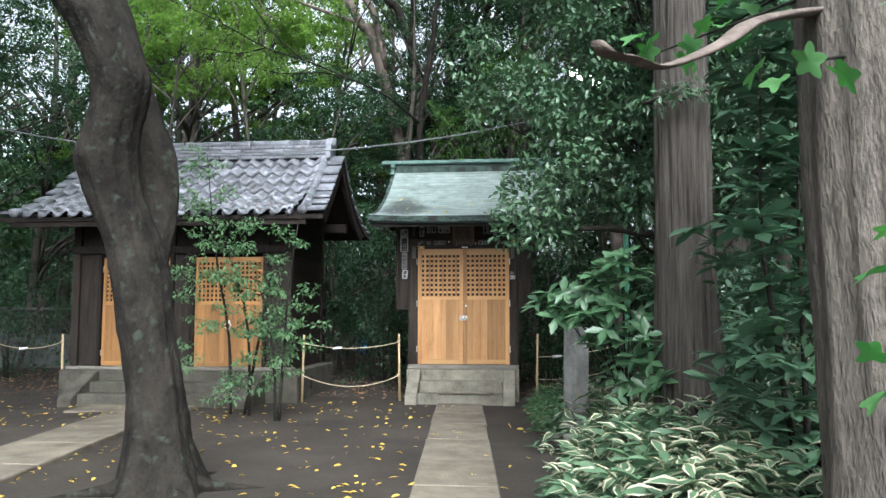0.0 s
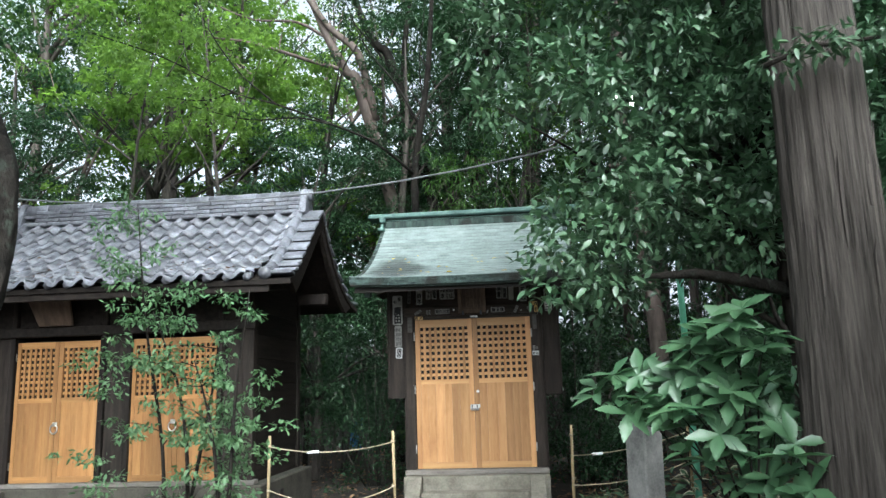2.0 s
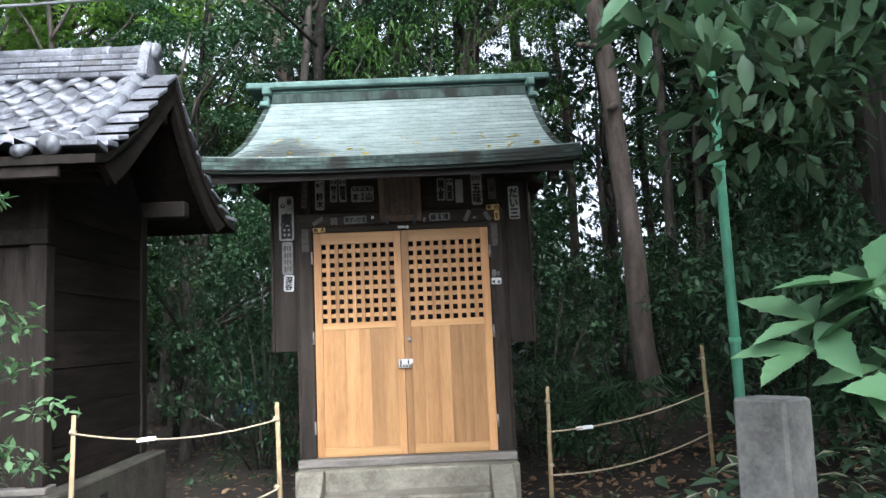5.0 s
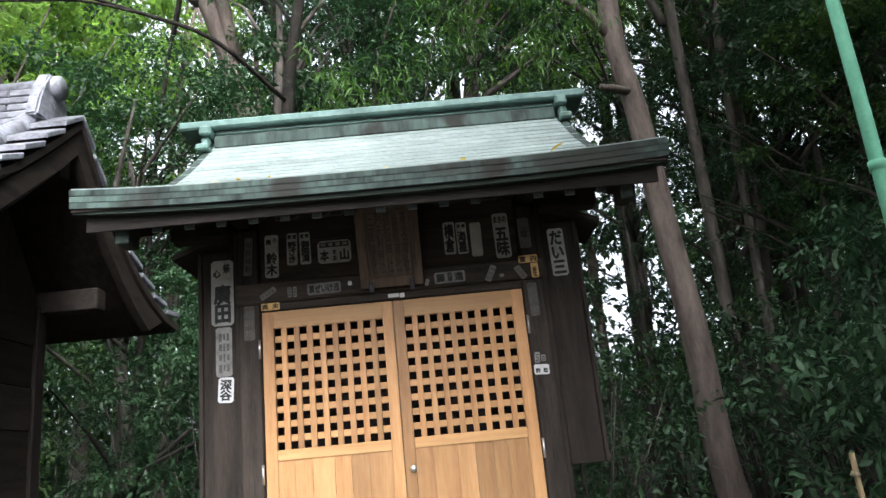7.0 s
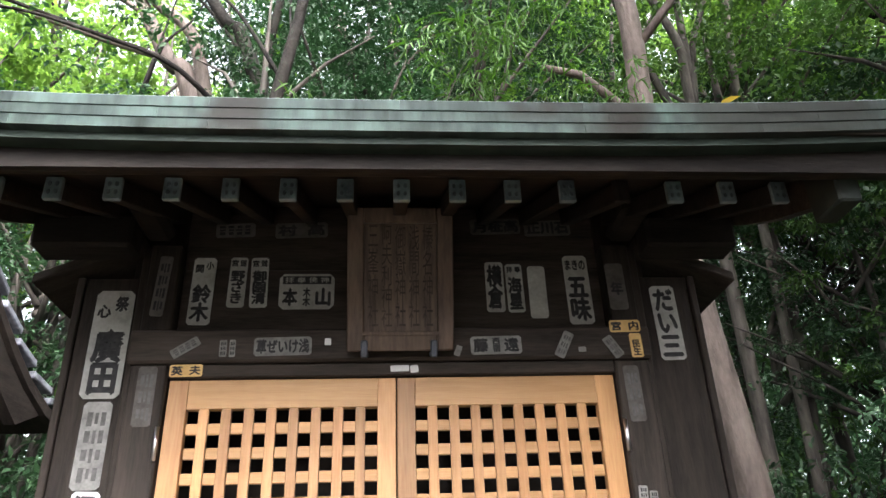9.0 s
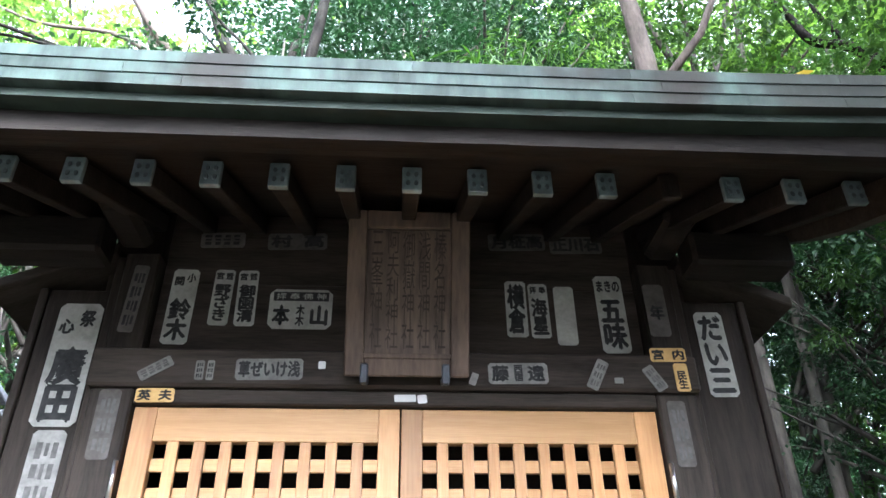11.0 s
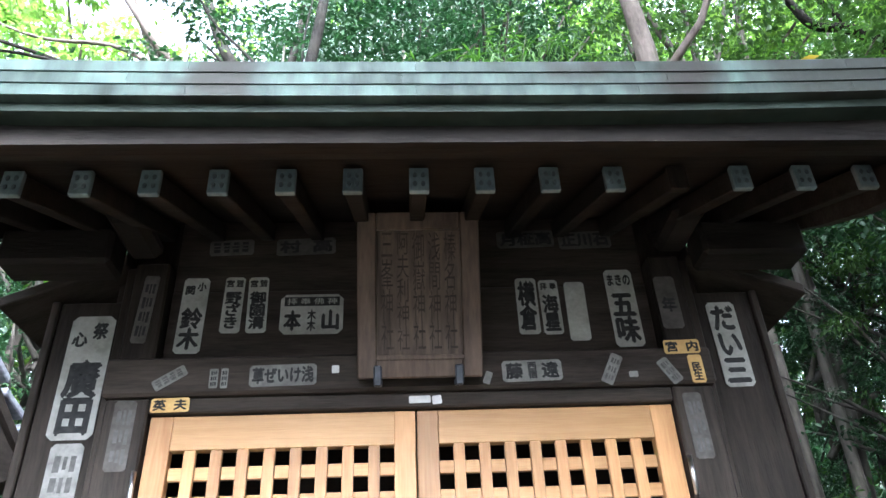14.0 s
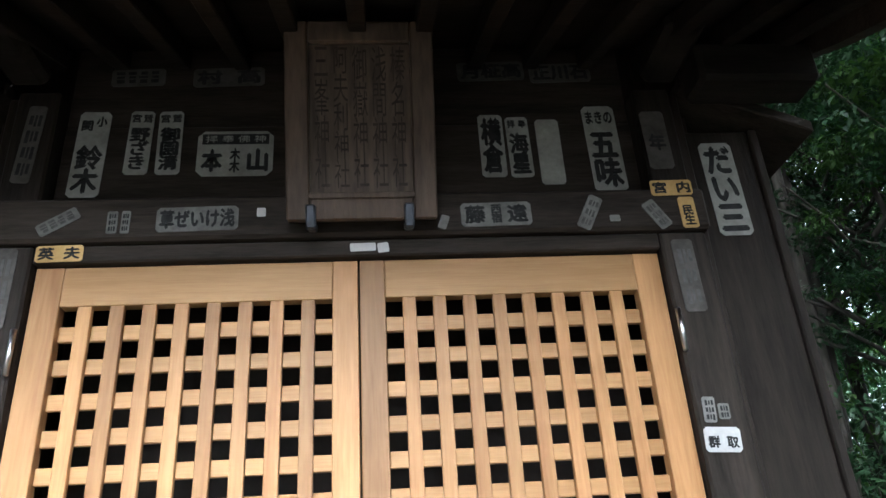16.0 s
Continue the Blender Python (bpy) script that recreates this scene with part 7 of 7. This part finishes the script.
# leaning stems standing close behind the copper roof
def stem_tree(label, stems, mat_, crowns):
    """A bare tree of one or more smooth stems, each (points, first and last radius), with loose leaves high up."""
    x, y, _ = stems[0][0][0]
    t = empty("slim_tree", x, y, ground_z(x, y), label, "tree", "slim forest trees")
    for pts, r0, r1 in stems:
        n = len(pts)
        rod("limb" if pts is not stems[0][0] else "trunk", mat_, t, limb_tube(pts, 4), smooth_rads([r0 + (r1 - r0) * k / (n - 1) for k in range(n)], 4), 10)
    link_mesh("crown", clump_leaves("crown", crowns, [0.55] * len(crowns), 130, 0.10, SIMPLE, 0.52, 0.3), M["leaf_bright"], t)


SY = 17.0
stem_tree("pale grey tree with two stems leaning over a roof", [
    ([(-1.2, SY, 0), (-1.9, SY, 4.0), (-2.81, SY, 7.67), (-3.11, SY, 8.11), (-3.61, SY, 9.16), (-4.3, SY, 11.0)], 0.16, 0.07),
    ([(-2.5, SY, 7.0), (-2.83, SY - 0.1, 8.45), (-3.5, SY - 0.1, 9.17), (-4.4, SY - 0.2, 10.6)], 0.10, 0.05),
    ([(-3.15, SY, 8.16), (-3.86, SY, 8.42), (-4.62, SY, 8.73), (-5.39, SY, 9.0), (-6.4, SY, 9.2)], 0.05, 0.02),
    ([(-3.5, SY, 8.9), (-4.2, SY, 9.35), (-5.2, SY, 9.5), (-6.2, SY, 10.0)], 0.04, 0.015)], M["pale_bark"], [(-5.6, SY, 9.4), (-6.3, SY, 9.9), (-4.6, SY, 11.3), (-6.0, SY, 8.8)])
stem_tree("dark slim stem leaning over a roof", [([(-0.6, SY - 0.3, 0), (-1.3, SY - 0.3, 5.0), (-2.08, SY - 0.3, 8.06), (-2.37, SY - 0.3, 8.5), (-2.68, SY - 0.3, 9.1), (-3.1, SY - 0.3, 10.4)], 0.12, 0.06), ([(-2.0, SY - 0.3, 7.8), (-2.6, SY - 0.3, 8.7), (-3.0, SY - 0.3, 9.2)], 0.03, 0.012)], M["tree_bark"], [(-3.1, SY, 10.8), (-2.7, SY, 10.4)])
stem_tree("dark slim stem leaning over a roof", [([(-2.1, SY, 0), (-2.0, SY, 5.0), (-1.88, SY, 8.24), (-1.78, SY, 9.23), (-1.6, SY, 10.8)], 0.08, 0.045)], M["tree_bark"], [(-1.6, SY, 10.8), (-1.3, SY, 10.2)])
stem_tree("grey tree forking into several smooth stems", [
    ([(3.6, SY, 0.3), (3.62, SY, 5.0), (3.64, SY, 7.9), (3.66, SY, 8.5), (3.44, SY, 9.3), (3.0, SY, 10.6)], 0.085, 0.05),
    ([(3.66, SY, 7.4), (3.72, SY, 8.5), (3.76, SY, 9.4), (3.8, SY, 11.0)], 0.07, 0.04), ([(3.68, SY, 7.6), (3.85, SY, 8.6), (4.17, SY, 9.43), (4.6, SY, 10.8)], 0.06, 0.03),
    ([(3.5, SY, 7.0), (3.2, SY, 8.0), (3.0, SY, 8.6), (2.8, SY, 9.6)], 0.06, 0.03)], M["far_bark"], [(2.9, SY, 10.6), (3.9, SY, 10.9), (4.6, SY, 10.6)])
stem_tree("slim pale stem standing in the wood", [([(4.0, SY, 0.4), (4.15, SY, 5.0), (4.29, SY, 7.72), (4.46, SY, 9.22), (4.7, SY, 11.0)], 0.065, 0.045)], M["far_bark"], [(4.7, SY, 10.6), (5.0, SY, 10.2)])
stem_tree("dark tree with a long branch bent over the roof", [([(7.6, 16.0, 0.5), (7.3, 16.0, 4.0), (6.9, 16.0, 7.2), (7.1, 16.0, 10.0)], 0.16, 0.10), ([(7.0, 16.0, 7.0), (6.3, 16.0, 7.9), (5.63, 16.0, 8.34), (5.22, 16.0, 8.6), (4.79, 16.0, 8.66), (4.6, 16.0, 9.1), (4.3, 16.0, 9.6), (3.9, 16.0, 9.8)], 0.10, 0.03),
    ([(5.3, 16.0, 8.55), (5.0, 16.0, 9.2), (4.9, 16.0, 9.9)], 0.04, 0.02)], M["tree_bark"], [(5.4, 16.0, 9.6), (6.2, 16.0, 9.3), (4.2, 16.0, 10.0), (4.0, 16.0, 9.2)])

# bamboo sprays above the copper roof
for x, y, z0, z1, dx in ((-0.2, 14.6, 0.3, 6.2, 0.7), (0.5, 14.9, 0.3, 6.8, 0.3), (1.1, 14.7, 0.3, 5.8, 0.4), (-0.6, 14.9, 0.3, 5.2, -0.4)):
    b = empty("bamboo_clump", x, y, ground_z(x, y), "slim bamboo cane with narrow bright green leaves", "bamboo", "bamboo canes")
    pts = [(x, y, z0 - 0.3), (x + dx * 0.1, y, z1 * 0.5), (x + dx * 0.4, y - 0.1, z1 * 0.85), (x + dx, y - 0.4, z1)]
    rod("cane", M["far_bark"], b, limb_tube(pts, 5), smooth_rads([0.014, 0.012, 0.008, 0.003], 5), 6)
    line = limb_tube(pts, 8)
    cc = [tuple(line[k] + Vector((g4.gauss(0, 0.25), g4.gauss(0, 0.2), g4.gauss(0, 0.12)))) for k in range(12, len(line)) for _ in range(3)]
    link_mesh("foliage", clump_leaves("foliage", cc, [0.16] * len(cc), 14, 0.15, LONG, 0.15, 0.5, 0.55), M["leaf_bamboo"], b)


# ---- undergrowth ----
def shrub(x, y, wd, ht, mat_, leaf, n, seed, label, kind_=OVAL, ratio=0.45):
    g = np.random.default_rng(seed)
    gz = ground_z(x, y)
    s = empty("undergrowth_shrub", x, y, gz, label, "shrub", "undergrowth shrubs")
    c = np.stack([x + g.normal(0, wd * 0.32, n), y + g.normal(0, 0.35, n), gz + g.uniform(0.03, 1, n) ** 0.8 * ht], 1)
    c[:, 2] -= np.abs(c[:, 0] - x) / wd * 0.3 * ht
    c[:, 2] = np.maximum(c[:, 2], gz + 0.1)
    for k in range(0, n, 5):
        e = Vector(c[k])
        rod("stem", M["far_bark"], s, [(x + (e.x - x) * 0.2, y, gz - 0.05), ((x + e.x) / 2, (y + e.y) / 2, (gz + e.z) / 2 + 0.1), e], [0.014, 0.010, 0.003], 5)
    link_mesh("foliage", clump_leaves("foliage", c, g.uniform(0.16, 0.34, n), 34, leaf, kind_, ratio, 0.6, 0.35, g), M[mat_], s)


US = "dark leafy evergreen shrub filling the shade"
for i, (x, y, wd, ht, mt, lf, n) in enumerate((
        (-2.1, 14.6, 1.3, 3.0, "leaf_dark", 0.085, 75), (-1.5, 15.4, 1.5, 3.3, "leaf_dark", 0.085, 80), (-3.0, 15.8, 1.8, 3.0, "leaf_dark", 0.09, 70), (-0.9, 14.9, 1.2, 2.8, "leaf_forest", 0.085, 50), (1.15, 14.6, 1.2, 2.4, "leaf_dark", 0.085, 60), (1.7, 15.8, 1.5, 2.8, "leaf_dark", 0.085, 60),
        (1.5, 13.6, 0.9, 1.3, "leaf_dark", 0.08, 40), (3.6, 14.0, 1.5, 2.0, "leaf_under", 0.12, 75), (4.6, 13.2, 1.5, 2.2, "leaf_under", 0.13, 70), (3.7, 12.0, 1.3, 1.7, "leaf_under", 0.13, 60), (5.2, 16.5, 2.0, 2.6, "leaf_dark", 0.09, 60), (6.6, 14.6, 2.0, 3.0, "leaf_dark", 0.1, 60), (7.6, 17.0, 2.4, 3.4, "leaf_dark", 0.1, 60), (5.0, 20.0, 3.0, 3.6, "leaf_dark", 0.11, 70), (8.8, 21.0, 3.0, 4.0, "leaf_dark", 0.12, 60), (4.3, 14.8, 1.8, 3.2, "leaf_under", 0.12, 80), (5.6, 14.2, 1.8, 3.4, "leaf_under", 0.13, 80), (3.4, 16.4, 1.5, 2.6, "leaf_dark", 0.1, 70), (5.0, 17.6, 2.2, 4.0, "leaf_forest", 0.1, 90), (3.3, 10.2, 1.2, 1.9, "leaf_dark", 0.09, 55), (2.9, 8.9, 1.0, 1.6, "leaf_dark", 0.09, 50),
        (-8.4, 15.2, 1.6, 2.4, "leaf_dark", 0.09, 50), (-9.8, 14.4, 1.6, 2.6, "leaf_dark", 0.09, 55), (-7.4, 17.5, 2.2, 3.2, "leaf_forest", 0.09, 60), (-5.2, 17.8, 2.2, 3.5, "leaf_forest", 0.09, 60), (-9.8, 18.6, 2.4, 4.0, "leaf_dark", 0.1, 60), (-12.6, 17.4, 2.4, 4.0, "leaf_dark", 0.1, 60),
        (-2.4, 19.0, 2.6, 4.0, "leaf_dark", 0.1, 70), (0.6, 17.6, 2.4, 3.6, "leaf_dark", 0.1, 70), (3.0, 18.4, 2.4, 2.6, "leaf_forest", 0.1, 50), (2.6, 7.2, 0.9, 1.7, "leaf_bigset", 0.13, 45), (3.4, 6.2, 1.2, 2.6, "leaf_dark", 0.1, 55), (3.2, 5.0, 1.2, 3.0, "leaf_dark", 0.11, 55))):
    shrub(x, y, wd, ht, mt, lf, n, 200 + i, US)
# far woods close the view
g5 = np.random.default_rng(91)
n = 2500
cx = g5.uniform(-30, 30, n)
cy = 25 + g5.uniform(0, 8, n) + 0.012 * cx ** 2
cz = g5.uniform(0, 1, n) ** 1.35 * 9.0
keep = ~((np.abs(cx - 5.7) < 0.9) & (cz > 3.0))  # a clearing lets the sky through
cx, cy, cz = cx[keep], cy[keep], cz[keep]
n = len(cx)
fw = link_mesh("far_woods", clump_leaves("far_woods", np.stack([cx, cy, cz], 1), g5.uniform(0.7, 1.3, n), 75, 0.28, SIMPLE, 0.6, 0.7, 0.3, g5), M["leaf_dark"], None, "far thicket of dark green leaves behind the trees")
tagged(fw, "", "woods", "", "stuff")
# side thickets
for sx, nn in ((-1, 260), (1, 260)):
    cx = sx * (13 + g5.uniform(0, 4, nn))
    cy = g5.uniform(4, 26, nn)
    cz = g5.uniform(0, 1, nn) ** 1.4 * 7
    tagged(link_mesh("far_woods", clump_leaves("far_woods", np.stack([cx, cy, cz], 1), g5.uniform(0.6, 1.2, nn), 60, 0.22, SIMPLE, 0.6, 0.7, 0.3, g5), M["leaf_dark"], None, "far thicket of dark green leaves beside the court"), "", "woods", "", "stuff")
# small fan palm
palm = empty("fan_palm", 2.0, 13.3, ground_z(2.0, 13.3), "small fan palm with pleated green leaves in shade", "palm")
gp = random.Random(3)
P, D, U, L = [], [], [], []
for k in range(11):
    a, e = 2.4 * k, gp.uniform(0.3, 1.1)
    hub = Vector((2.0 + 0.45 * math.cos(a) * math.cos(e), 13.3 + 0.45 * math.sin(a) * math.cos(e), ground_z(2, 13.3) + 0.35 + 0.6 * math.sin(e)))
    rod("leaf_stalk", M["leaf_dark"], palm, [(2.0, 13.3, ground_z(2, 13.3)), (2.0 + (hub.x - 2) * 0.4, 13.3 + (hub.y - 13.3) * 0.4, hub.z * 0.6), hub], [0.008, 0.007, 0.005], 5)
    out = Vector((math.cos(a), math.sin(a), 0.35))
    sd = Vector((-math.sin(a), math.cos(a), 0))
    for j in range(15):
        b = math.radians(-100 + 200 * j / 14)
        P.append(tuple(hub)); D.append(tuple(out * math.cos(b) + sd * math.sin(b) + Vector((0, 0, -0.15)))); U.append((0, 0, 1)); L.append(0.34)
L = np.array(L)
link_mesh("fronds", leaves_mesh("fronds", np.array(P), np.array(D), np.array(U), L, L * 0.10, LONG), M["leaf_dark"], palm)

# ---- leaf litter ----
gl = np.random.default_rng(77)


def litter(name, pts, size, mat_, label):
    n = len(pts)
    P = np.array(pts)
    D = gl.normal(size=(n, 3)); D[:, 2] *= 0.18
    U = gl.normal(size=(n, 3)) * 0.25 + np.array([0, 0, 1.0])
    L = size * gl.uniform(0.6, 1.3, n)
    tagged(link_mesh(name, leaves_mesh(name, P, D, U, L, L * 0.6, OVAL), M[mat_], None, label), "", "leaves", "", "stuff")


pts = []
while len(pts) < 800:
    x, y = gl.uniform(-7.5, 1.0), gl.uniform(2.0, 11.2)
    if gl.random() < (0.9 if x < -0.4 else 0.35):
        pts.append((x, y, ground_z(x, y) + 0.035 if abs(x - X0 + 0.071 * (y - 10.95)) < 0.34 else ground_z(x, y) + 0.012))
litter("fallen_leaves", pts, 0.07, "leaf_yellow", "scattered fallen yellow leaves on damp soil")
pts = []
for k in range(5200):
    x, y = gl.uniform(-10, 7), gl.uniform(11.6, 19)
    if -6.6 < x < -2.7 and y < 13.2 or abs(x - X0) < 0.88 and y < 13.5:
        continue
    pts.append((x, y, ground_z(x, y) + 0.02))
for k in range(2600):
    x, y = gl.uniform(1.0, 5), gl.uniform(3, 14)
    pts.append((x, y, ground_z(x, y) + 0.03))
litter("dry_leaf_litter", pts, 0.085, "leaf_dry", "brown dry leaves lying under the shrubs")
pts = []
for k in range(42):
    s, u = gl.uniform(0.45, 0.98), gl.uniform(-0.8, 0.9)
    y, z = roof_line(s, u)
    pts.append((X0 + u * roof_half(s), y, z + 0.022))
litter("roof_leaves", pts, 0.065, "leaf_yellow", "few yellow and brown leaves lying on a copper roof")
pts = []
for k in range(190):
    s, x = 1 - abs(gl.normal(0, 0.28)), gl.uniform(XL, XR)
    if s < 0.1:
        continue
    y, z = slope_line(s)
    pts.append((x, y, z + 0.125))
litter("tile_roof_leaves", pts, 0.06, "leaf_dry", "brown leaves caught on grey roof tiles")
